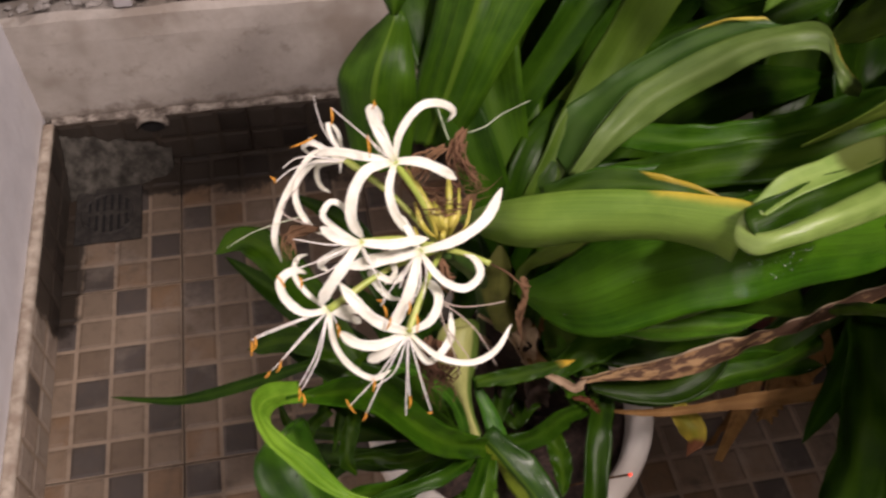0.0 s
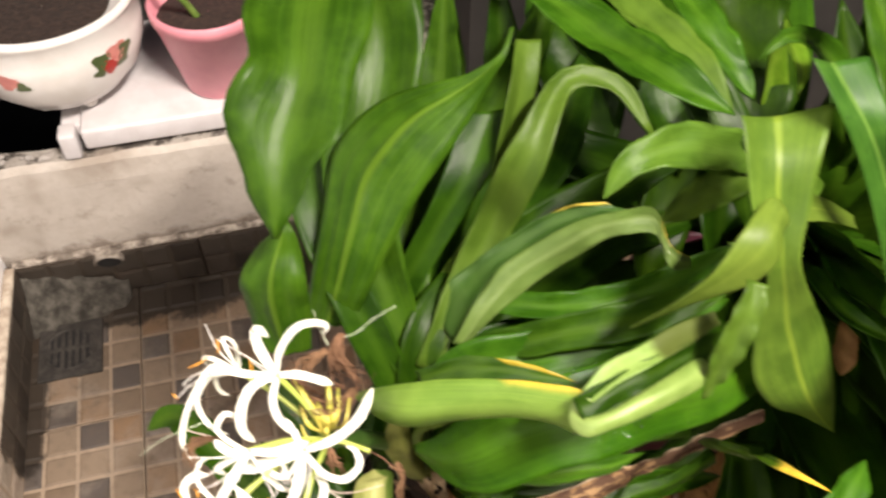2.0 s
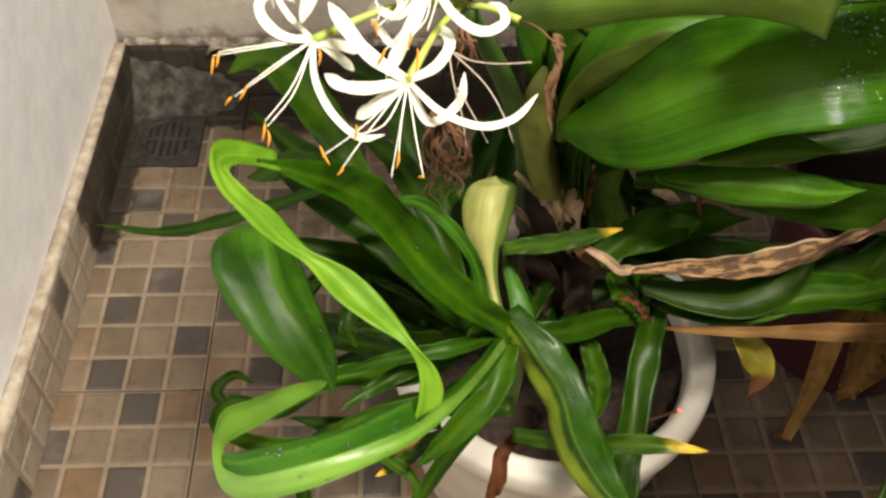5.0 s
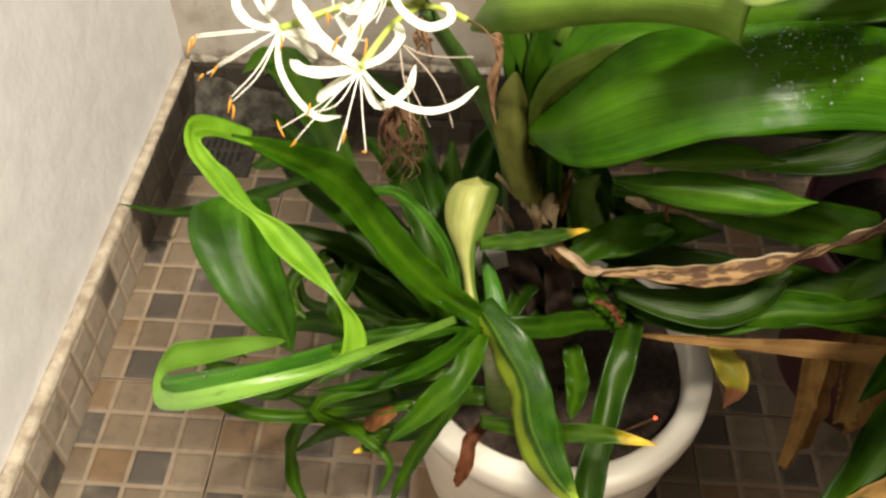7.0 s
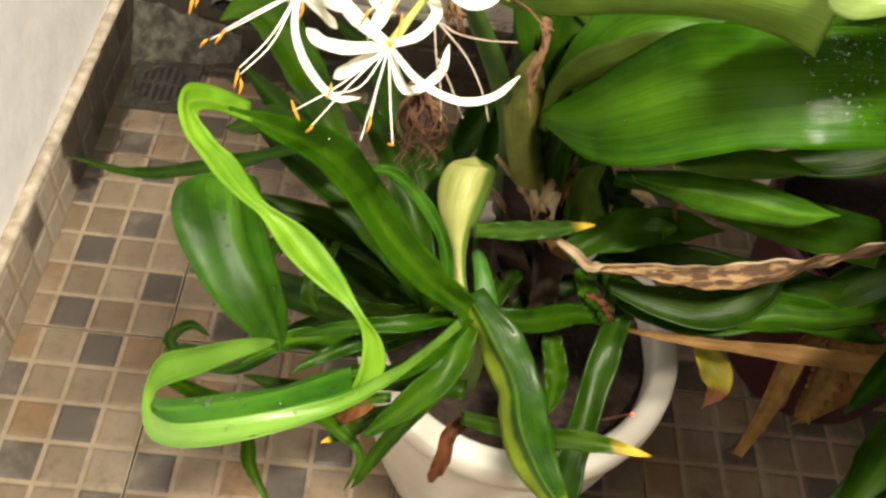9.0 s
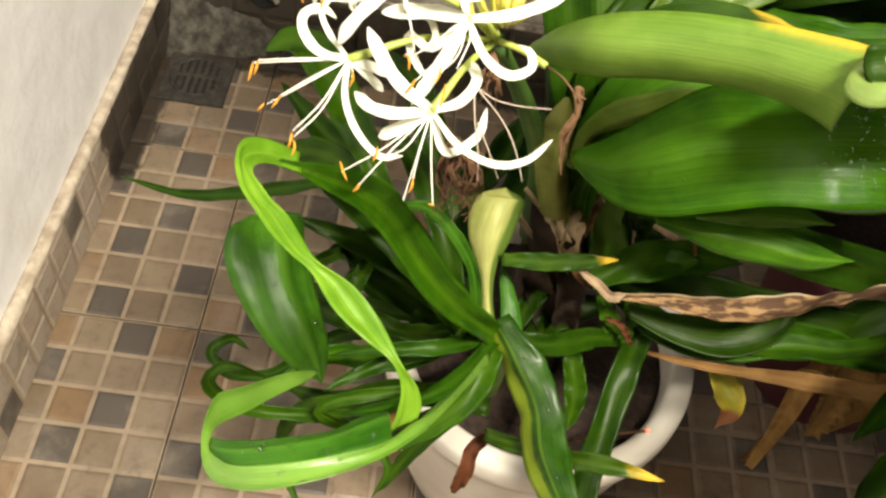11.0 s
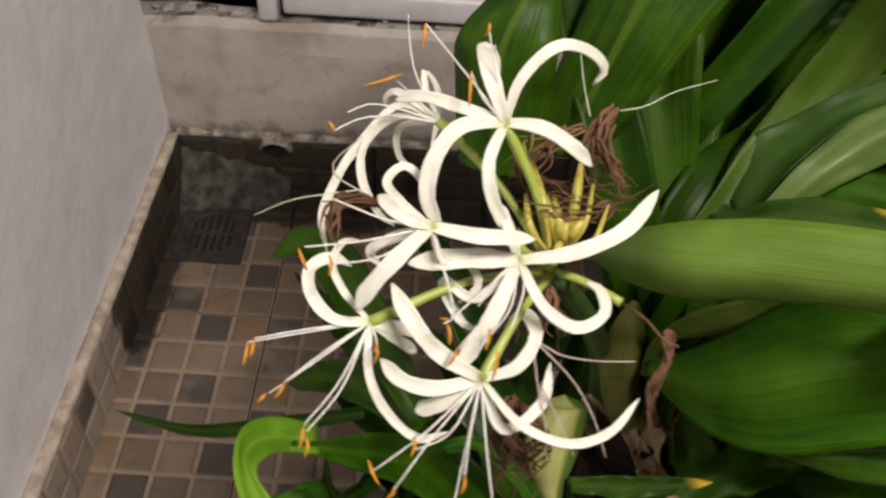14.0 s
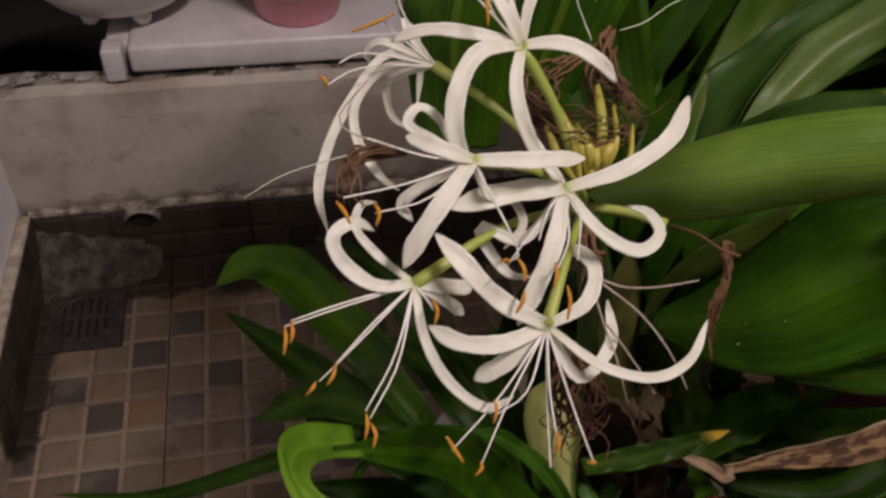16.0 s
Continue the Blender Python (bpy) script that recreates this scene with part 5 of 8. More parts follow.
leaf(crinum, STRAW, 0.014, [(0.347, -0.473, 0.554), (0.36, -0.488, 0.536), (0.373, -0.499, 0.516), (0.4, -0.504, 0.502)], cup=0.6, wave=0.002, label='twisted tan dead leaf', name='dry_leaf')
leaf(crinum, STRAW, (0.003, 0.008, 0.015, 0.018), [(0.42, -0.505, 0.436), (0.469, -0.533, 0.468), (0.552, -0.536, 0.469), (0.648, -0.538, 0.467)], tip=0.02, end=0.95, base=0.6, cup=0.5, label='dead straw-coloured leaf cut straight at its end', name='dry_leaf')
strap(crinum, WETTISH, [(0.405, -0.466, 0.56), (0.448, -0.464, 0.565), (0.493, -0.461, 0.56), (0.541, -0.461, 0.55), (0.599, -0.463, 0.54)], [(0.404, -0.475, 0.555), (0.444, -0.478, 0.55), (0.486, -0.484, 0.54), (0.529, -0.488, 0.53), (0.6, -0.492, 0.52)], belly=-0.12, ribs=3.0, drops=50, label='broad ribbed leaf in the shade of the others')
strap(crinum, WETTISH, [(0.388, -0.538, 0.632), (0.406, -0.537, 0.634), (0.426, -0.535, 0.636), (0.454, -0.536, 0.636), (0.484, -0.541, 0.632), (0.51, -0.541, 0.626)], [(0.39, -0.542, 0.63), (0.408, -0.544, 0.624), (0.429, -0.549, 0.62), (0.457, -0.55, 0.617), (0.487, -0.549, 0.616), (0.512, -0.543, 0.62)], belly=(-0.1, -0.2, -0.2, -0.1), ridge=0.3, ribs=3.0, tip=0.25, drops=40, label='broad ribbed leaf wet with drops')
strap(crinum, WETTISH, [(0.397, -0.563, 0.668), (0.415, -0.553, 0.668), (0.436, -0.544, 0.666), (0.459, -0.542, 0.664), (0.479, -0.548, 0.66)], [(0.398, -0.564, 0.666), (0.42, -0.555, 0.655), (0.442, -0.55, 0.65), (0.463, -0.546, 0.65), (0.482, -0.546, 0.656)], belly=-0.2, ribs=2.0, tip=0.25, drops=24)
strap(crinum, DARK, [(0.412, -0.511, 0.5), (0.447, -0.516, 0.505), (0.486, -0.513, 0.508), (0.513, -0.504, 0.51), (0.539, -0.489, 0.512)], [(0.415, -0.519, 0.495), (0.449, -0.532, 0.49), (0.486, -0.538, 0.49), (0.519, -0.526, 0.495), (0.543, -0.501, 0.505)], belly=0.25, ribs=1.5, drops=30, tip=0.15)
strap(crinum, GREEN, [(0.498, -0.522, 0.485), (0.534, -0.509, 0.492), (0.571, -0.51, 0.492), (0.626, -0.493, 0.49)], [(0.503, -0.527, 0.48), (0.536, -0.527, 0.48), (0.574, -0.52, 0.48), (0.629, -0.505, 0.48)], belly=-0.2, ribs=2.0, drops=16)
strap(crinum, WETTISH, [(0.385, -0.497, 0.515), (0.376, -0.489, 0.53), (0.372, -0.479, 0.545), (0.379, -0.469, 0.553), (0.394, -0.456, 0.55)], [(0.403, -0.496, 0.515), (0.405, -0.489, 0.53), (0.405, -0.476, 0.54), (0.401, -0.465, 0.545), (0.399, -0.455, 0.548)], belly=-0.15, ribs=2.0, drops=14)
strap(crinum, STRAW, [(0.576, -0.498, 0.42), (0.594, -0.491, 0.35), (0.61, -0.486, 0.28), (0.614, -0.492, 0.22)], [(0.599, -0.498, 0.42), (0.609, -0.5, 0.35), (0.623, -0.491, 0.28), (0.622, -0.496, 0.22)], belly=(0.2, 0.4, 0.2, 0.1), ribs=3.0, name='dry_leaf', label='dead straw-coloured leaf hanging down')
strap(crinum, BROWNISH, [(0.622, -0.479, 0.4), (0.636, -0.48, 0.34), (0.649, -0.481, 0.28)], [(0.668, -0.469, 0.4), (0.673, -0.475, 0.34), (0.664, -0.484, 0.28)], belly=0.3, ribs=3.0, wave=0.003, name='dry_leaf', label='dead brown leaf hanging down')
leaf(crinum, AMBER, (0.022, 0.026, 0.018, 0.006), [(0.495, -0.521, 0.45), (0.505, -0.534, 0.44), (0.511, -0.545, 0.432), (0.506, -0.553, 0.409)], tip=0.5, cup=0.4, label='yellowed leaf tip hanging, brown at its end', name='dry_leaf')
leaf(crinum, STRAW, (0.03, 0.03, 0.022, 0.02, 0.014), [(0.657, -0.447, 0.415), (0.639, -0.441, 0.334), (0.662, -0.433, 0.222), (0.673, -0.423, 0.08)], tip=0.3, cup=0.9, wave=0.004, label='dead straw-coloured leaf hanging to the floor', name='dry_leaf')
leaf(crinum, STRAW, 0.012, [(0.648, -0.425, 0.406), (0.652, -0.428, 0.335), (0.66, -0.426, 0.255), (0.678, -0.42, 0.167)], tip=0.3, cup=0.7, wave=0.004, name='dry_leaf')
leaf(crinum, STRAW, (0.04, 0.042, 0.036, 0.02), [(0.704, -0.442, 0.429), (0.697, -0.445, 0.342), (0.699, -0.442, 0.262), (0.7, -0.435, 0.186)], tip=0.4, cup=1.0, wave=0.0025, waves=3, label='dead straw-coloured leaf hanging down', name='dry_leaf')
leaf(crinum, STRAW, 0.022, [(0.701, -0.421, 0.407), (0.694, -0.424, 0.334), (0.713, -0.434, 0.259)], tip=0.4, cup=0.8, wave=0.006, name='dry_leaf')

# ---- young offset in the same pot ----
young = tagged(empty("young_lily", (0.33, -0.47, 0.235)), "young lily offset with glossy bright green curling leaves", "plant")
part("stem", tube(bmesh.new(), [(0.345, -0.45, 0.22), (0.34, -0.48, 0.32), (0.328, -0.53, 0.43), (0.320, -0.553, 0.495)], (0.016, 0.014, 0.011, 0.007), 12, 10), SCAPE, young)
leaf(young, YOUNG, (0.018, 0.022, 0.025, 0.024, 0.02), [(0.318, -0.557, 0.508), (0.272, -0.577, 0.584), (0.232, -0.57, 0.646), (0.200, -0.584, 0.682), (0.184, -0.592, 0.696)], tip=0.25, end=0.25, cup=0.55, fold=True, m=10, base=0.95, roll=(0, 10, 10, 0), drops=70)
strap(young, BRIGHT, [(0.191, -0.578, 0.69), (0.176, -0.583, 0.702), (0.168, -0.594, 0.711), (0.168, -0.609, 0.713), (0.173, -0.622, 0.712), (0.181, -0.632, 0.711), (0.191, -0.644, 0.711), (0.202, -0.654, 0.711), (0.21, -0.659, 0.709), (0.222, -0.673, 0.705), (0.235, -0.681, 0.699), (0.249, -0.688, 0.693), (0.254, -0.694, 0.685), (0.254, -0.702, 0.676), (0.251, -0.709, 0.668)], [(0.194, -0.591, 0.69), (0.18, -0.598, 0.702), (0.176, -0.607, 0.709), (0.177, -0.613, 0.711), (0.182, -0.619, 0.711), (0.188, -0.626, 0.711), (0.196, -0.633, 0.711), (0.205, -0.645, 0.711), (0.212, -0.654, 0.711), (0.229, -0.662, 0.707), (0.241, -0.672, 0.701), (0.254, -0.689, 0.693), (0.261, -0.692, 0.683), (0.264, -0.697, 0.674), (0.262, -0.703, 0.668)], belly=(0.15, 0.25, 0.25, 0.2, 0.1, 0.05, 0.25, 0.25, 0.05, 0.2, 0.2), ridge=0.8, ribs=3.0, label='bright green leaf bent over and twisted')
strap(young, LIMY, [(0.3, -0.623, 0.6), (0.272, -0.694, 0.672), (0.259, -0.712, 0.688), (0.25, -0.724, 0.696), (0.23, -0.734, 0.7), (0.21, -0.739, 0.698), (0.193, -0.738, 0.69), (0.184, -0.729, 0.68), (0.181, -0.72, 0.675), (0.182, -0.713, 0.668), (0.189, -0.7, 0.654), (0.197, -0.683, 0.637), (0.208, -0.664, 0.618), (0.214, -0.654, 0.608)], [(0.302, -0.628, 0.6), (0.271, -0.7, 0.672), (0.261, -0.718, 0.688), (0.249, -0.731, 0.696), (0.231, -0.742, 0.7), (0.212, -0.749, 0.7), (0.197, -0.749, 0.695), (0.185, -0.741, 0.685), (0.179, -0.728, 0.68), (0.177, -0.713, 0.675), (0.178, -0.701, 0.67), (0.186, -0.691, 0.66), (0.198, -0.67, 0.635), (0.212, -0.651, 0.61)], belly=(0.05, 0.1, 0.2, 0.2, 0.1, 0.2, 0.2, 0.1), tip=0.05, ribs=1.5, label='yellow-green leaf bent into a long loop', drops=40)
strap(young, SLEEK, [(0.25, -0.7, 0.672), (0.238, -0.709, 0.68), (0.228, -0.719, 0.688), (0.207, -0.726, 0.69), (0.189, -0.727, 0.686), (0.183, -0.724, 0.68)], [(0.253, -0.721, 0.692), (0.24, -0.729, 0.695), (0.23, -0.734, 0.697), (0.21, -0.739, 0.696), (0.193, -0.738, 0.688), (0.184, -0.731, 0.68)], belly=-0.12, ribs=2.0, label='dark inner face of the looped leaf', drops=30)
strap(young, SLEEK, [(0.168, -0.594, 0.655), (0.161, -0.609, 0.661), (0.162, -0.622, 0.657), (0.169, -0.635, 0.647), (0.182, -0.648, 0.635), (0.198, -0.656, 0.62), (0.215, -0.656, 0.602)], [(0.182, -0.577, 0.64), (0.189, -0.571, 0.63), (0.196, -0.591, 0.63), (0.203, -0.611, 0.628), (0.211, -0.628, 0.622), (0.216, -0.641, 0.614), (0.216, -0.656, 0.602)], belly=(-0.1, -0.18, -0.18, -0.1), tip=0.1, ridge=0.4, ribs=2.5, label='broad dark glossy leaf', drops=90)
leaf(young, SLEEK, 0.009, [(0.233, -0.546, 0.614), (0.258, -0.532, 0.603), (0.288, -0.542, 0.573), (0.298, -0.553, 0.544), (0.301, -0.561, 0.516)], tip=0.3, cup=0.5)
strap(young, HOOD, [(0.306, -0.553, 0.508), (0.303, -0.533, 0.525), (0.296, -0.519, 0.54), (0.289, -0.506, 0.55), (0.288, -0.494, 0.56), (0.293, -0.484, 0.566), (0.304, -0.478, 0.57)], [(0.317, -0.551, 0.508), (0.311, -0.534, 0.525), (0.311, -0.521, 0.54), (0.318, -0.505, 0.55), (0.322, -0.491, 0.556), (0.324, -0.479, 0.56), (0.315, -0.477, 0.568)], belly=(-0.5, -0.5, -0.5, -0.45, -0.4, -0.4, -0.3), tip=0.1, label='pale yellow-green leaf, hooded at its top')
strap(young, SLEEK, [(0.32, -0.551, 0.505), (0.318, -0.533, 0.515), (0.315, -0.517, 0.522), (0.314, -0.507, 0.53)], [(0.336, -0.548, 0.505), (0.33, -0.531, 0.515), (0.323, -0.516, 0.522), (0.316, -0.506, 0.53)], belly=-0.1, tip=0.4)
leaf(young, STRIPED, (0.026, 0.034, 0.035, 0.03, 0.02), [(0.314, -0.553, 0.521), (0.33, -0.575, 0.514), (0.346, -0.603, 0.504), (0.352, -0.634, 0.501), (0.362, -0.662, 0.504), (0.38, -0.689, 0.506)], tip=0.3, base=0.85, cup=-0.45, fold=True, m=10, roll=(25, 25, 20, 10), label='glossy dark leaf with a yellow-green fold', drops=60)
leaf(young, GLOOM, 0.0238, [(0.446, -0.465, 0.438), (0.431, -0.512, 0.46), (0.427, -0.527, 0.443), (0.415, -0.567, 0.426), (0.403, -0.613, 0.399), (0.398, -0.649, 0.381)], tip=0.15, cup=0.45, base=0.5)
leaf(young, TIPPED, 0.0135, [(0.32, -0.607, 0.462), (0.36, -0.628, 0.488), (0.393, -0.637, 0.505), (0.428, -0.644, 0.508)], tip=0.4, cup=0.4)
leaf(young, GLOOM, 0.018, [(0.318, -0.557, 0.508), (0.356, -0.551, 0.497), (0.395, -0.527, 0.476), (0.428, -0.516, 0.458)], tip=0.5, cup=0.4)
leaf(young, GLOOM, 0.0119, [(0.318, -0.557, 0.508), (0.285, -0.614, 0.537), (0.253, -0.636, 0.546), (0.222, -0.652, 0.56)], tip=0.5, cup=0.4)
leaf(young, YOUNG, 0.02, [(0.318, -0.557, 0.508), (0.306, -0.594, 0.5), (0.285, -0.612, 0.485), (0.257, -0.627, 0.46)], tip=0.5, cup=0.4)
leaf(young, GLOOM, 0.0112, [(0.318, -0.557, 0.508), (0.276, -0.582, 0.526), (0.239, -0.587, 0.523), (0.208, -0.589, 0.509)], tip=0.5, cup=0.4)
leaf(young, YOUNG, 0.01, [(0.31, -0.58, 0.486), (0.207, -0.606, 0.467), (0.237, -0.609, 0.437), (0.258, -0.623, 0.424), (0.249, -0.641, 0.407)], tip=0.3, cup=0.5)
leaf(young, YOUNG, 0.011, [(0.273, -0.601, 0.468), (0.195, -0.604, 0.449), (0.151, -0.609, 0.463), (0.134, -0.607, 0.488), (0.147, -0.604, 0.508), (0.173, -0.605, 0.499)], tip=0.3, cup=0.5)
leaf(young, YOUNG, 0.013, [(0.259, -0.586, 0.456), (0.189, -0.582, 0.409), (0.175, -0.596, 0.344), (0.195, -0.625, 0.317)], tip=0.3, cup=0.5)
leaf(young, YOUNG, 0.013, [(0.311, -0.588, 0.478), (0.275, -0.596, 0.393), (0.253, -0.608, 0.33)], tip=0.4, cup=0.5)
leaf(young, DARK, 0.01, [(0.2, -0.512, 0.593), (0.155, -0.505, 0.565), (0.098, -0.496, 0.537), (0.044, -0.478, 0.524)], tip=0.7, cup=0.4)
leaf(young, YOUNG, (0.02, 0.028, 0.026), [(0.231, -0.518, 0.595), (0.205, -0.481, 0.617), (0.174, -0.429, 0.618), (0.156, -0.414, 0.613), (0.136, -0.416, 0.602)], tip=0.3, cup=0.4)
leaf(young, YOUNG, 0.02, [(0.231, -0.518, 0.595), (0.186, -0.492, 0.593), (0.153, -0.484, 0.574)], tip=0.4, cup=0.4)
leaf(young, DARK, 0.014, [(0.299, -0.513, 0.429), (0.234, -0.507, 0.476), (0.203, -0.501, 0.508), (0.189, -0.526, 0.503)], tip=0.45, cup=0.45)
leaf(young, YOUNG, 0.014, [(0.299, -0.513, 0.429), (0.259, -0.493, 0.447), (0.221, -0.48, 0.46), (0.202, -0.511, 0.437)], tip=0.45, cup=0.45)
leaf(young, DARK, 0.02, [(0.298, -0.52, 0.449), (0.257, -0.502, 0.491), (0.214, -0.502, 0.519), (0.167, -0.501, 0.536)], tip=0.45, cup=0.45)
leaf(young, YOUNG, 0.02, [(0.303, -0.522, 0.447), (0.282, -0.503, 0.488), (0.244, -0.493, 0.524), (0.201, -0.479, 0.537)], tip=0.45, cup=0.45)
leaf(young, DARK, 0.014, [(0.3, -0.503, 0.411), (0.211, -0.503, 0.392), (0.151, -0.528, 0.352), (0.108, -0.528, 0.355)], tip=0.45, cup=0.45)
leaf(young, YOUNG, 0.018, [(0.307, -0.521, 0.447), (0.253, -0.554, 0.451), (0.207, -0.566, 0.47), (0.175, -0.594, 0.477)], tip=0.45, cup=0.45)
leaf(young, RUST, 0.013, [(0.261, -0.603, 0.464), (0.249, -0.608, 0.457), (0.239, -0.606, 0.442)], tip=0.5, cup=0.5, name='dry_leaf', label='small orange dying leaf')
leaf(young, TIPPED, 0.01, [(0.266, -0.601, 0.439), (0.248, -0.608, 0.428), (0.23, -0.614, 0.419)], tip=0.5, cup=0.5)
leaf(young, RUST, 0.014, [(0.324, -0.600, 0.446), (0.314, -0.610, 0.440), (0.312, -0.621, 0.431), (0.305, -0.631, 0.410)], cup=0.7, tip=0.4, wave=0.002, label='shrivelled brown leaf over the rim', name='dry_leaf')
leaf(young, DARK, 0.03, [(0.296, -0.542, 0.493), (0.255, -0.522, 0.54), (0.215, -0.501, 0.56), (0.171, -0.472, 0.562)], tip=0.45, cup=0.45)
leaf(young, YOUNG, 0.02, [(0.291, -0.518, 0.462), (0.259, -0.488, 0.463), (0.22, -0.468, 0.456), (0.181, -0.46, 0.437)], tip=0.45, cup=0.45)
leaf(young, DARK, 0.022, [(0.287, -0.525, 0.509), (0.269, -0.49, 0.541), (0.244, -0.447, 0.554), (0.22, -0.42, 0.552)], tip=0.45, cup=0.45)
leaf(young, DARK, 0.024, [(0.29, -0.506, 0.5), (0.279, -0.469, 0.533), (0.265, -0.424, 0.547)], tip=0.45, cup=0.45)
leaf(young, YOUNG, 0.024, [(0.307, -0.498, 0.479), (0.292, -0.461, 0.513), (0.289, -0.419, 0.55)], tip=0.45, cup=0.45)
leaf(young, YOUNG, 0.014, [(0.295, -0.5, 0.424), (0.225, -0.486, 0.413), (0.167, -0.46, 0.398), (0.159, -0.432, 0.41)], tip=0.45, cup=0.45)
leaf(young, YOUNG, 0.012, [(0.291, -0.496, 0.401), (0.217, -0.46, 0.41), (0.205, -0.435, 0.432), (0.224, -0.423, 0.442)], tip=0.45, cup=0.45)
leaf(young, DARK, 0.02, [(0.323, -0.583, 0.456), (0.257, -0.573, 0.441), (0.214, -0.574, 0.415), (0.167, -0.56, 0.403)], tip=0.45, cup=0.45)
leaf(young, YOUNG, 0.016, [(0.311, -0.558, 0.425), (0.272, -0.563, 0.369), (0.203, -0.546, 0.333), (0.159, -0.544, 0.284)], tip=0.45, cup=0.45)
leaf(young, YOUNG, 0.02, [(0.391, -0.505, 0.416), (0.395, -0.539, 0.411), (0.389, -0.571, 0.41)], tip=0.45, cup=0.45)
leaf(young, DARK, 0.02, [(0.296, -0.531, 0.45), (0.243, -0.522, 0.433), (0.187, -0.504, 0.426), (0.142, -0.501, 0.403)], tip=0.45, cup=0.45)
leaf(young, DARK, 0.03, [(0.304, -0.505, 0.446), (0.227, -0.437, 0.483), (0.176, -0.391, 0.5), (0.132, -0.35, 0.511)], tip=0.45, cup=0.45)
leaf(young, DARK, 0.03, [(0.312, -0.486, 0.436), (0.27, -0.403, 0.485), (0.237, -0.337, 0.519), (0.194, -0.301, 0.525)], tip=0.45, cup=0.45)
leaf(young, DARK, 0.02, [(0.338, -0.515, 0.462), (0.363, -0.472, 0.473), (0.382, -0.471, 0.499)], tip=0.45, cup=0.45)
leaf(young, DARK, 0.024, [(0.353, -0.512, 0.437), (0.385, -0.481, 0.437), (0.42, -0.472, 0.443)], tip=0.45, cup=0.45)
leaf(young, YOUNG, 0.012, [(0.205, -0.51, 0.514), (0.188, -0.522, 0.512), (0.181, -0.54, 0.505), (0.194, -0.553, 0.494)], tip=0.4, cup=0.5, drops=10)
leaf(young, YOUNG, 0.015, [(0.226, -0.505, 0.503), (0.22, -0.521, 0.504), (0.213, -0.542, 0.494), (0.219, -0.551, 0.481)], tip=0.4, cup=0.5, drops=10)
leaf(young, YOUNG, 0.014, [(0.296, -0.54, 0.484), (0.258, -0.547, 0.482), (0.233, -0.542, 0.487), (0.212, -0.54, 0.49)], tip=0.4, cup=0.5, drops=10)
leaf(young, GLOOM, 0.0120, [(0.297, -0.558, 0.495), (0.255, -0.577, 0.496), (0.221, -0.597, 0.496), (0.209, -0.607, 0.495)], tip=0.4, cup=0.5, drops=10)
leaf(young, YOUNG, 0.009, [(0.164, -0.585, 0.459), (0.14, -0.585, 0.46), (0.127, -0.575, 0.469), (0.138, -0.564, 0.47), (0.15, -0.566, 0.462)], tip=0.4, cup=0.5, drops=10)
leaf(young, YOUNG, 0.018, [(0.294, -0.52, 0.474), (0.272, -0.499, 0.492), (0.25, -0.49, 0.501), (0.229, -0.488, 0.497)], tip=0.4, cup=0.5, drops=10)

# ---- neighbouring lily in the maroon pot ----
neighbour = tagged(empty("strap_leaf_lily", (0.84, -0.22, 0.23)), "large crinum lily without flowers, its strap leaves arching and bent", "plant")
part("stem", tube(bmesh.new(), [(0.84, -0.22, 0.2), (0.83, -0.235, 0.36), (0.80, -0.27, 0.52)], (0.04, 0.034, 0.025), 10, 12), TRUNK, neighbour)
strap(neighbour, KEELED, [(0.547, -0.476, 0.9), (0.545, -0.495, 0.885), (0.546, -0.515, 0.86), (0.556, -0.531, 0.83), (0.564, -0.537, 0.79), (0.565, -0.545, 0.75), (0.57, -0.554, 0.72), (0.586, -0.561, 0.695), (0.621, -0.561, 0.665), (0.655, -0.568, 0.637)], [(0.608, -0.479, 0.9), (0.591, -0.503, 0.885), (0.584, -0.518, 0.86), (0.577, -0.536, 0.83), (0.596, -0.543, 0.79), (0.621, -0.541, 0.75), (0.63, -0.554, 0.72), (0.636, -0.564, 0.695), (0.646, -0.567, 0.665), (0.656, -0.568, 0.637)], belly=(0.25, 0.2, 0.05, -0.1, -0.12, -0.1), ridge=0.5, label='pale leaf creased square and hanging down')
strap(neighbour, LIGHT, [(0.654, -0.49, 0.8), (0.623, -0.49, 0.825), (0.59, -0.496, 0.845), (0.562, -0.508, 0.86), (0.532, -0.53, 0.86), (0.514, -0.54, 0.84), (0.492, -0.541, 0.815), (0.475, -0.531, 0.785)], [(0.65, -0.501, 0.8), (0.617, -0.505, 0.82), (0.587, -0.513, 0.835), (0.563, -0.528, 0.85), (0.552, -0.545, 0.845), (0.54, -0.547, 0.83), (0.51, -0.539, 0.81), (0.476, -0.531, 0.784)], belly=(0.1, 0.1, -0.15, 0.0, 0.1), label='yellow-green leaf bent over to a point')
leaf(neighbour, PALE, 0.019, [(0.531, -0.558, 0.847), (0.523, -0.569, 0.836), (0.512, -0.578, 0.813), (0.501, -0.586, 0.777)], tip=0.6, cup=0.3)
strap(neighbour, KEELED_DEEP, [(0.586, -0.47, 0.93), (0.596, -0.495, 0.91), (0.618, -0.511, 0.87), (0.634, -0.53, 0.83), (0.654, -0.546, 0.78), (0.682, -0.57, 0.71)], [(0.63, -0.465, 0.92), (0.632, -0.502, 0.9), (0.646, -0.522, 0.865), (0.66, -0.542, 0.825), (0.682, -0.554, 0.775), (0.698, -0.574, 0.71)], belly=0.16, ridge=0.8, tip=0.3, label='long arching leaf with a pale midrib', drops=20)
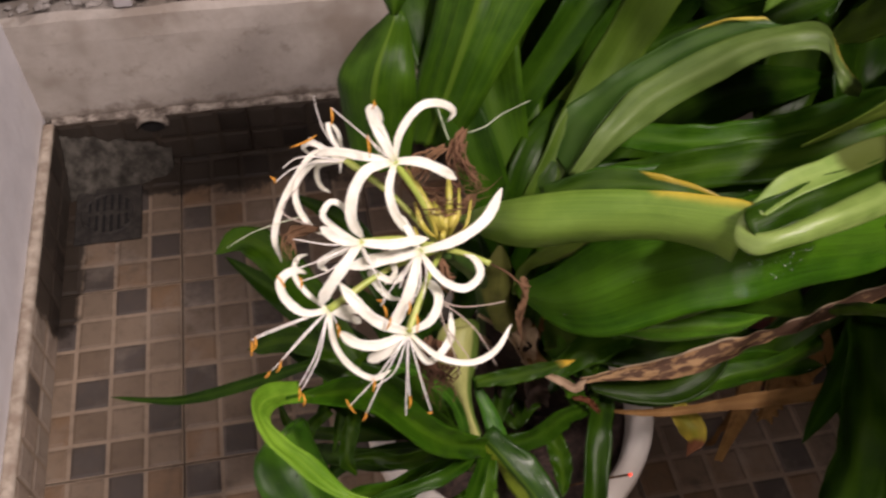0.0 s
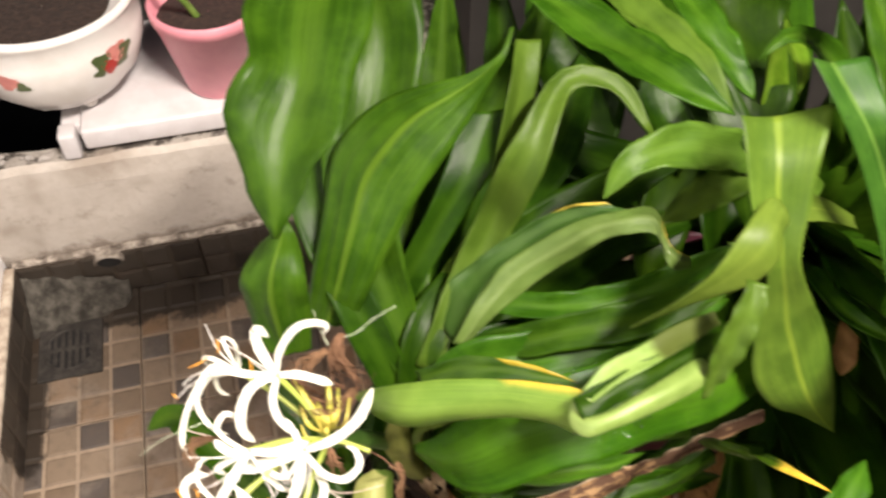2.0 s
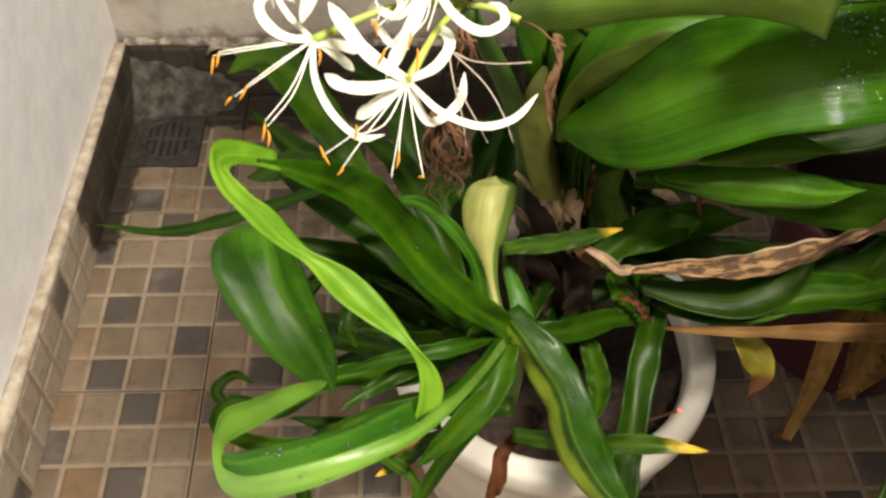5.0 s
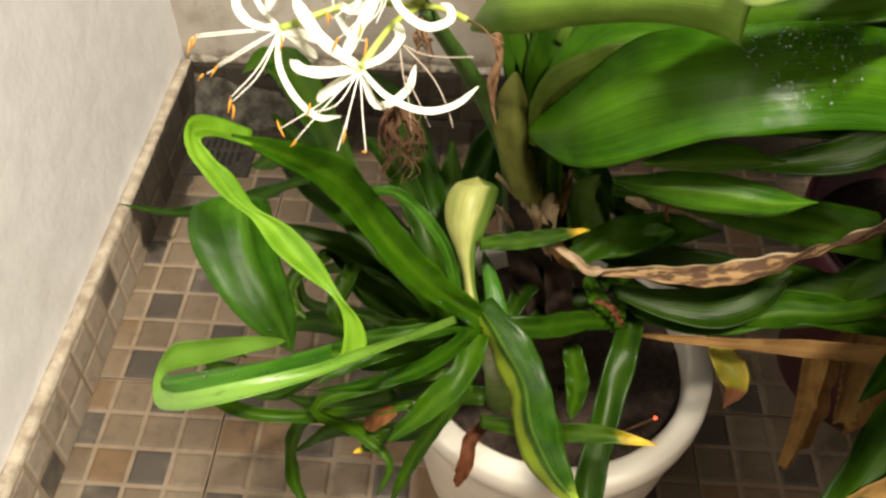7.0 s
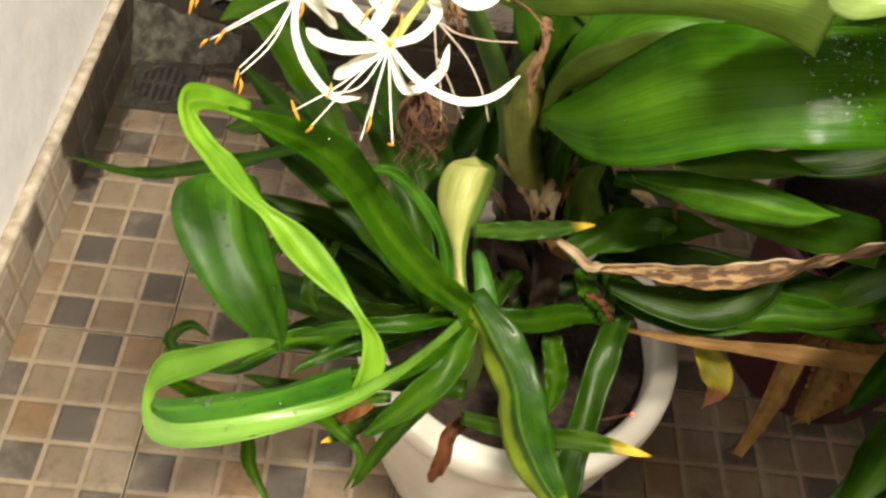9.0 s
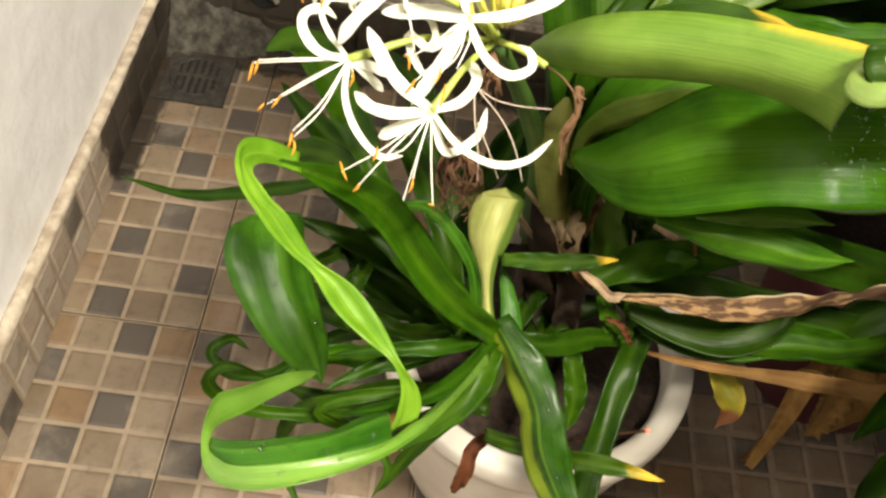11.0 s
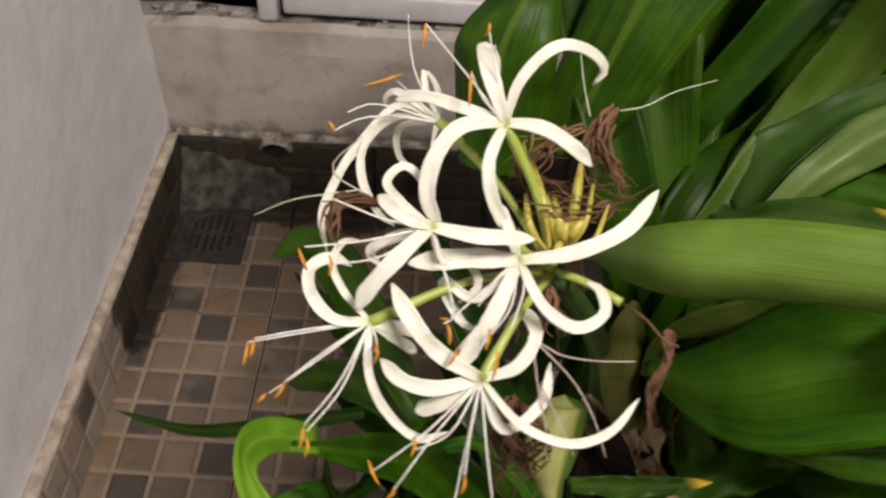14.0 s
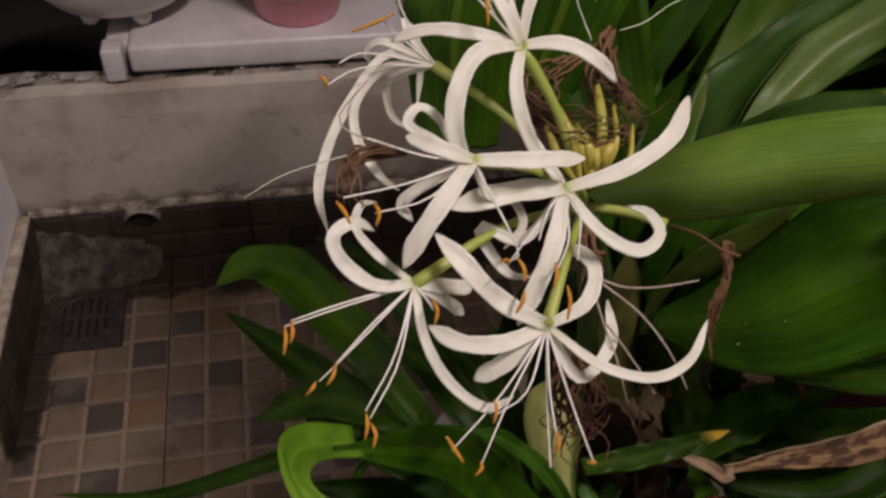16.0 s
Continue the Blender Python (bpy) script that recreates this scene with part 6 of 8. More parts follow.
leaf(neighbour, GREEN, 0.04, [(0.716, -0.342, 0.897), (0.709, -0.419, 0.857), (0.71, -0.474, 0.811), (0.712, -0.528, 0.739)], tip=0.4, cup=0.35)
leaf(neighbour, GREEN, 0.03, [(0.49, -0.719, 0.73), (0.508, -0.7, 0.762), (0.538, -0.675, 0.776), (0.573, -0.648, 0.78)], tip=0.4, cup=0.35)
leaf(neighbour, GREEN, 0.045, [(0.539, -0.738, 0.728), (0.573, -0.7, 0.752), (0.61, -0.662, 0.764), (0.635, -0.627, 0.759)], tip=0.4, cup=0.35)
leaf(neighbour, GREEN, 0.03, [(0.8, -0.27, 0.5), (0.685, -0.448, 0.683), (0.674, -0.511, 0.707), (0.705, -0.551, 0.707)], tip=0.4, cup=0.35)
leaf(neighbour, BRIGHT, 0.03, [(0.8, -0.27, 0.5), (0.734, -0.256, 0.775), (0.723, -0.31, 0.78), (0.703, -0.34, 0.777)], tip=0.4, cup=0.35)
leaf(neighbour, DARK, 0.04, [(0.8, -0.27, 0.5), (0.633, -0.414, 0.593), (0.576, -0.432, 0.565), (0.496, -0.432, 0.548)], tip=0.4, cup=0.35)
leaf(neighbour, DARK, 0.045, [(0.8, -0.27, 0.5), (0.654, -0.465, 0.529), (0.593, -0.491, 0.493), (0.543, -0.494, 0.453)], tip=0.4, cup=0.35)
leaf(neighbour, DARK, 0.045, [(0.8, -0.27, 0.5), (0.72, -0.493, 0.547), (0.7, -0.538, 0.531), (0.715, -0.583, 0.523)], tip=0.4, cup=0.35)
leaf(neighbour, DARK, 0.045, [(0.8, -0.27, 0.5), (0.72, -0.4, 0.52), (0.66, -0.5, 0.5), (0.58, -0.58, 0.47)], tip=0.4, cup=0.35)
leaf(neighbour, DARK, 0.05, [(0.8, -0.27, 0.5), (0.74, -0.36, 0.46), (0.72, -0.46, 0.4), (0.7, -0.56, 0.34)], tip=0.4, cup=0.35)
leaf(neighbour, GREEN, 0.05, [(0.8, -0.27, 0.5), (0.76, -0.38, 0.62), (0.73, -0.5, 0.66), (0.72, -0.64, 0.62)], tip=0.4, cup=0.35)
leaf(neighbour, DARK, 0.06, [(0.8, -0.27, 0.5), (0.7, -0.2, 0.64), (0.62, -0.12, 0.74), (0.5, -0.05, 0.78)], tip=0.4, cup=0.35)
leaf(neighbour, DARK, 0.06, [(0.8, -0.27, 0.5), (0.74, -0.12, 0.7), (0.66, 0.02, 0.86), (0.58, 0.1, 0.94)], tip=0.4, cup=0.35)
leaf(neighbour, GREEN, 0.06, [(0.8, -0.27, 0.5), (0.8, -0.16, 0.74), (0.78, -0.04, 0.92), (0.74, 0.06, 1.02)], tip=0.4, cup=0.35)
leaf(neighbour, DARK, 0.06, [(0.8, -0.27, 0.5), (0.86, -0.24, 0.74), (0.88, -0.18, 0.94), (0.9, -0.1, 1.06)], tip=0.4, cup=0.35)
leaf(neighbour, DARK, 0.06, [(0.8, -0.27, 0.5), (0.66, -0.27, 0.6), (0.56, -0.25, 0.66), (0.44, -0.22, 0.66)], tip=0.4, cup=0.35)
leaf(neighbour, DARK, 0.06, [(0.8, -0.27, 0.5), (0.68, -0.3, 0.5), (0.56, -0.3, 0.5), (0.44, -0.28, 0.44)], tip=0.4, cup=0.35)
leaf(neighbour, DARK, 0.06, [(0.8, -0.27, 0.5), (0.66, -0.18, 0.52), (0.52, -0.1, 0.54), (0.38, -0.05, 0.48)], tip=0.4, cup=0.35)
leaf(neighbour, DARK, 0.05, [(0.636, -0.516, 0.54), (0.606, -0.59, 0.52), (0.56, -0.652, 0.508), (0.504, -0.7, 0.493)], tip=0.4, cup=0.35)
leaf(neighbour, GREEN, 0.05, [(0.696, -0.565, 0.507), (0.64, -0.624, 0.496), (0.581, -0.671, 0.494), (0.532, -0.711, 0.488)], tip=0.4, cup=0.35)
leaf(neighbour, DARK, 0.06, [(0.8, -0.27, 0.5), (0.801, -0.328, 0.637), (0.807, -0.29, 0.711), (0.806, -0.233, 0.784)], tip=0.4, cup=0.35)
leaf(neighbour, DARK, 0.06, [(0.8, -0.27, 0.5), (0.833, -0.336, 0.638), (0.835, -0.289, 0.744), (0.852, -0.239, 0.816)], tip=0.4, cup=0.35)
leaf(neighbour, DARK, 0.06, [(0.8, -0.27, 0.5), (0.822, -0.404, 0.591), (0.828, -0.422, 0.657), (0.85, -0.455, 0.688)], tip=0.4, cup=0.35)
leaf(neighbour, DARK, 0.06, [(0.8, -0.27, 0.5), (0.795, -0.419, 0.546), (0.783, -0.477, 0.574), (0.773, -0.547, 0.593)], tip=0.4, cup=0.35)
leaf(neighbour, GREEN, 0.05, [(0.8, -0.27, 0.5), (0.761, -0.448, 0.541), (0.734, -0.505, 0.54), (0.708, -0.573, 0.53)], tip=0.4, cup=0.35)
leaf(neighbour, DARK, 0.05, [(0.8, -0.27, 0.5), (0.752, -0.396, 0.53), (0.72, -0.443, 0.509), (0.685, -0.505, 0.476)], tip=0.4, cup=0.35)
leaf(neighbour, PALE, 0.035, [(0.8, -0.27, 0.5), (0.777, -0.316, 0.655), (0.704, -0.374, 0.669), (0.654, -0.412, 0.679), (0.626, -0.415, 0.697)], tip=0.4, cup=0.35)
leaf(neighbour, GREEN, 0.035, [(0.8, -0.27, 0.5), (0.798, -0.332, 0.7), (0.738, -0.331, 0.793), (0.683, -0.33, 0.834), (0.654, -0.339, 0.82)], tip=0.4, cup=0.35)
# next six leaves, mostly out of view, are added to shade the floor
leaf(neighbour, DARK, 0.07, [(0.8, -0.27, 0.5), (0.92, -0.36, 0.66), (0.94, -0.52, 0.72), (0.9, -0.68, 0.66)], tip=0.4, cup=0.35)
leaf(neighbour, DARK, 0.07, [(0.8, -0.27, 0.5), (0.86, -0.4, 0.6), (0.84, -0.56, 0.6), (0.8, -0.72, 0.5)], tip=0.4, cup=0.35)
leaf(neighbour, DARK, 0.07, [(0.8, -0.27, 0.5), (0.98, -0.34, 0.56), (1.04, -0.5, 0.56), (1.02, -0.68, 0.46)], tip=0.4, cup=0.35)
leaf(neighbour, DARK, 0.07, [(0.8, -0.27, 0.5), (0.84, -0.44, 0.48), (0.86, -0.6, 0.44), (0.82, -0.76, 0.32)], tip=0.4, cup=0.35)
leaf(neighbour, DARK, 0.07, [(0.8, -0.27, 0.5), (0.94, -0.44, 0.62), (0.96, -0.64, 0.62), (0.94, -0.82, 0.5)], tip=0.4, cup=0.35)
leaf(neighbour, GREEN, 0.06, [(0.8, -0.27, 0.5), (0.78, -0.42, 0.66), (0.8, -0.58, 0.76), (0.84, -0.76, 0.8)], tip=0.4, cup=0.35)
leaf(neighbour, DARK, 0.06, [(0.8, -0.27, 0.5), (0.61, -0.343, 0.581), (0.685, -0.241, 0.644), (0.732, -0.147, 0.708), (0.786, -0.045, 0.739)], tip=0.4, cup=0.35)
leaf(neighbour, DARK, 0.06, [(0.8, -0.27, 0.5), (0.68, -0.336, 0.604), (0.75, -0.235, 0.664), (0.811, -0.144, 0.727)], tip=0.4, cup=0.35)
# leaves from here to the dry ones: added out of view as shade casters
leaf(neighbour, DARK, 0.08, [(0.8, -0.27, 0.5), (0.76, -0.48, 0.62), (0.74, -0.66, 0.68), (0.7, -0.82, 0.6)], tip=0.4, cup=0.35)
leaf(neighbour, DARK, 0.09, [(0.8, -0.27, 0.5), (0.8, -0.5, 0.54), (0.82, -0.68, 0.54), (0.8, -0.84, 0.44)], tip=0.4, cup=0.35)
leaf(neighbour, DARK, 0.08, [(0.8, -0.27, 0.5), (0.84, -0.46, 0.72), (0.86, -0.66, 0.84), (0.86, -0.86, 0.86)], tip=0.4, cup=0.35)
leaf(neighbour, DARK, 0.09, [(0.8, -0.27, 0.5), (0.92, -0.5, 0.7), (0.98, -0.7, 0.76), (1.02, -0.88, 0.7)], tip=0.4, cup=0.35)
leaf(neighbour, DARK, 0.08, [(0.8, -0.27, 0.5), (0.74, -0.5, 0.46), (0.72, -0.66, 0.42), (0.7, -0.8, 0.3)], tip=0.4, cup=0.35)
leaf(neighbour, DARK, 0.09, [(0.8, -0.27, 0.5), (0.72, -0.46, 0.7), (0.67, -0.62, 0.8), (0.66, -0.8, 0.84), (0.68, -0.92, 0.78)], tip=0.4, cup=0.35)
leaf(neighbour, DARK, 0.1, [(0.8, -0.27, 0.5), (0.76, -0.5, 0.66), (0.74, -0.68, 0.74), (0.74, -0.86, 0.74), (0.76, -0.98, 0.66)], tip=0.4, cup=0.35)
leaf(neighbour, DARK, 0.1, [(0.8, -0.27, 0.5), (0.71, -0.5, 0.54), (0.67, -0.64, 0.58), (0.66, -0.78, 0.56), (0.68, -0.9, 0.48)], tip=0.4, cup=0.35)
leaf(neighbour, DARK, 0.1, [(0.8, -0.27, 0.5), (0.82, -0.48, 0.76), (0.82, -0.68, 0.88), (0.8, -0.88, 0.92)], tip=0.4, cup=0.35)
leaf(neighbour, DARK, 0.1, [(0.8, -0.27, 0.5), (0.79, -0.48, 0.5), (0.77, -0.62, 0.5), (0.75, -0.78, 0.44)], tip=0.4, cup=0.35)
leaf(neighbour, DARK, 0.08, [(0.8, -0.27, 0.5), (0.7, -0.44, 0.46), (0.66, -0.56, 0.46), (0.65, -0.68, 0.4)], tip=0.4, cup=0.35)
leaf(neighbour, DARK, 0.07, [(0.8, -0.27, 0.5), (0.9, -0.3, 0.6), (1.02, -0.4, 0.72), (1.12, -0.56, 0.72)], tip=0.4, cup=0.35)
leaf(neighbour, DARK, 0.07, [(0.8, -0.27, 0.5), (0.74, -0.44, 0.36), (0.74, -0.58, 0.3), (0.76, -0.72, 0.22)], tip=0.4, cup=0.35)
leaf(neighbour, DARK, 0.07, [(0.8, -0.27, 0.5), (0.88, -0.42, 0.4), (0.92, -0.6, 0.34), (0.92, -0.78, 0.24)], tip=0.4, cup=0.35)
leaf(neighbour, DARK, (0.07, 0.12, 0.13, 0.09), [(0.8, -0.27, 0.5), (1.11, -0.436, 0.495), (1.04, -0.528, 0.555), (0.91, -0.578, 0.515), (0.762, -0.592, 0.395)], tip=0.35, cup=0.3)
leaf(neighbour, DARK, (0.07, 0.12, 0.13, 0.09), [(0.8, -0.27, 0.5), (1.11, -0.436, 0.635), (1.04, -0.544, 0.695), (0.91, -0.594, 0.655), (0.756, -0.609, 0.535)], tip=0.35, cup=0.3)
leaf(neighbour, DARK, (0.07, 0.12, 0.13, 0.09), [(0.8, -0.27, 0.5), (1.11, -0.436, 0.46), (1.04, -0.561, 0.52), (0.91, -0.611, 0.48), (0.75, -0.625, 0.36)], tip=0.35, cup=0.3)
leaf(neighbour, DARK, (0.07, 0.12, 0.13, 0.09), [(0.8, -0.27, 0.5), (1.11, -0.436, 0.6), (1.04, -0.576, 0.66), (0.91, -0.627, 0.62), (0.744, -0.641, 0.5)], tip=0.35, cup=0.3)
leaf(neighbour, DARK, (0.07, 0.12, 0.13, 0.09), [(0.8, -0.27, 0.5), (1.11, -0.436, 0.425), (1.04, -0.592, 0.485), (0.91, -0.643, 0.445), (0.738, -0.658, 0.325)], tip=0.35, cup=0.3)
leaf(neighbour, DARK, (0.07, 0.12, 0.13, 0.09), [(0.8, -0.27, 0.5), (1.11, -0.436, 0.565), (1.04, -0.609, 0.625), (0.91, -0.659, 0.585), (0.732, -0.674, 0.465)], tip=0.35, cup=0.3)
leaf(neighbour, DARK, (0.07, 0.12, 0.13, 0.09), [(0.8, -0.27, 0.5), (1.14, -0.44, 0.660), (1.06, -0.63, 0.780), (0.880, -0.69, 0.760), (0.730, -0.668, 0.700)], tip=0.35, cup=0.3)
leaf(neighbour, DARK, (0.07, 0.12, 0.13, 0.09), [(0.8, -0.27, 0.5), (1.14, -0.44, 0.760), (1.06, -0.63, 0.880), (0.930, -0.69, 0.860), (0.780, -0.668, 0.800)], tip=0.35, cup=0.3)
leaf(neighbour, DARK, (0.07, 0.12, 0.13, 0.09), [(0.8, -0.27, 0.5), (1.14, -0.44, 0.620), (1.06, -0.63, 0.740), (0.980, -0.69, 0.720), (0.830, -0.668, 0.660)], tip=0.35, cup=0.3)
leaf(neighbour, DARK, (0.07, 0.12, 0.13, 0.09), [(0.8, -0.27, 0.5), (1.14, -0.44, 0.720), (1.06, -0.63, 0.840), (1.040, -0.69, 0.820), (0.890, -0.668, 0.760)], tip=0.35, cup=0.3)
leaf(neighbour, STRAW, 0.022, [(0.577, -0.661, 0.53), (0.553, -0.67, 0.503), (0.532, -0.676, 0.48), (0.519, -0.678, 0.447)], tip=0.1, end=0.7, cup=0.5, label='dead straw-coloured leaf', name='dry_leaf')
leaf(neighbour, STRAW, 0.016, [(0.548, -0.654, 0.476), (0.54, -0.664, 0.465), (0.525, -0.672, 0.44)], tip=0.1, end=0.7, base=0.95, cup=0.5, label='dead straw-coloured leaf', name='dry_leaf')
leaf(neighbour, STRAW, 0.026, [(0.747, -0.456, 0.61), (0.736, -0.477, 0.591), (0.731, -0.493, 0.576)], tip=0.3, cup=0.6, label='dead orange-brown leaf', name='dry_leaf')
leaf(neighbour, PAPER, 0.03, [(0.712, -0.507, 0.533), (0.727, -0.531, 0.516), (0.733, -0.531, 0.544)], tip=0.3, cup=0.6, label='dry pinkish papery sheath', name='dry_leaf')

# ---- the umbel of spidery white flowers ----
part("scape", tube(bmesh.new(), [(0.338, -0.462, 0.50), (0.330, -0.470, 0.58), (0.308, -0.500, 0.66), (0.277, -0.539, 0.743)], (0.009, 0.0095, 0.009, 0.0065), 16, 12, flat=0.6), SCAPE_DARK, crinum, "flattened green flower stalk")
# floret
floret = part("floret", tube(bmesh.new(), [(0.277, -0.539, 0.743), (0.266, -0.529, 0.775), (0.254, -0.519, 0.795)], (0.0017, 0.0015, 0.0021), 14, 8), PEDICEL, crinum, "white spidery flower on a yellow-green tube")
leaf(floret, TEPAL, 0.0065, [(0.254, -0.519, 0.795), (0.249, -0.513, 0.806), (0.246, -0.503, 0.81), (0.247, -0.491, 0.805), (0.252, -0.49, 0.795)], name="tepal", cup=0.4, tip=0.22, base=0.6, end=0.12, thick=0.0007, n=22, m=6)
leaf(floret, TEPAL, 0.0045, [(0.254, -0.519, 0.795), (0.258, -0.512, 0.808), (0.27, -0.504, 0.817), (0.283, -0.499, 0.811), (0.288, -0.498, 0.804), (0.285, -0.498, 0.798)], name="tepal", cup=0.4, tip=0.22, base=0.6, end=0.12, thick=0.0007, n=22, m=6)
leaf(floret, TEPAL, 0.0055, [(0.254, -0.519, 0.795), (0.266, -0.523, 0.797), (0.276, -0.526, 0.793), (0.285, -0.526, 0.784)], name="tepal", cup=0.4, tip=0.22, base=0.6, end=0.12, thick=0.0007, n=22, m=6)
leaf(floret, TEPAL, 0.0049, [(0.254, -0.519, 0.795), (0.249, -0.534, 0.789), (0.252, -0.541, 0.777), (0.26, -0.542, 0.762)], name="tepal", cup=0.4, tip=0.22, base=0.6, end=0.12, thick=0.0007, n=22, m=6)
leaf(floret, TEPAL, 0.0062, [(0.254, -0.519, 0.795), (0.239, -0.525, 0.797), (0.231, -0.534, 0.791), (0.229, -0.541, 0.779), (0.234, -0.543, 0.766)], name="tepal", cup=0.4, tip=0.22, base=0.6, end=0.12, thick=0.0007, n=22, m=6)
leaf(floret, TEPAL, 0.0049, [(0.254, -0.519, 0.795), (0.238, -0.517, 0.799), (0.225, -0.51, 0.797), (0.215, -0.505, 0.791)], name="tepal", cup=0.4, tip=0.22, base=0.6, end=0.12, thick=0.0007, n=22, m=6)
part("filament", tube(bmesh.new(), [(0.254, -0.519, 0.795), (0.239, -0.512, 0.81), (0.225, -0.506, 0.824)], (0.00045, 0.00028), 8, 5), FILAMENT, floret)
part("anther", tube(bmesh.new(), [(0.225, -0.506, 0.824), (0.225, -0.511, 0.821), (0.224, -0.512, 0.818)], (0.0003, 0.00062, 0.00056, 0.0003), 8, 6), ANTHER, floret)
part("filament", tube(bmesh.new(), [(0.254, -0.519, 0.795), (0.249, -0.511, 0.811), (0.246, -0.507, 0.824)], (0.00045, 0.00028), 8, 5), FILAMENT, floret)
part("anther", tube(bmesh.new(), [(0.246, -0.505, 0.825), (0.246, -0.508, 0.825), (0.245, -0.508, 0.822)], (0.0003, 0.00062, 0.00056, 0.0003), 8, 6), ANTHER, floret)
part("filament", tube(bmesh.new(), [(0.254, -0.519, 0.795), (0.245, -0.518, 0.805), (0.241, -0.517, 0.814)], (0.00045, 0.00028), 8, 5), FILAMENT, floret)
part("anther", tube(bmesh.new(), [(0.241, -0.517, 0.814), (0.241, -0.522, 0.811), (0.241, -0.525, 0.806)], (0.0003, 0.00062, 0.00056, 0.0003), 8, 6), ANTHER, floret)
# floret
floret = part("floret", tube(bmesh.new(), [(0.277, -0.539, 0.743), (0.254, -0.548, 0.768), (0.231, -0.557, 0.781)], (0.0017, 0.0015, 0.0021), 14, 8), PEDICEL, crinum, "white spidery flower on a yellow-green tube")
leaf(floret, TEPAL, 0.0052, [(0.231, -0.557, 0.781), (0.222, -0.558, 0.786), (0.213, -0.547, 0.784)], name="tepal", cup=0.4, tip=0.22, base=0.6, end=0.12, thick=0.0007, n=22, m=6)
leaf(floret, TEPAL, 0.0034, [(0.231, -0.557, 0.781), (0.221, -0.549, 0.783), (0.215, -0.538, 0.782), (0.22, -0.53, 0.782), (0.226, -0.531, 0.778), (0.228, -0.538, 0.774)], name="tepal", cup=0.4, tip=0.22, base=0.6, end=0.12, thick=0.0007, n=22, m=6)
leaf(floret, TEPAL, 0.0055, [(0.231, -0.557, 0.781), (0.246, -0.562, 0.783), (0.259, -0.559, 0.78), (0.265, -0.558, 0.779)], name="tepal", cup=0.4, tip=0.22, base=0.6, end=0.12, thick=0.0007, n=22, m=6)
leaf(floret, TEPAL, 0.0061, [(0.231, -0.557, 0.781), (0.221, -0.569, 0.778), (0.213, -0.574, 0.769), (0.208, -0.576, 0.759)], name="tepal", cup=0.4, tip=0.22, base=0.6, end=0.12, thick=0.0007, n=22, m=6)
leaf(floret, TEPAL, 0.004, [(0.231, -0.557, 0.781), (0.218, -0.556, 0.773), (0.211, -0.555, 0.765), (0.214, -0.555, 0.758)], name="tepal", cup=0.4, tip=0.22, base=0.6, end=0.12, thick=0.0007, n=22, m=6)
leaf(floret, TEPAL, 0.0031, [(0.231, -0.557, 0.781), (0.235, -0.562, 0.772), (0.245, -0.558, 0.764), (0.248, -0.559, 0.755), (0.242, -0.562, 0.749)], name="tepal", cup=0.4, tip=0.22, base=0.6, end=0.12, thick=0.0007, n=22, m=6)
part("filament", tube(bmesh.new(), [(0.231, -0.557, 0.781), (0.21, -0.565, 0.781), (0.192, -0.571, 0.783)], (0.00045, 0.00028), 8, 5), FILAMENT, floret)
part("anther", tube(bmesh.new(), [(0.19, -0.571, 0.782), (0.192, -0.575, 0.781), (0.193, -0.576, 0.778)], (0.0003, 0.00062, 0.00056, 0.0003), 8, 6), ANTHER, floret)
part("filament", tube(bmesh.new(), [(0.231, -0.557, 0.781), (0.215, -0.569, 0.778), (0.2, -0.575, 0.78)], (0.00045, 0.00028), 8, 5), FILAMENT, floret)
part("anther", tube(bmesh.new(), [(0.2, -0.573, 0.782), (0.201, -0.576, 0.781), (0.2, -0.577, 0.777)], (0.0003, 0.00062, 0.00056, 0.0003), 8, 6), ANTHER, floret)
part("filament", tube(bmesh.new(), [(0.231, -0.557, 0.781), (0.217, -0.56, 0.786), (0.2, -0.56, 0.794)], (0.00045, 0.00028), 8, 5), FILAMENT, floret)
part("filament", tube(bmesh.new(), [(0.231, -0.557, 0.781), (0.24, -0.581, 0.766), (0.237, -0.587, 0.769)], (0.00045, 0.00028), 8, 5), FILAMENT, floret)
part("anther", tube(bmesh.new(), [(0.238, -0.587, 0.769), (0.239, -0.59, 0.768), (0.239, -0.592, 0.765)], (0.0003, 0.00062, 0.00056, 0.0003), 8, 6), ANTHER, floret)
# floret
floret = part("floret", tube(bmesh.new(), [(0.277, -0.539, 0.743), (0.269, -0.548, 0.76), (0.261, -0.556, 0.766)], (0.0017, 0.0015, 0.0021), 14, 8), PEDICEL, crinum, "white spidery flower on a yellow-green tube")
leaf(floret, TEPAL, 0.0058, [(0.261, -0.556, 0.766), (0.28, -0.556, 0.772), (0.296, -0.549, 0.777), (0.308, -0.533, 0.781)], name="tepal", cup=0.4, tip=0.22, base=0.6, end=0.12, thick=0.0007, n=22, m=6)
leaf(floret, TEPAL, 0.0045, [(0.261, -0.556, 0.766), (0.271, -0.57, 0.758), (0.282, -0.573, 0.753), (0.292, -0.565, 0.752), (0.291, -0.556, 0.753), (0.286, -0.551, 0.752)], name="tepal", cup=0.4, tip=0.22, base=0.6, end=0.12, thick=0.0007, n=22, m=6)
leaf(floret, TEPAL, 0.0074, [(0.261, -0.556, 0.766), (0.245, -0.56, 0.77), (0.224, -0.561, 0.767)], name="tepal", cup=0.4, tip=0.22, base=0.6, end=0.12, thick=0.0007, n=22, m=6)
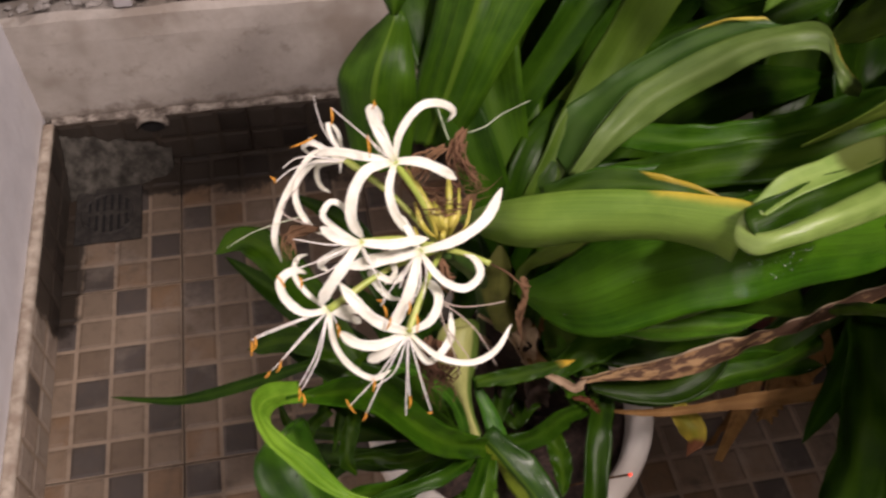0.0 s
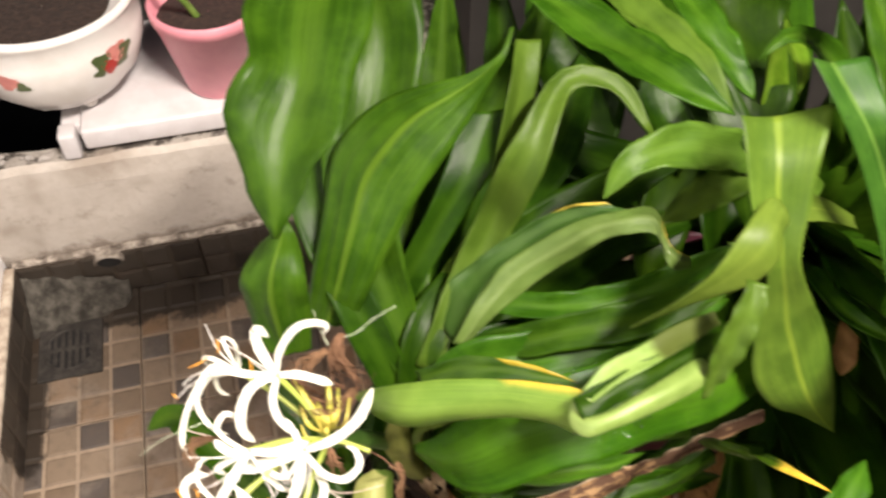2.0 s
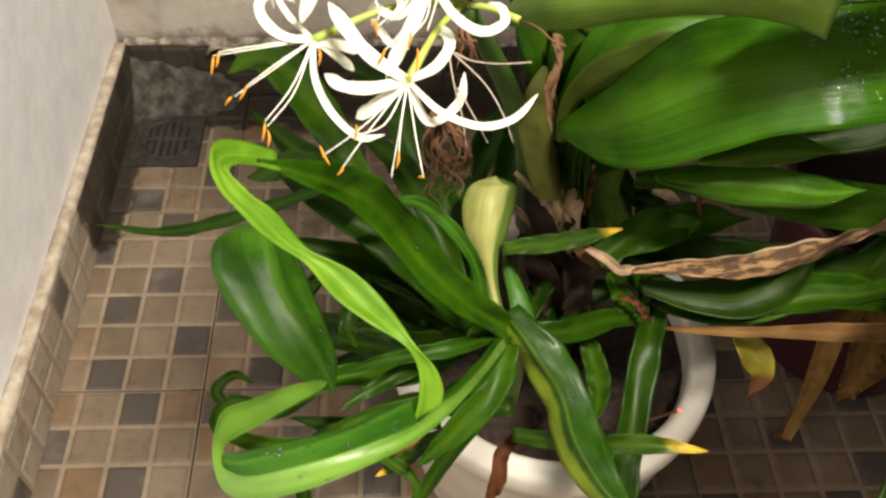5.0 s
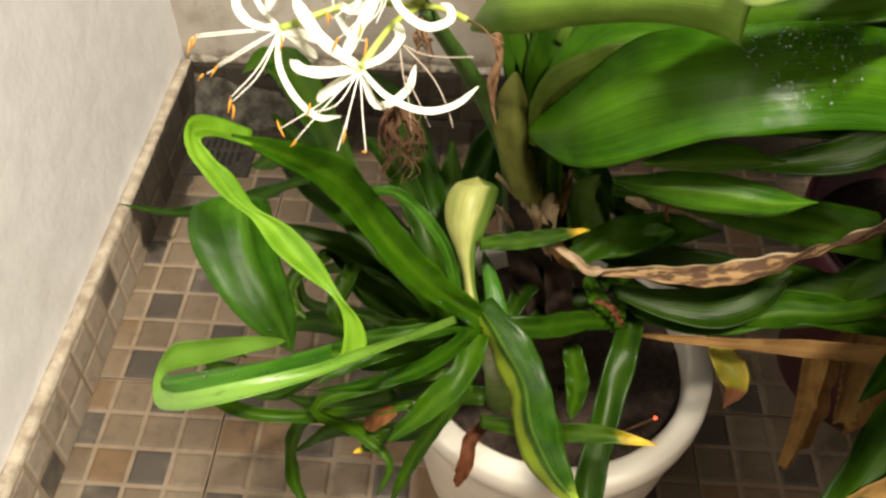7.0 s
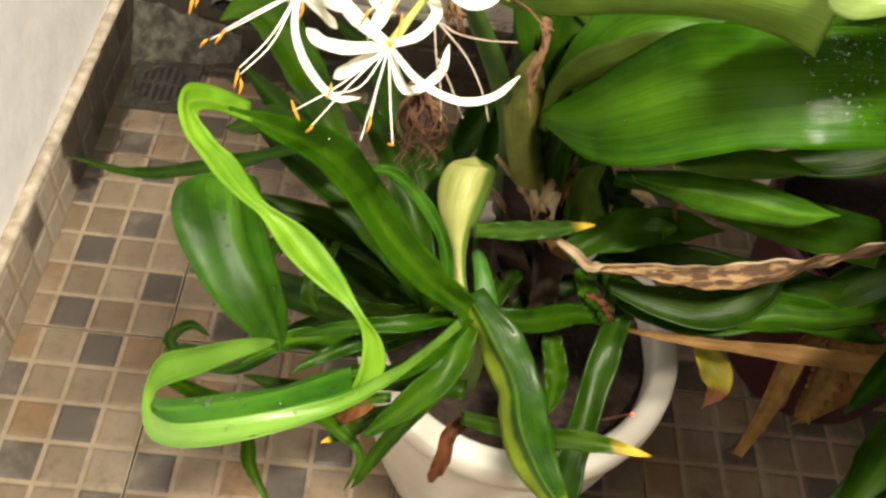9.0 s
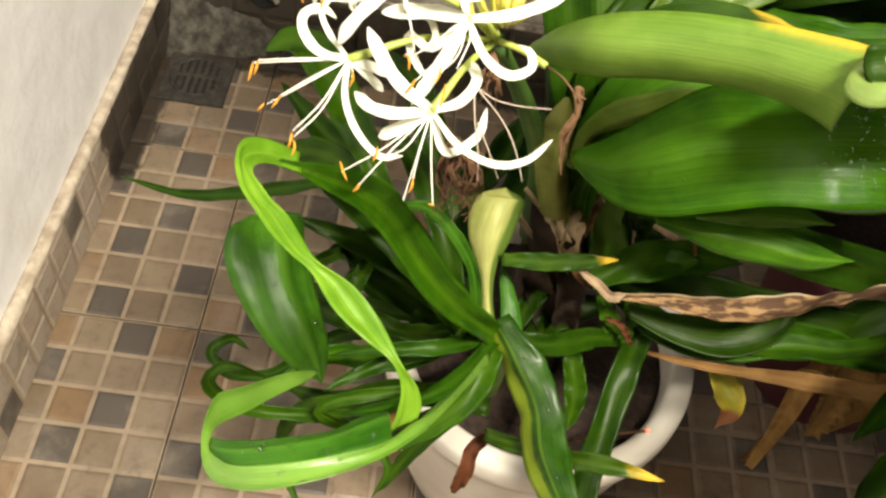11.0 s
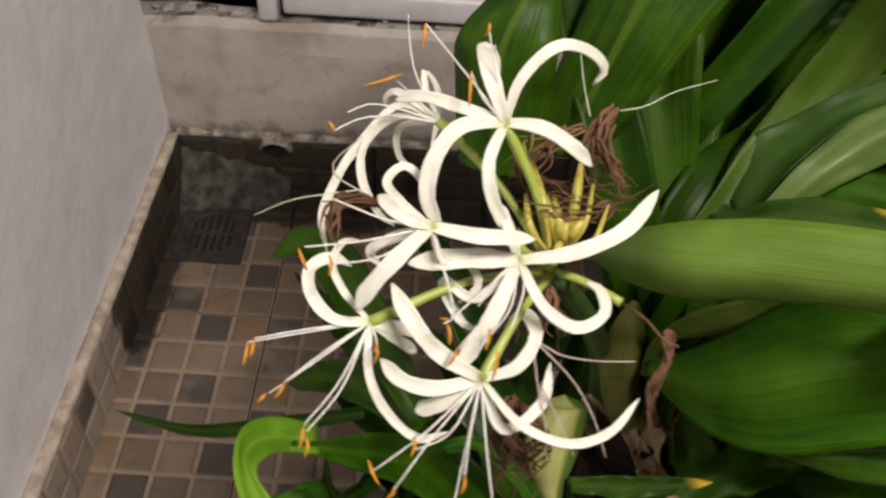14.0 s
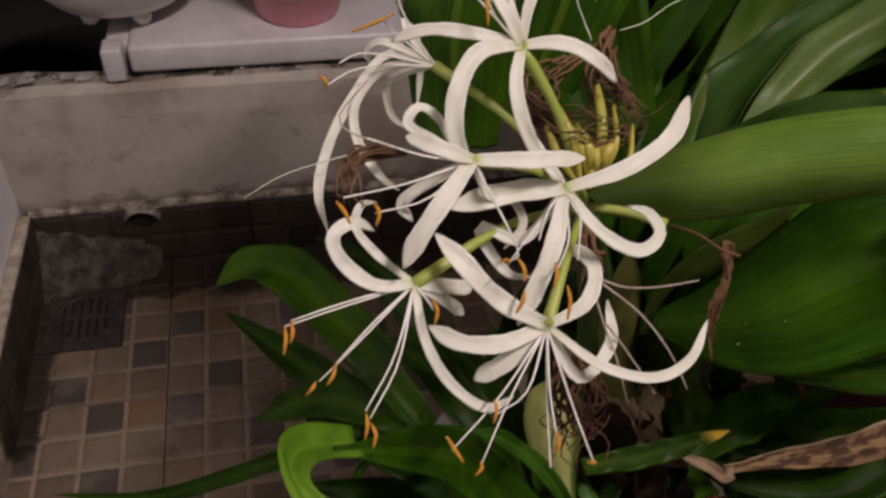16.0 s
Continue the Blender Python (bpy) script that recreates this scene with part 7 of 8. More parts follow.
leaf(floret, TEPAL, 0.0061, [(0.261, -0.556, 0.766), (0.254, -0.572, 0.758), (0.247, -0.58, 0.747), (0.242, -0.584, 0.738)], name="tepal", cup=0.4, tip=0.22, base=0.6, end=0.12, thick=0.0007, n=22, m=6)
leaf(floret, TEPAL, 0.0038, [(0.261, -0.556, 0.766), (0.247, -0.563, 0.753), (0.236, -0.554, 0.752), (0.244, -0.563, 0.739), (0.252, -0.566, 0.739)], name="tepal", cup=0.4, tip=0.22, base=0.6, end=0.12, thick=0.0007, n=22, m=6)
leaf(floret, TEPAL, 0.0042, [(0.261, -0.556, 0.766), (0.258, -0.546, 0.769), (0.254, -0.536, 0.773)], name="tepal", cup=0.4, tip=0.22, base=0.6, end=0.12, thick=0.0007, n=22, m=6)
part("filament", tube(bmesh.new(), [(0.261, -0.556, 0.766), (0.25, -0.567, 0.763), (0.238, -0.579, 0.759)], (0.00045, 0.00028), 8, 5), FILAMENT, floret)
part("anther", tube(bmesh.new(), [(0.238, -0.579, 0.759), (0.238, -0.579, 0.761), (0.236, -0.578, 0.76)], (0.0003, 0.00062, 0.00056, 0.0003), 8, 6), ANTHER, floret)
part("filament", tube(bmesh.new(), [(0.261, -0.556, 0.766), (0.252, -0.572, 0.758), (0.242, -0.585, 0.753)], (0.00045, 0.00028), 8, 5), FILAMENT, floret)
part("anther", tube(bmesh.new(), [(0.242, -0.585, 0.754), (0.241, -0.588, 0.753), (0.239, -0.589, 0.749)], (0.0003, 0.00062, 0.00056, 0.0003), 8, 6), ANTHER, floret)
part("filament", tube(bmesh.new(), [(0.261, -0.556, 0.766), (0.263, -0.566, 0.765), (0.259, -0.58, 0.759)], (0.00045, 0.00028), 8, 5), FILAMENT, floret)
part("anther", tube(bmesh.new(), [(0.255, -0.585, 0.754), (0.255, -0.589, 0.752), (0.254, -0.592, 0.747)], (0.0003, 0.00062, 0.00056, 0.0003), 8, 6), ANTHER, floret)
part("filament", tube(bmesh.new(), [(0.261, -0.556, 0.766), (0.254, -0.564, 0.766), (0.248, -0.575, 0.764)], (0.00045, 0.00028), 8, 5), FILAMENT, floret)
part("filament", tube(bmesh.new(), [(0.261, -0.556, 0.766), (0.259, -0.571, 0.759), (0.252, -0.582, 0.757)], (0.00045, 0.00028), 8, 5), FILAMENT, floret)
part("anther", tube(bmesh.new(), [(0.252, -0.58, 0.759), (0.252, -0.583, 0.757), (0.251, -0.585, 0.754)], (0.0003, 0.00062, 0.00056, 0.0003), 8, 6), ANTHER, floret)
# floret
floret = part("floret", tube(bmesh.new(), [(0.277, -0.539, 0.743), (0.244, -0.555, 0.752), (0.212, -0.572, 0.748)], (0.0017, 0.0015, 0.0021), 14, 8), PEDICEL, crinum, "white spidery flower on a yellow-green tube")
leaf(floret, TEPAL, 0.0048, [(0.212, -0.572, 0.748), (0.2, -0.574, 0.751), (0.191, -0.565, 0.754), (0.19, -0.555, 0.755), (0.197, -0.55, 0.755), (0.203, -0.549, 0.75)], name="tepal", cup=0.4, tip=0.22, base=0.6, end=0.12, thick=0.0007, n=22, m=6)
leaf(floret, TEPAL, 0.0029, [(0.212, -0.572, 0.748), (0.202, -0.563, 0.753), (0.197, -0.552, 0.755), (0.2, -0.543, 0.756), (0.205, -0.54, 0.754)], name="tepal", cup=0.4, tip=0.22, base=0.6, end=0.12, thick=0.0007, n=22, m=6)
leaf(floret, TEPAL, 0.0051, [(0.212, -0.572, 0.748), (0.223, -0.571, 0.744), (0.231, -0.568, 0.739)], name="tepal", cup=0.4, tip=0.22, base=0.6, end=0.12, thick=0.0007, n=22, m=6)
leaf(floret, TEPAL, 0.0035, [(0.212, -0.572, 0.748), (0.213, -0.587, 0.739), (0.22, -0.594, 0.726), (0.231, -0.597, 0.716), (0.241, -0.592, 0.713)], name="tepal", cup=0.4, tip=0.22, base=0.6, end=0.12, thick=0.0007, n=22, m=6)
leaf(floret, TEPAL, 0.0042, [(0.212, -0.572, 0.748), (0.22, -0.573, 0.742), (0.228, -0.572, 0.732)], name="tepal", cup=0.4, tip=0.22, base=0.6, end=0.12, thick=0.0007, n=22, m=6)
part("filament", tube(bmesh.new(), [(0.212, -0.572, 0.748), (0.19, -0.579, 0.749), (0.173, -0.585, 0.75)], (0.00045, 0.00028), 8, 5), FILAMENT, floret)
part("anther", tube(bmesh.new(), [(0.173, -0.585, 0.75), (0.173, -0.589, 0.749), (0.172, -0.591, 0.745)], (0.0003, 0.00062, 0.00056, 0.0003), 8, 6), ANTHER, floret)
part("filament", tube(bmesh.new(), [(0.212, -0.572, 0.748), (0.192, -0.578, 0.75), (0.175, -0.584, 0.751)], (0.00045, 0.00028), 8, 5), FILAMENT, floret)
part("anther", tube(bmesh.new(), [(0.175, -0.584, 0.751), (0.175, -0.588, 0.75), (0.174, -0.589, 0.747)], (0.0003, 0.00062, 0.00056, 0.0003), 8, 6), ANTHER, floret)
part("filament", tube(bmesh.new(), [(0.212, -0.572, 0.748), (0.198, -0.583, 0.745), (0.186, -0.594, 0.742)], (0.00045, 0.00028), 8, 5), FILAMENT, floret)
part("anther", tube(bmesh.new(), [(0.186, -0.594, 0.742), (0.185, -0.597, 0.741), (0.183, -0.598, 0.738)], (0.0003, 0.00062, 0.00056, 0.0003), 8, 6), ANTHER, floret)
part("filament", tube(bmesh.new(), [(0.212, -0.572, 0.748), (0.196, -0.585, 0.743), (0.181, -0.597, 0.739)], (0.00045, 0.00028), 8, 5), FILAMENT, floret)
part("anther", tube(bmesh.new(), [(0.18, -0.597, 0.739), (0.179, -0.599, 0.739), (0.177, -0.599, 0.736)], (0.0003, 0.00062, 0.00056, 0.0003), 8, 6), ANTHER, floret)
part("filament", tube(bmesh.new(), [(0.212, -0.572, 0.748), (0.203, -0.591, 0.738), (0.193, -0.604, 0.732)], (0.00045, 0.00028), 8, 5), FILAMENT, floret)
part("anther", tube(bmesh.new(), [(0.193, -0.605, 0.732), (0.193, -0.608, 0.731), (0.192, -0.61, 0.727)], (0.0003, 0.00062, 0.00056, 0.0003), 8, 6), ANTHER, floret)
part("filament", tube(bmesh.new(), [(0.212, -0.572, 0.748), (0.204, -0.592, 0.736), (0.194, -0.606, 0.731)], (0.00045, 0.00028), 8, 5), FILAMENT, floret)
part("anther", tube(bmesh.new(), [(0.194, -0.607, 0.73), (0.195, -0.61, 0.729), (0.194, -0.612, 0.725)], (0.0003, 0.00062, 0.00056, 0.0003), 8, 6), ANTHER, floret)
part("filament", tube(bmesh.new(), [(0.212, -0.572, 0.748), (0.215, -0.58, 0.748), (0.215, -0.586, 0.751)], (0.00045, 0.00028), 8, 5), FILAMENT, floret)
part("anther", tube(bmesh.new(), [(0.215, -0.584, 0.753), (0.216, -0.587, 0.752), (0.215, -0.589, 0.748)], (0.0003, 0.00062, 0.00056, 0.0003), 8, 6), ANTHER, floret)
# floret
floret = part("floret", tube(bmesh.new(), [(0.277, -0.539, 0.743), (0.264, -0.562, 0.746), (0.251, -0.585, 0.737)], (0.0017, 0.0015, 0.0021), 14, 8), PEDICEL, crinum, "white spidery flower on a yellow-green tube")
leaf(floret, TEPAL, 0.0058, [(0.251, -0.585, 0.737), (0.235, -0.59, 0.737), (0.224, -0.586, 0.735), (0.216, -0.577, 0.734)], name="tepal", cup=0.4, tip=0.22, base=0.6, end=0.12, thick=0.0007, n=22, m=6)
leaf(floret, TEPAL, 0.0064, [(0.251, -0.585, 0.737), (0.235, -0.583, 0.749), (0.225, -0.576, 0.759), (0.219, -0.566, 0.762)], name="tepal", cup=0.4, tip=0.22, base=0.6, end=0.12, thick=0.0007, n=22, m=6)
leaf(floret, TEPAL, 0.0051, [(0.251, -0.585, 0.737), (0.263, -0.583, 0.743), (0.269, -0.571, 0.746), (0.265, -0.562, 0.745), (0.259, -0.565, 0.74)], name="tepal", cup=0.4, tip=0.22, base=0.6, end=0.12, thick=0.0007, n=22, m=6)
leaf(floret, TEPAL, 0.0035, [(0.251, -0.585, 0.737), (0.265, -0.599, 0.732), (0.282, -0.602, 0.727), (0.296, -0.596, 0.726), (0.307, -0.583, 0.728)], name="tepal", cup=0.4, tip=0.22, base=0.6, end=0.12, thick=0.0007, n=22, m=6)
leaf(floret, TEPAL, 0.0042, [(0.251, -0.585, 0.737), (0.26, -0.596, 0.724), (0.273, -0.586, 0.726), (0.276, -0.572, 0.731)], name="tepal", cup=0.4, tip=0.22, base=0.6, end=0.12, thick=0.0007, n=22, m=6)
leaf(floret, TEPAL, 0.0064, [(0.251, -0.585, 0.737), (0.238, -0.589, 0.727), (0.229, -0.588, 0.719)], name="tepal", cup=0.4, tip=0.22, base=0.6, end=0.12, thick=0.0007, n=22, m=6)
part("filament", tube(bmesh.new(), [(0.251, -0.585, 0.737), (0.247, -0.605, 0.725), (0.244, -0.622, 0.718)], (0.00045, 0.00028), 8, 5), FILAMENT, floret)
part("filament", tube(bmesh.new(), [(0.251, -0.585, 0.737), (0.254, -0.606, 0.726), (0.257, -0.622, 0.718)], (0.00045, 0.00028), 8, 5), FILAMENT, floret)
part("anther", tube(bmesh.new(), [(0.255, -0.622, 0.718), (0.257, -0.623, 0.719), (0.257, -0.622, 0.718)], (0.0003, 0.00062, 0.00056, 0.0003), 8, 6), ANTHER, floret)
part("filament", tube(bmesh.new(), [(0.251, -0.585, 0.737), (0.233, -0.602, 0.728), (0.216, -0.615, 0.723)], (0.00045, 0.00028), 8, 5), FILAMENT, floret)
part("anther", tube(bmesh.new(), [(0.215, -0.612, 0.726), (0.217, -0.616, 0.724), (0.219, -0.618, 0.721)], (0.0003, 0.00062, 0.00056, 0.0003), 8, 6), ANTHER, floret)
part("filament", tube(bmesh.new(), [(0.251, -0.585, 0.737), (0.235, -0.604, 0.727), (0.224, -0.619, 0.72)], (0.00045, 0.00028), 8, 5), FILAMENT, floret)
part("anther", tube(bmesh.new(), [(0.224, -0.618, 0.72), (0.224, -0.62, 0.72), (0.222, -0.621, 0.718)], (0.0003, 0.00062, 0.00056, 0.0003), 8, 6), ANTHER, floret)
part("filament", tube(bmesh.new(), [(0.251, -0.585, 0.737), (0.248, -0.603, 0.728), (0.247, -0.615, 0.724)], (0.00045, 0.00028), 8, 5), FILAMENT, floret)
part("anther", tube(bmesh.new(), [(0.247, -0.615, 0.725), (0.247, -0.618, 0.724), (0.246, -0.619, 0.72)], (0.0003, 0.00062, 0.00056, 0.0003), 8, 6), ANTHER, floret)
part("filament", tube(bmesh.new(), [(0.251, -0.585, 0.737), (0.241, -0.602, 0.728), (0.23, -0.609, 0.729)], (0.00045, 0.00028), 8, 5), FILAMENT, floret)
part("anther", tube(bmesh.new(), [(0.23, -0.606, 0.732), (0.23, -0.609, 0.731), (0.229, -0.611, 0.728)], (0.0003, 0.00062, 0.00056, 0.0003), 8, 6), ANTHER, floret)
# floret
floret = part("floret", tube(bmesh.new(), [(0.277, -0.539, 0.743), (0.254, -0.518, 0.766), (0.231, -0.498, 0.777)], (0.0017, 0.0015, 0.0021), 14, 8), PEDICEL, crinum, "white spidery flower on a yellow-green tube")
leaf(floret, TEPAL, 0.0035, [(0.231, -0.498, 0.777), (0.214, -0.498, 0.777), (0.203, -0.503, 0.766), (0.203, -0.51, 0.756), (0.21, -0.518, 0.746), (0.216, -0.518, 0.74)], name="tepal", cup=0.4, tip=0.22, base=0.6, end=0.12, thick=0.0007, n=22, m=6)
leaf(floret, TEPAL, 0.0039, [(0.231, -0.498, 0.777), (0.216, -0.491, 0.778), (0.203, -0.499, 0.767), (0.194, -0.507, 0.756), (0.188, -0.518, 0.742), (0.19, -0.525, 0.73)], name="tepal", cup=0.4, tip=0.22, base=0.6, end=0.12, thick=0.0007, n=22, m=6)
leaf(floret, TEPAL, 0.0026, [(0.231, -0.498, 0.777), (0.225, -0.481, 0.779), (0.224, -0.475, 0.782), (0.229, -0.473, 0.773), (0.23, -0.477, 0.761), (0.228, -0.484, 0.751)], name="tepal", cup=0.4, tip=0.22, base=0.6, end=0.12, thick=0.0007, n=22, m=6)
leaf(floret, TEPAL, 0.0028, [(0.231, -0.498, 0.777), (0.216, -0.494, 0.769), (0.216, -0.497, 0.758), (0.221, -0.498, 0.752)], name="tepal", cup=0.4, tip=0.22, base=0.6, end=0.12, thick=0.0007, n=22, m=6)
leaf(floret, TEPAL, 0.0032, [(0.231, -0.498, 0.777), (0.214, -0.486, 0.78), (0.21, -0.483, 0.774), (0.212, -0.483, 0.769)], name="tepal", cup=0.4, tip=0.22, base=0.6, end=0.12, thick=0.0007, n=22, m=6)
part("filament", tube(bmesh.new(), [(0.231, -0.498, 0.777), (0.217, -0.494, 0.789), (0.213, -0.496, 0.795)], (0.00045, 0.00028), 8, 5), FILAMENT, floret)
part("anther", tube(bmesh.new(), [(0.217, -0.496, 0.796), (0.211, -0.499, 0.795), (0.203, -0.499, 0.792)], (0.0003, 0.00062, 0.00056, 0.0003), 8, 6), ANTHER, floret)
part("filament", tube(bmesh.new(), [(0.231, -0.498, 0.777), (0.206, -0.499, 0.784), (0.198, -0.506, 0.785)], (0.00045, 0.00028), 8, 5), FILAMENT, floret)
part("filament", tube(bmesh.new(), [(0.231, -0.498, 0.777), (0.204, -0.502, 0.78), (0.193, -0.511, 0.78)], (0.00045, 0.00028), 8, 5), FILAMENT, floret)
part("anther", tube(bmesh.new(), [(0.191, -0.508, 0.782), (0.193, -0.511, 0.782), (0.193, -0.511, 0.779)], (0.0003, 0.00062, 0.00056, 0.0003), 8, 6), ANTHER, floret)
part("filament", tube(bmesh.new(), [(0.231, -0.498, 0.777), (0.221, -0.49, 0.793), (0.218, -0.483, 0.808), (0.218, -0.486, 0.814)], (0.00045, 0.00028), 8, 5), FILAMENT, floret)
part("bud", tube(bmesh.new(), [(0.275, -0.54, 0.748), (0.271, -0.533, 0.767), (0.266, -0.517, 0.776)], (0.00064, 0.00098, 0.00160, 0.00146, 0.00077), 12, 8), BUD, crinum)
part("bud", tube(bmesh.new(), [(0.278, -0.538, 0.75), (0.273, -0.534, 0.766), (0.269, -0.523, 0.77)], (0.00073, 0.00112, 0.00184, 0.00169, 0.00089), 12, 8), BUD, crinum)
part("bud", tube(bmesh.new(), [(0.278, -0.537, 0.751), (0.276, -0.536, 0.765), (0.274, -0.526, 0.768)], (0.00077, 0.00120, 0.00198, 0.00181, 0.00095), 12, 8), BUD, crinum)
part("bud", tube(bmesh.new(), [(0.279, -0.537, 0.751), (0.281, -0.532, 0.769), (0.283, -0.517, 0.777)], (0.00077, 0.00120, 0.00198, 0.00181, 0.00095), 12, 8), BUD, crinum)
part("bud", tube(bmesh.new(), [(0.28, -0.536, 0.752), (0.278, -0.538, 0.763), (0.28, -0.529, 0.765)], (0.00064, 0.00098, 0.00160, 0.00146, 0.00077), 12, 8), BUD, crinum)
part("bud", tube(bmesh.new(), [(0.281, -0.536, 0.752), (0.282, -0.537, 0.764), (0.288, -0.529, 0.765)], (0.00081, 0.00128, 0.00209, 0.00191, 0.00101), 12, 8), BUD, crinum)
part("bud", tube(bmesh.new(), [(0.28, -0.538, 0.75), (0.285, -0.536, 0.765), (0.288, -0.522, 0.772)], (0.00043, 0.00067, 0.00110, 0.00101, 0.00053), 12, 8), BUD, crinum)
part("bud", tube(bmesh.new(), [(0.275, -0.538, 0.75), (0.266, -0.537, 0.763), (0.264, -0.525, 0.768)], (0.00058, 0.00090, 0.00148, 0.00135, 0.00071), 12, 8), BUD, crinum)
part("bud", tube(bmesh.new(), [(0.278, -0.538, 0.75), (0.276, -0.542, 0.758), (0.278, -0.537, 0.757)], (0.00067, 0.00105, 0.00172, 0.00158, 0.00083), 12, 8), BUD, crinum)
part("bud", tube(bmesh.new(), [(0.273, -0.541, 0.747), (0.264, -0.543, 0.758), (0.262, -0.534, 0.759)], (0.00043, 0.00067, 0.00110, 0.00101, 0.00053), 12, 8), BUD, crinum)
part("bud", tube(bmesh.new(), [(0.276, -0.54, 0.748), (0.269, -0.53, 0.77), (0.262, -0.512, 0.78)], (0.00045, 0.00070, 0.00115, 0.00106, 0.00056), 12, 8), BUD, crinum)
part("bud", tube(bmesh.new(), [(0.282, -0.537, 0.751), (0.288, -0.541, 0.761), (0.294, -0.527, 0.767)], (0.00040, 0.00061, 0.00101, 0.00092, 0.00049), 12, 8), BUD, crinum)
part("spent_pedicel", tube(bmesh.new(), [(0.277, -0.539, 0.743), (0.289, -0.547, 0.746), (0.3, -0.555, 0.746)], (0.0018, 0.0016, 0.0018), 8, 7), PEDICEL, crinum)

def withered(pts, spread, count, seed, radius):
    # a dead flower: a bundle of limp brown threads
    rnd = random.Random(seed)
    bm = bmesh.new()
    line = curve(pts, 7)
    for k in range(count):
        drift = Vector((rnd.uniform(-1, 1), rnd.uniform(-1, 1), rnd.uniform(-1, 1))) * spread
        q = []
        for i, p in enumerate(line):
            curl = Vector((rnd.uniform(-1, 1), rnd.uniform(-1, 1), rnd.uniform(-1, 1))) * spread * 0.55
            q.append(p + (drift + curl) * (0.2 + i / len(line)))
        q = q[rnd.randrange(2):len(q) - rnd.randrange(3)]
        tube(bm, q, (radius * rnd.uniform(0.5, 1.6), radius * rnd.uniform(0.4, 1.2), radius * 0.3), 16, 5, flat=0.5)
    return part("withered_flower", bm, BROWN, crinum, "withered flower of limp brown threads")


part("dry_thread", tube(bmesh.new(), [(0.3, -0.555, 0.746), (0.307, -0.563, 0.748), (0.313, -0.571, 0.747), (0.318, -0.573, 0.746)], (0.0006, 0.00045), 12, 5), BROWN, crinum)
strap(crinum, HUSK, [(0.3125, -0.569, 0.749), (0.315, -0.572, 0.739), (0.311, -0.576, 0.727), (0.313, -0.578, 0.715), (0.3165, -0.580, 0.702)], [(0.317, -0.570, 0.748), (0.318, -0.572, 0.737), (0.316, -0.576, 0.724), (0.3155, -0.578, 0.712), (0.3172, -0.580, 0.702)], belly=(0.5, -0.4, 0.6, -0.3), ribs=1.5, wave=0.0005, n=40, m=8, thick=0.0005, name="withered_flower", label="withered flower shrunk to a papery brown husk")
withered([(0.313, -0.571, 0.746), (0.316, -0.574, 0.735), (0.313, -0.578, 0.722), (0.317, -0.58, 0.705)], 0.0022, 5, 1, 0.0004)
withered([(0.259, -0.5, 0.769), (0.271, -0.517, 0.761), (0.287, -0.522, 0.764), (0.302, -0.521, 0.762)], 0.008, 24, 2, 0.0006)
withered([(0.297, -0.49, 0.781), (0.291, -0.498, 0.773), (0.296, -0.509, 0.763), (0.301, -0.512, 0.753)], 0.008, 28, 3, 0.0006)
withered([(0.285, -0.495, 0.776), (0.272, -0.499, 0.771), (0.263, -0.505, 0.765), (0.259, -0.509, 0.76)], 0.007, 18, 4, 0.0006)
withered([(0.299, -0.515, 0.757), (0.289, -0.529, 0.767), (0.276, -0.533, 0.772), (0.262, -0.527, 0.773)], 0.006, 12, 9, 0.00055)
withered([(0.276, -0.541, 0.738), (0.277, -0.547, 0.732), (0.279, -0.551, 0.721)], 0.005, 15, 5, 0.0008)
withered([(0.215, -0.539, 0.772), (0.205, -0.538, 0.772), (0.197, -0.54, 0.77), (0.196, -0.549, 0.761)], 0.004, 17, 6, 0.0008)
withered([(0.265, -0.575, 0.711), (0.264, -0.583, 0.696), (0.27, -0.589, 0.683)], 0.008, 27, 7, 0.0008)
withered([(0.268, -0.574, 0.705), (0.277, -0.58, 0.692), (0.267, -0.586, 0.673)], 0.008, 23, 8, 0.0008)
part("style", tube(bmesh.new(), [(0.206, -0.517, 0.758), (0.187, -0.519, 0.755), (0.176, -0.521, 0.753), (0.163, -0.525, 0.748)], (0.00028, 0.00016), 10, 5), STYLE, crinum)
part("style", tube(bmesh.new(), [(0.298, -0.494, 0.784), (0.307, -0.493, 0.786), (0.317, -0.489, 0.79), (0.333, -0.485, 0.794)], (0.00028, 0.00016), 10, 5), STYLE, crinum)
part("style", tube(bmesh.new(), [(0.287, -0.496, 0.782), (0.284, -0.487, 0.79), (0.282, -0.479, 0.798)], (0.00028, 0.00016), 10, 5), STYLE, crinum)
part("faded_stamen", tube(bmesh.new(), [(0.27, -0.572, 0.742), (0.284, -0.582, 0.733), (0.292, -0.592, 0.724), (0.296, -0.6, 0.716)], (0.0004, 0.00026), 10, 5), FADED, crinum)
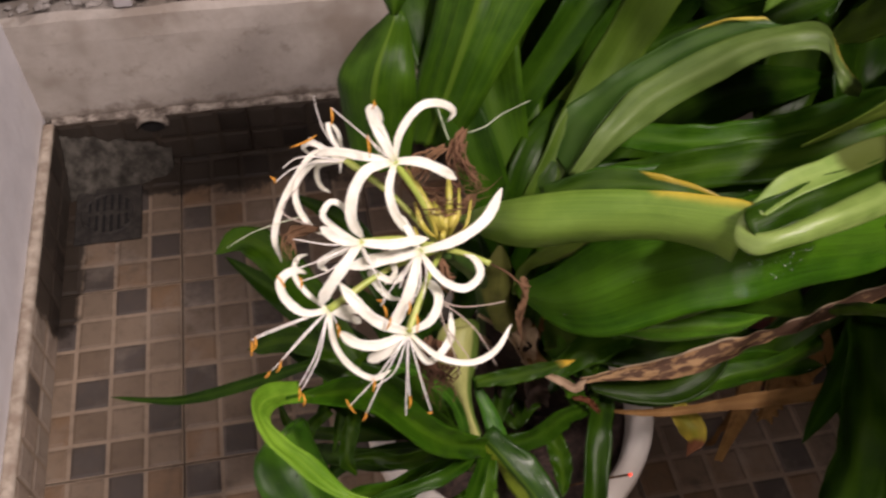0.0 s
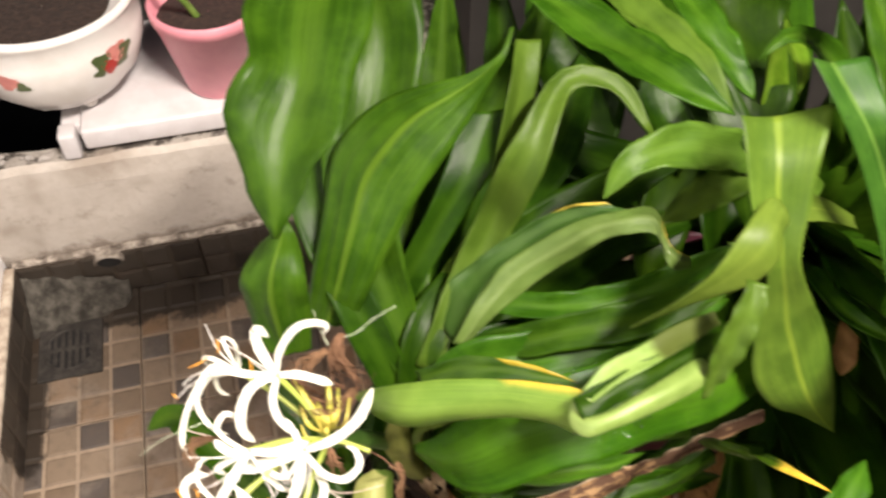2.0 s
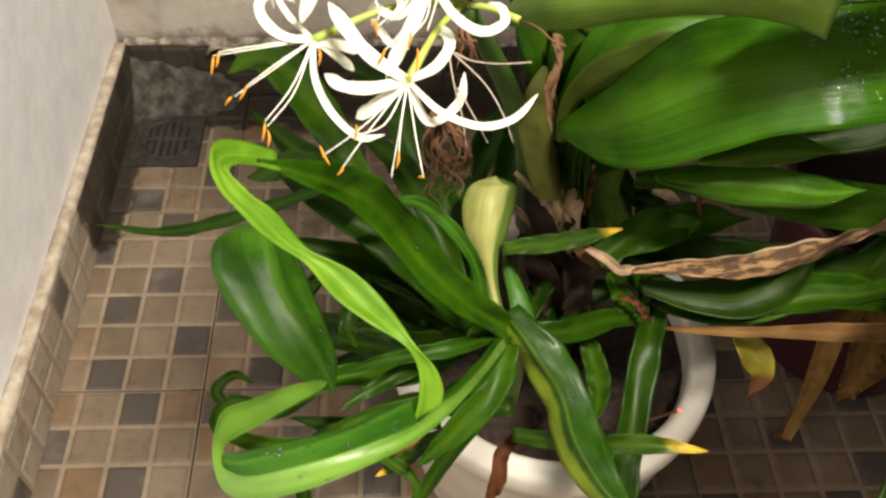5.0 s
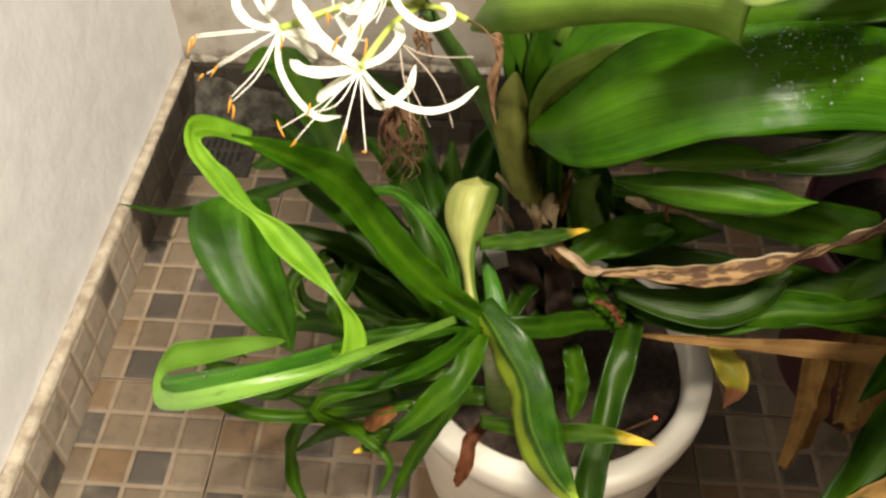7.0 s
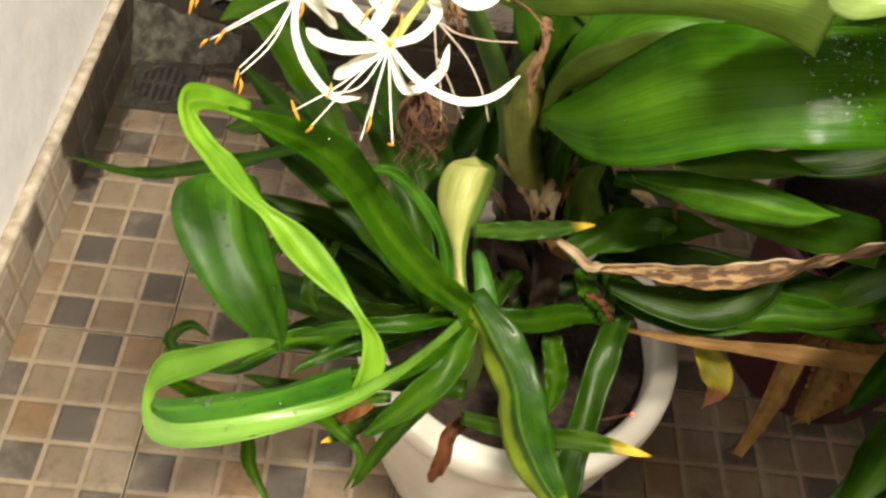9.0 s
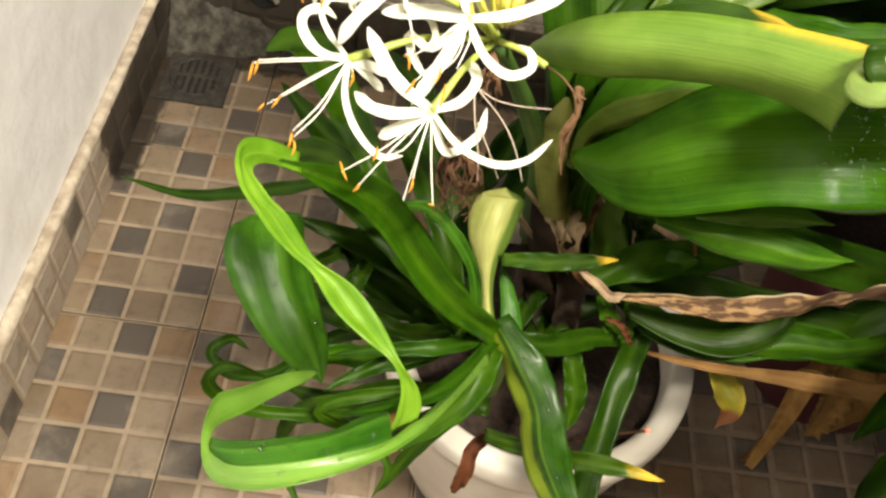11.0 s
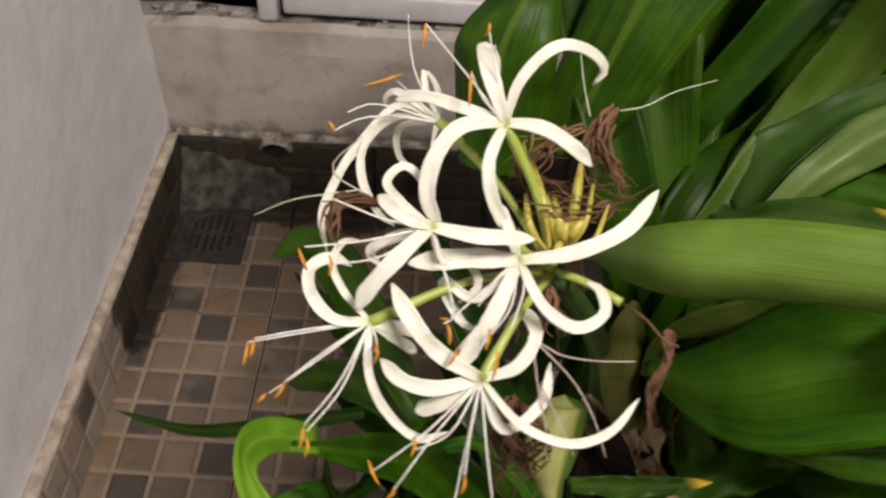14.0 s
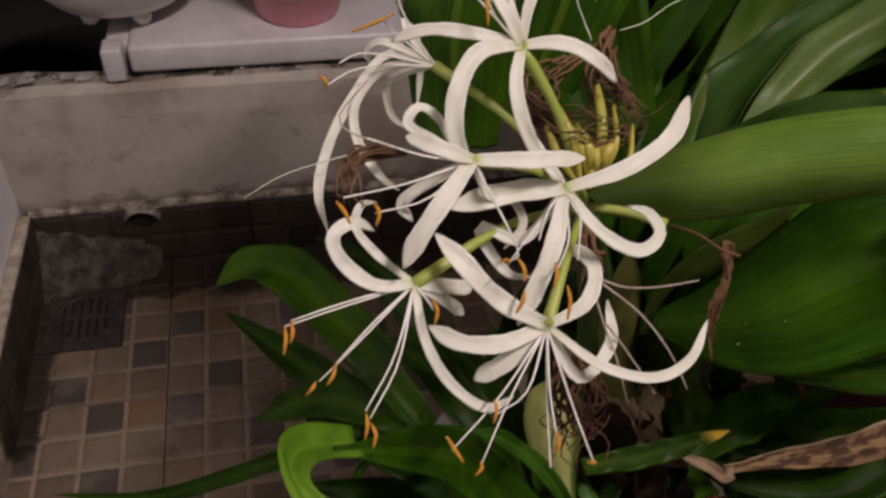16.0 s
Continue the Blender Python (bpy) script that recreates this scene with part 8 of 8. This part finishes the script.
part("faded_stamen", tube(bmesh.new(), [(0.268, -0.57, 0.744), (0.271, -0.583, 0.732), (0.274, -0.591, 0.724), (0.276, -0.601, 0.714)], (0.0004, 0.00026), 10, 5), FADED, crinum)
part("faded_stamen", tube(bmesh.new(), [(0.272, -0.583, 0.732), (0.278, -0.59, 0.725), (0.285, -0.6, 0.716)], (0.0004, 0.00026), 10, 5), FADED, crinum)
part("faded_stamen", tube(bmesh.new(), [(0.271, -0.572, 0.742), (0.278, -0.575, 0.74), (0.29, -0.576, 0.739), (0.304, -0.576, 0.74)], (0.0004, 0.00026), 10, 5), FADED, crinum)
part("faded_stamen", tube(bmesh.new(), [(0.211, -0.538, 0.773), (0.195, -0.53, 0.779), (0.205, -0.522, 0.788)], (0.0004, 0.00026), 10, 5), FADED, crinum)

# ---- burning incense stick stuck in the soil ----
incense = tagged(empty("incense_stick", (0.425, -0.52, 0.24)), "thin incense stick with a glowing red tip, stuck in the soil", "incense")
part("stick", tube(bmesh.new(), [(0.425, -0.50, 0.232), (0.438, -0.525, 0.31), (0.457, -0.555, 0.394)], 0.0011, 8, 6), BROWN, incense)
ember_mat, et, eb = mat("ember", 0.8)
eb.inputs["Base Color"].default_value = (0.3, 0.02, 0.01, 1)
eb.inputs["Emission Color"].default_value = (1.0, 0.06, 0.03, 1)
eb.inputs["Emission Strength"].default_value = 4.0
bm = bmesh.new()
bmesh.ops.create_icosphere(bm, subdivisions=2, radius=0.0013, matrix=Matrix.Translation((0.4573, -0.5555, 0.395)))
part("ember", bm, ember_mat, incense, "glowing red tip")


rnd = random.Random(21)
wet = [o for o in crinum.children if o.get("label", "").startswith("broad dark wet")][0]
spots = [f for f in wet.data.polygons if f.normal.dot(VIEW) > 0.2]
pool = min(spots, key=lambda f: (f.center - Vector((0.476, -0.528, 0.71))).length).center
for f in spots:
    near = (f.center - pool).length
    for k in range(2 if near < 0.02 else 1 if near < 0.035 else 0):
        DROPS.append((f.center + Vector((rnd.uniform(-1, 1), rnd.uniform(-1, 1), 0)) * 0.006, f.normal.copy(), 0.0003 + 0.0006 * rnd.random() ** 2))
water_drops()
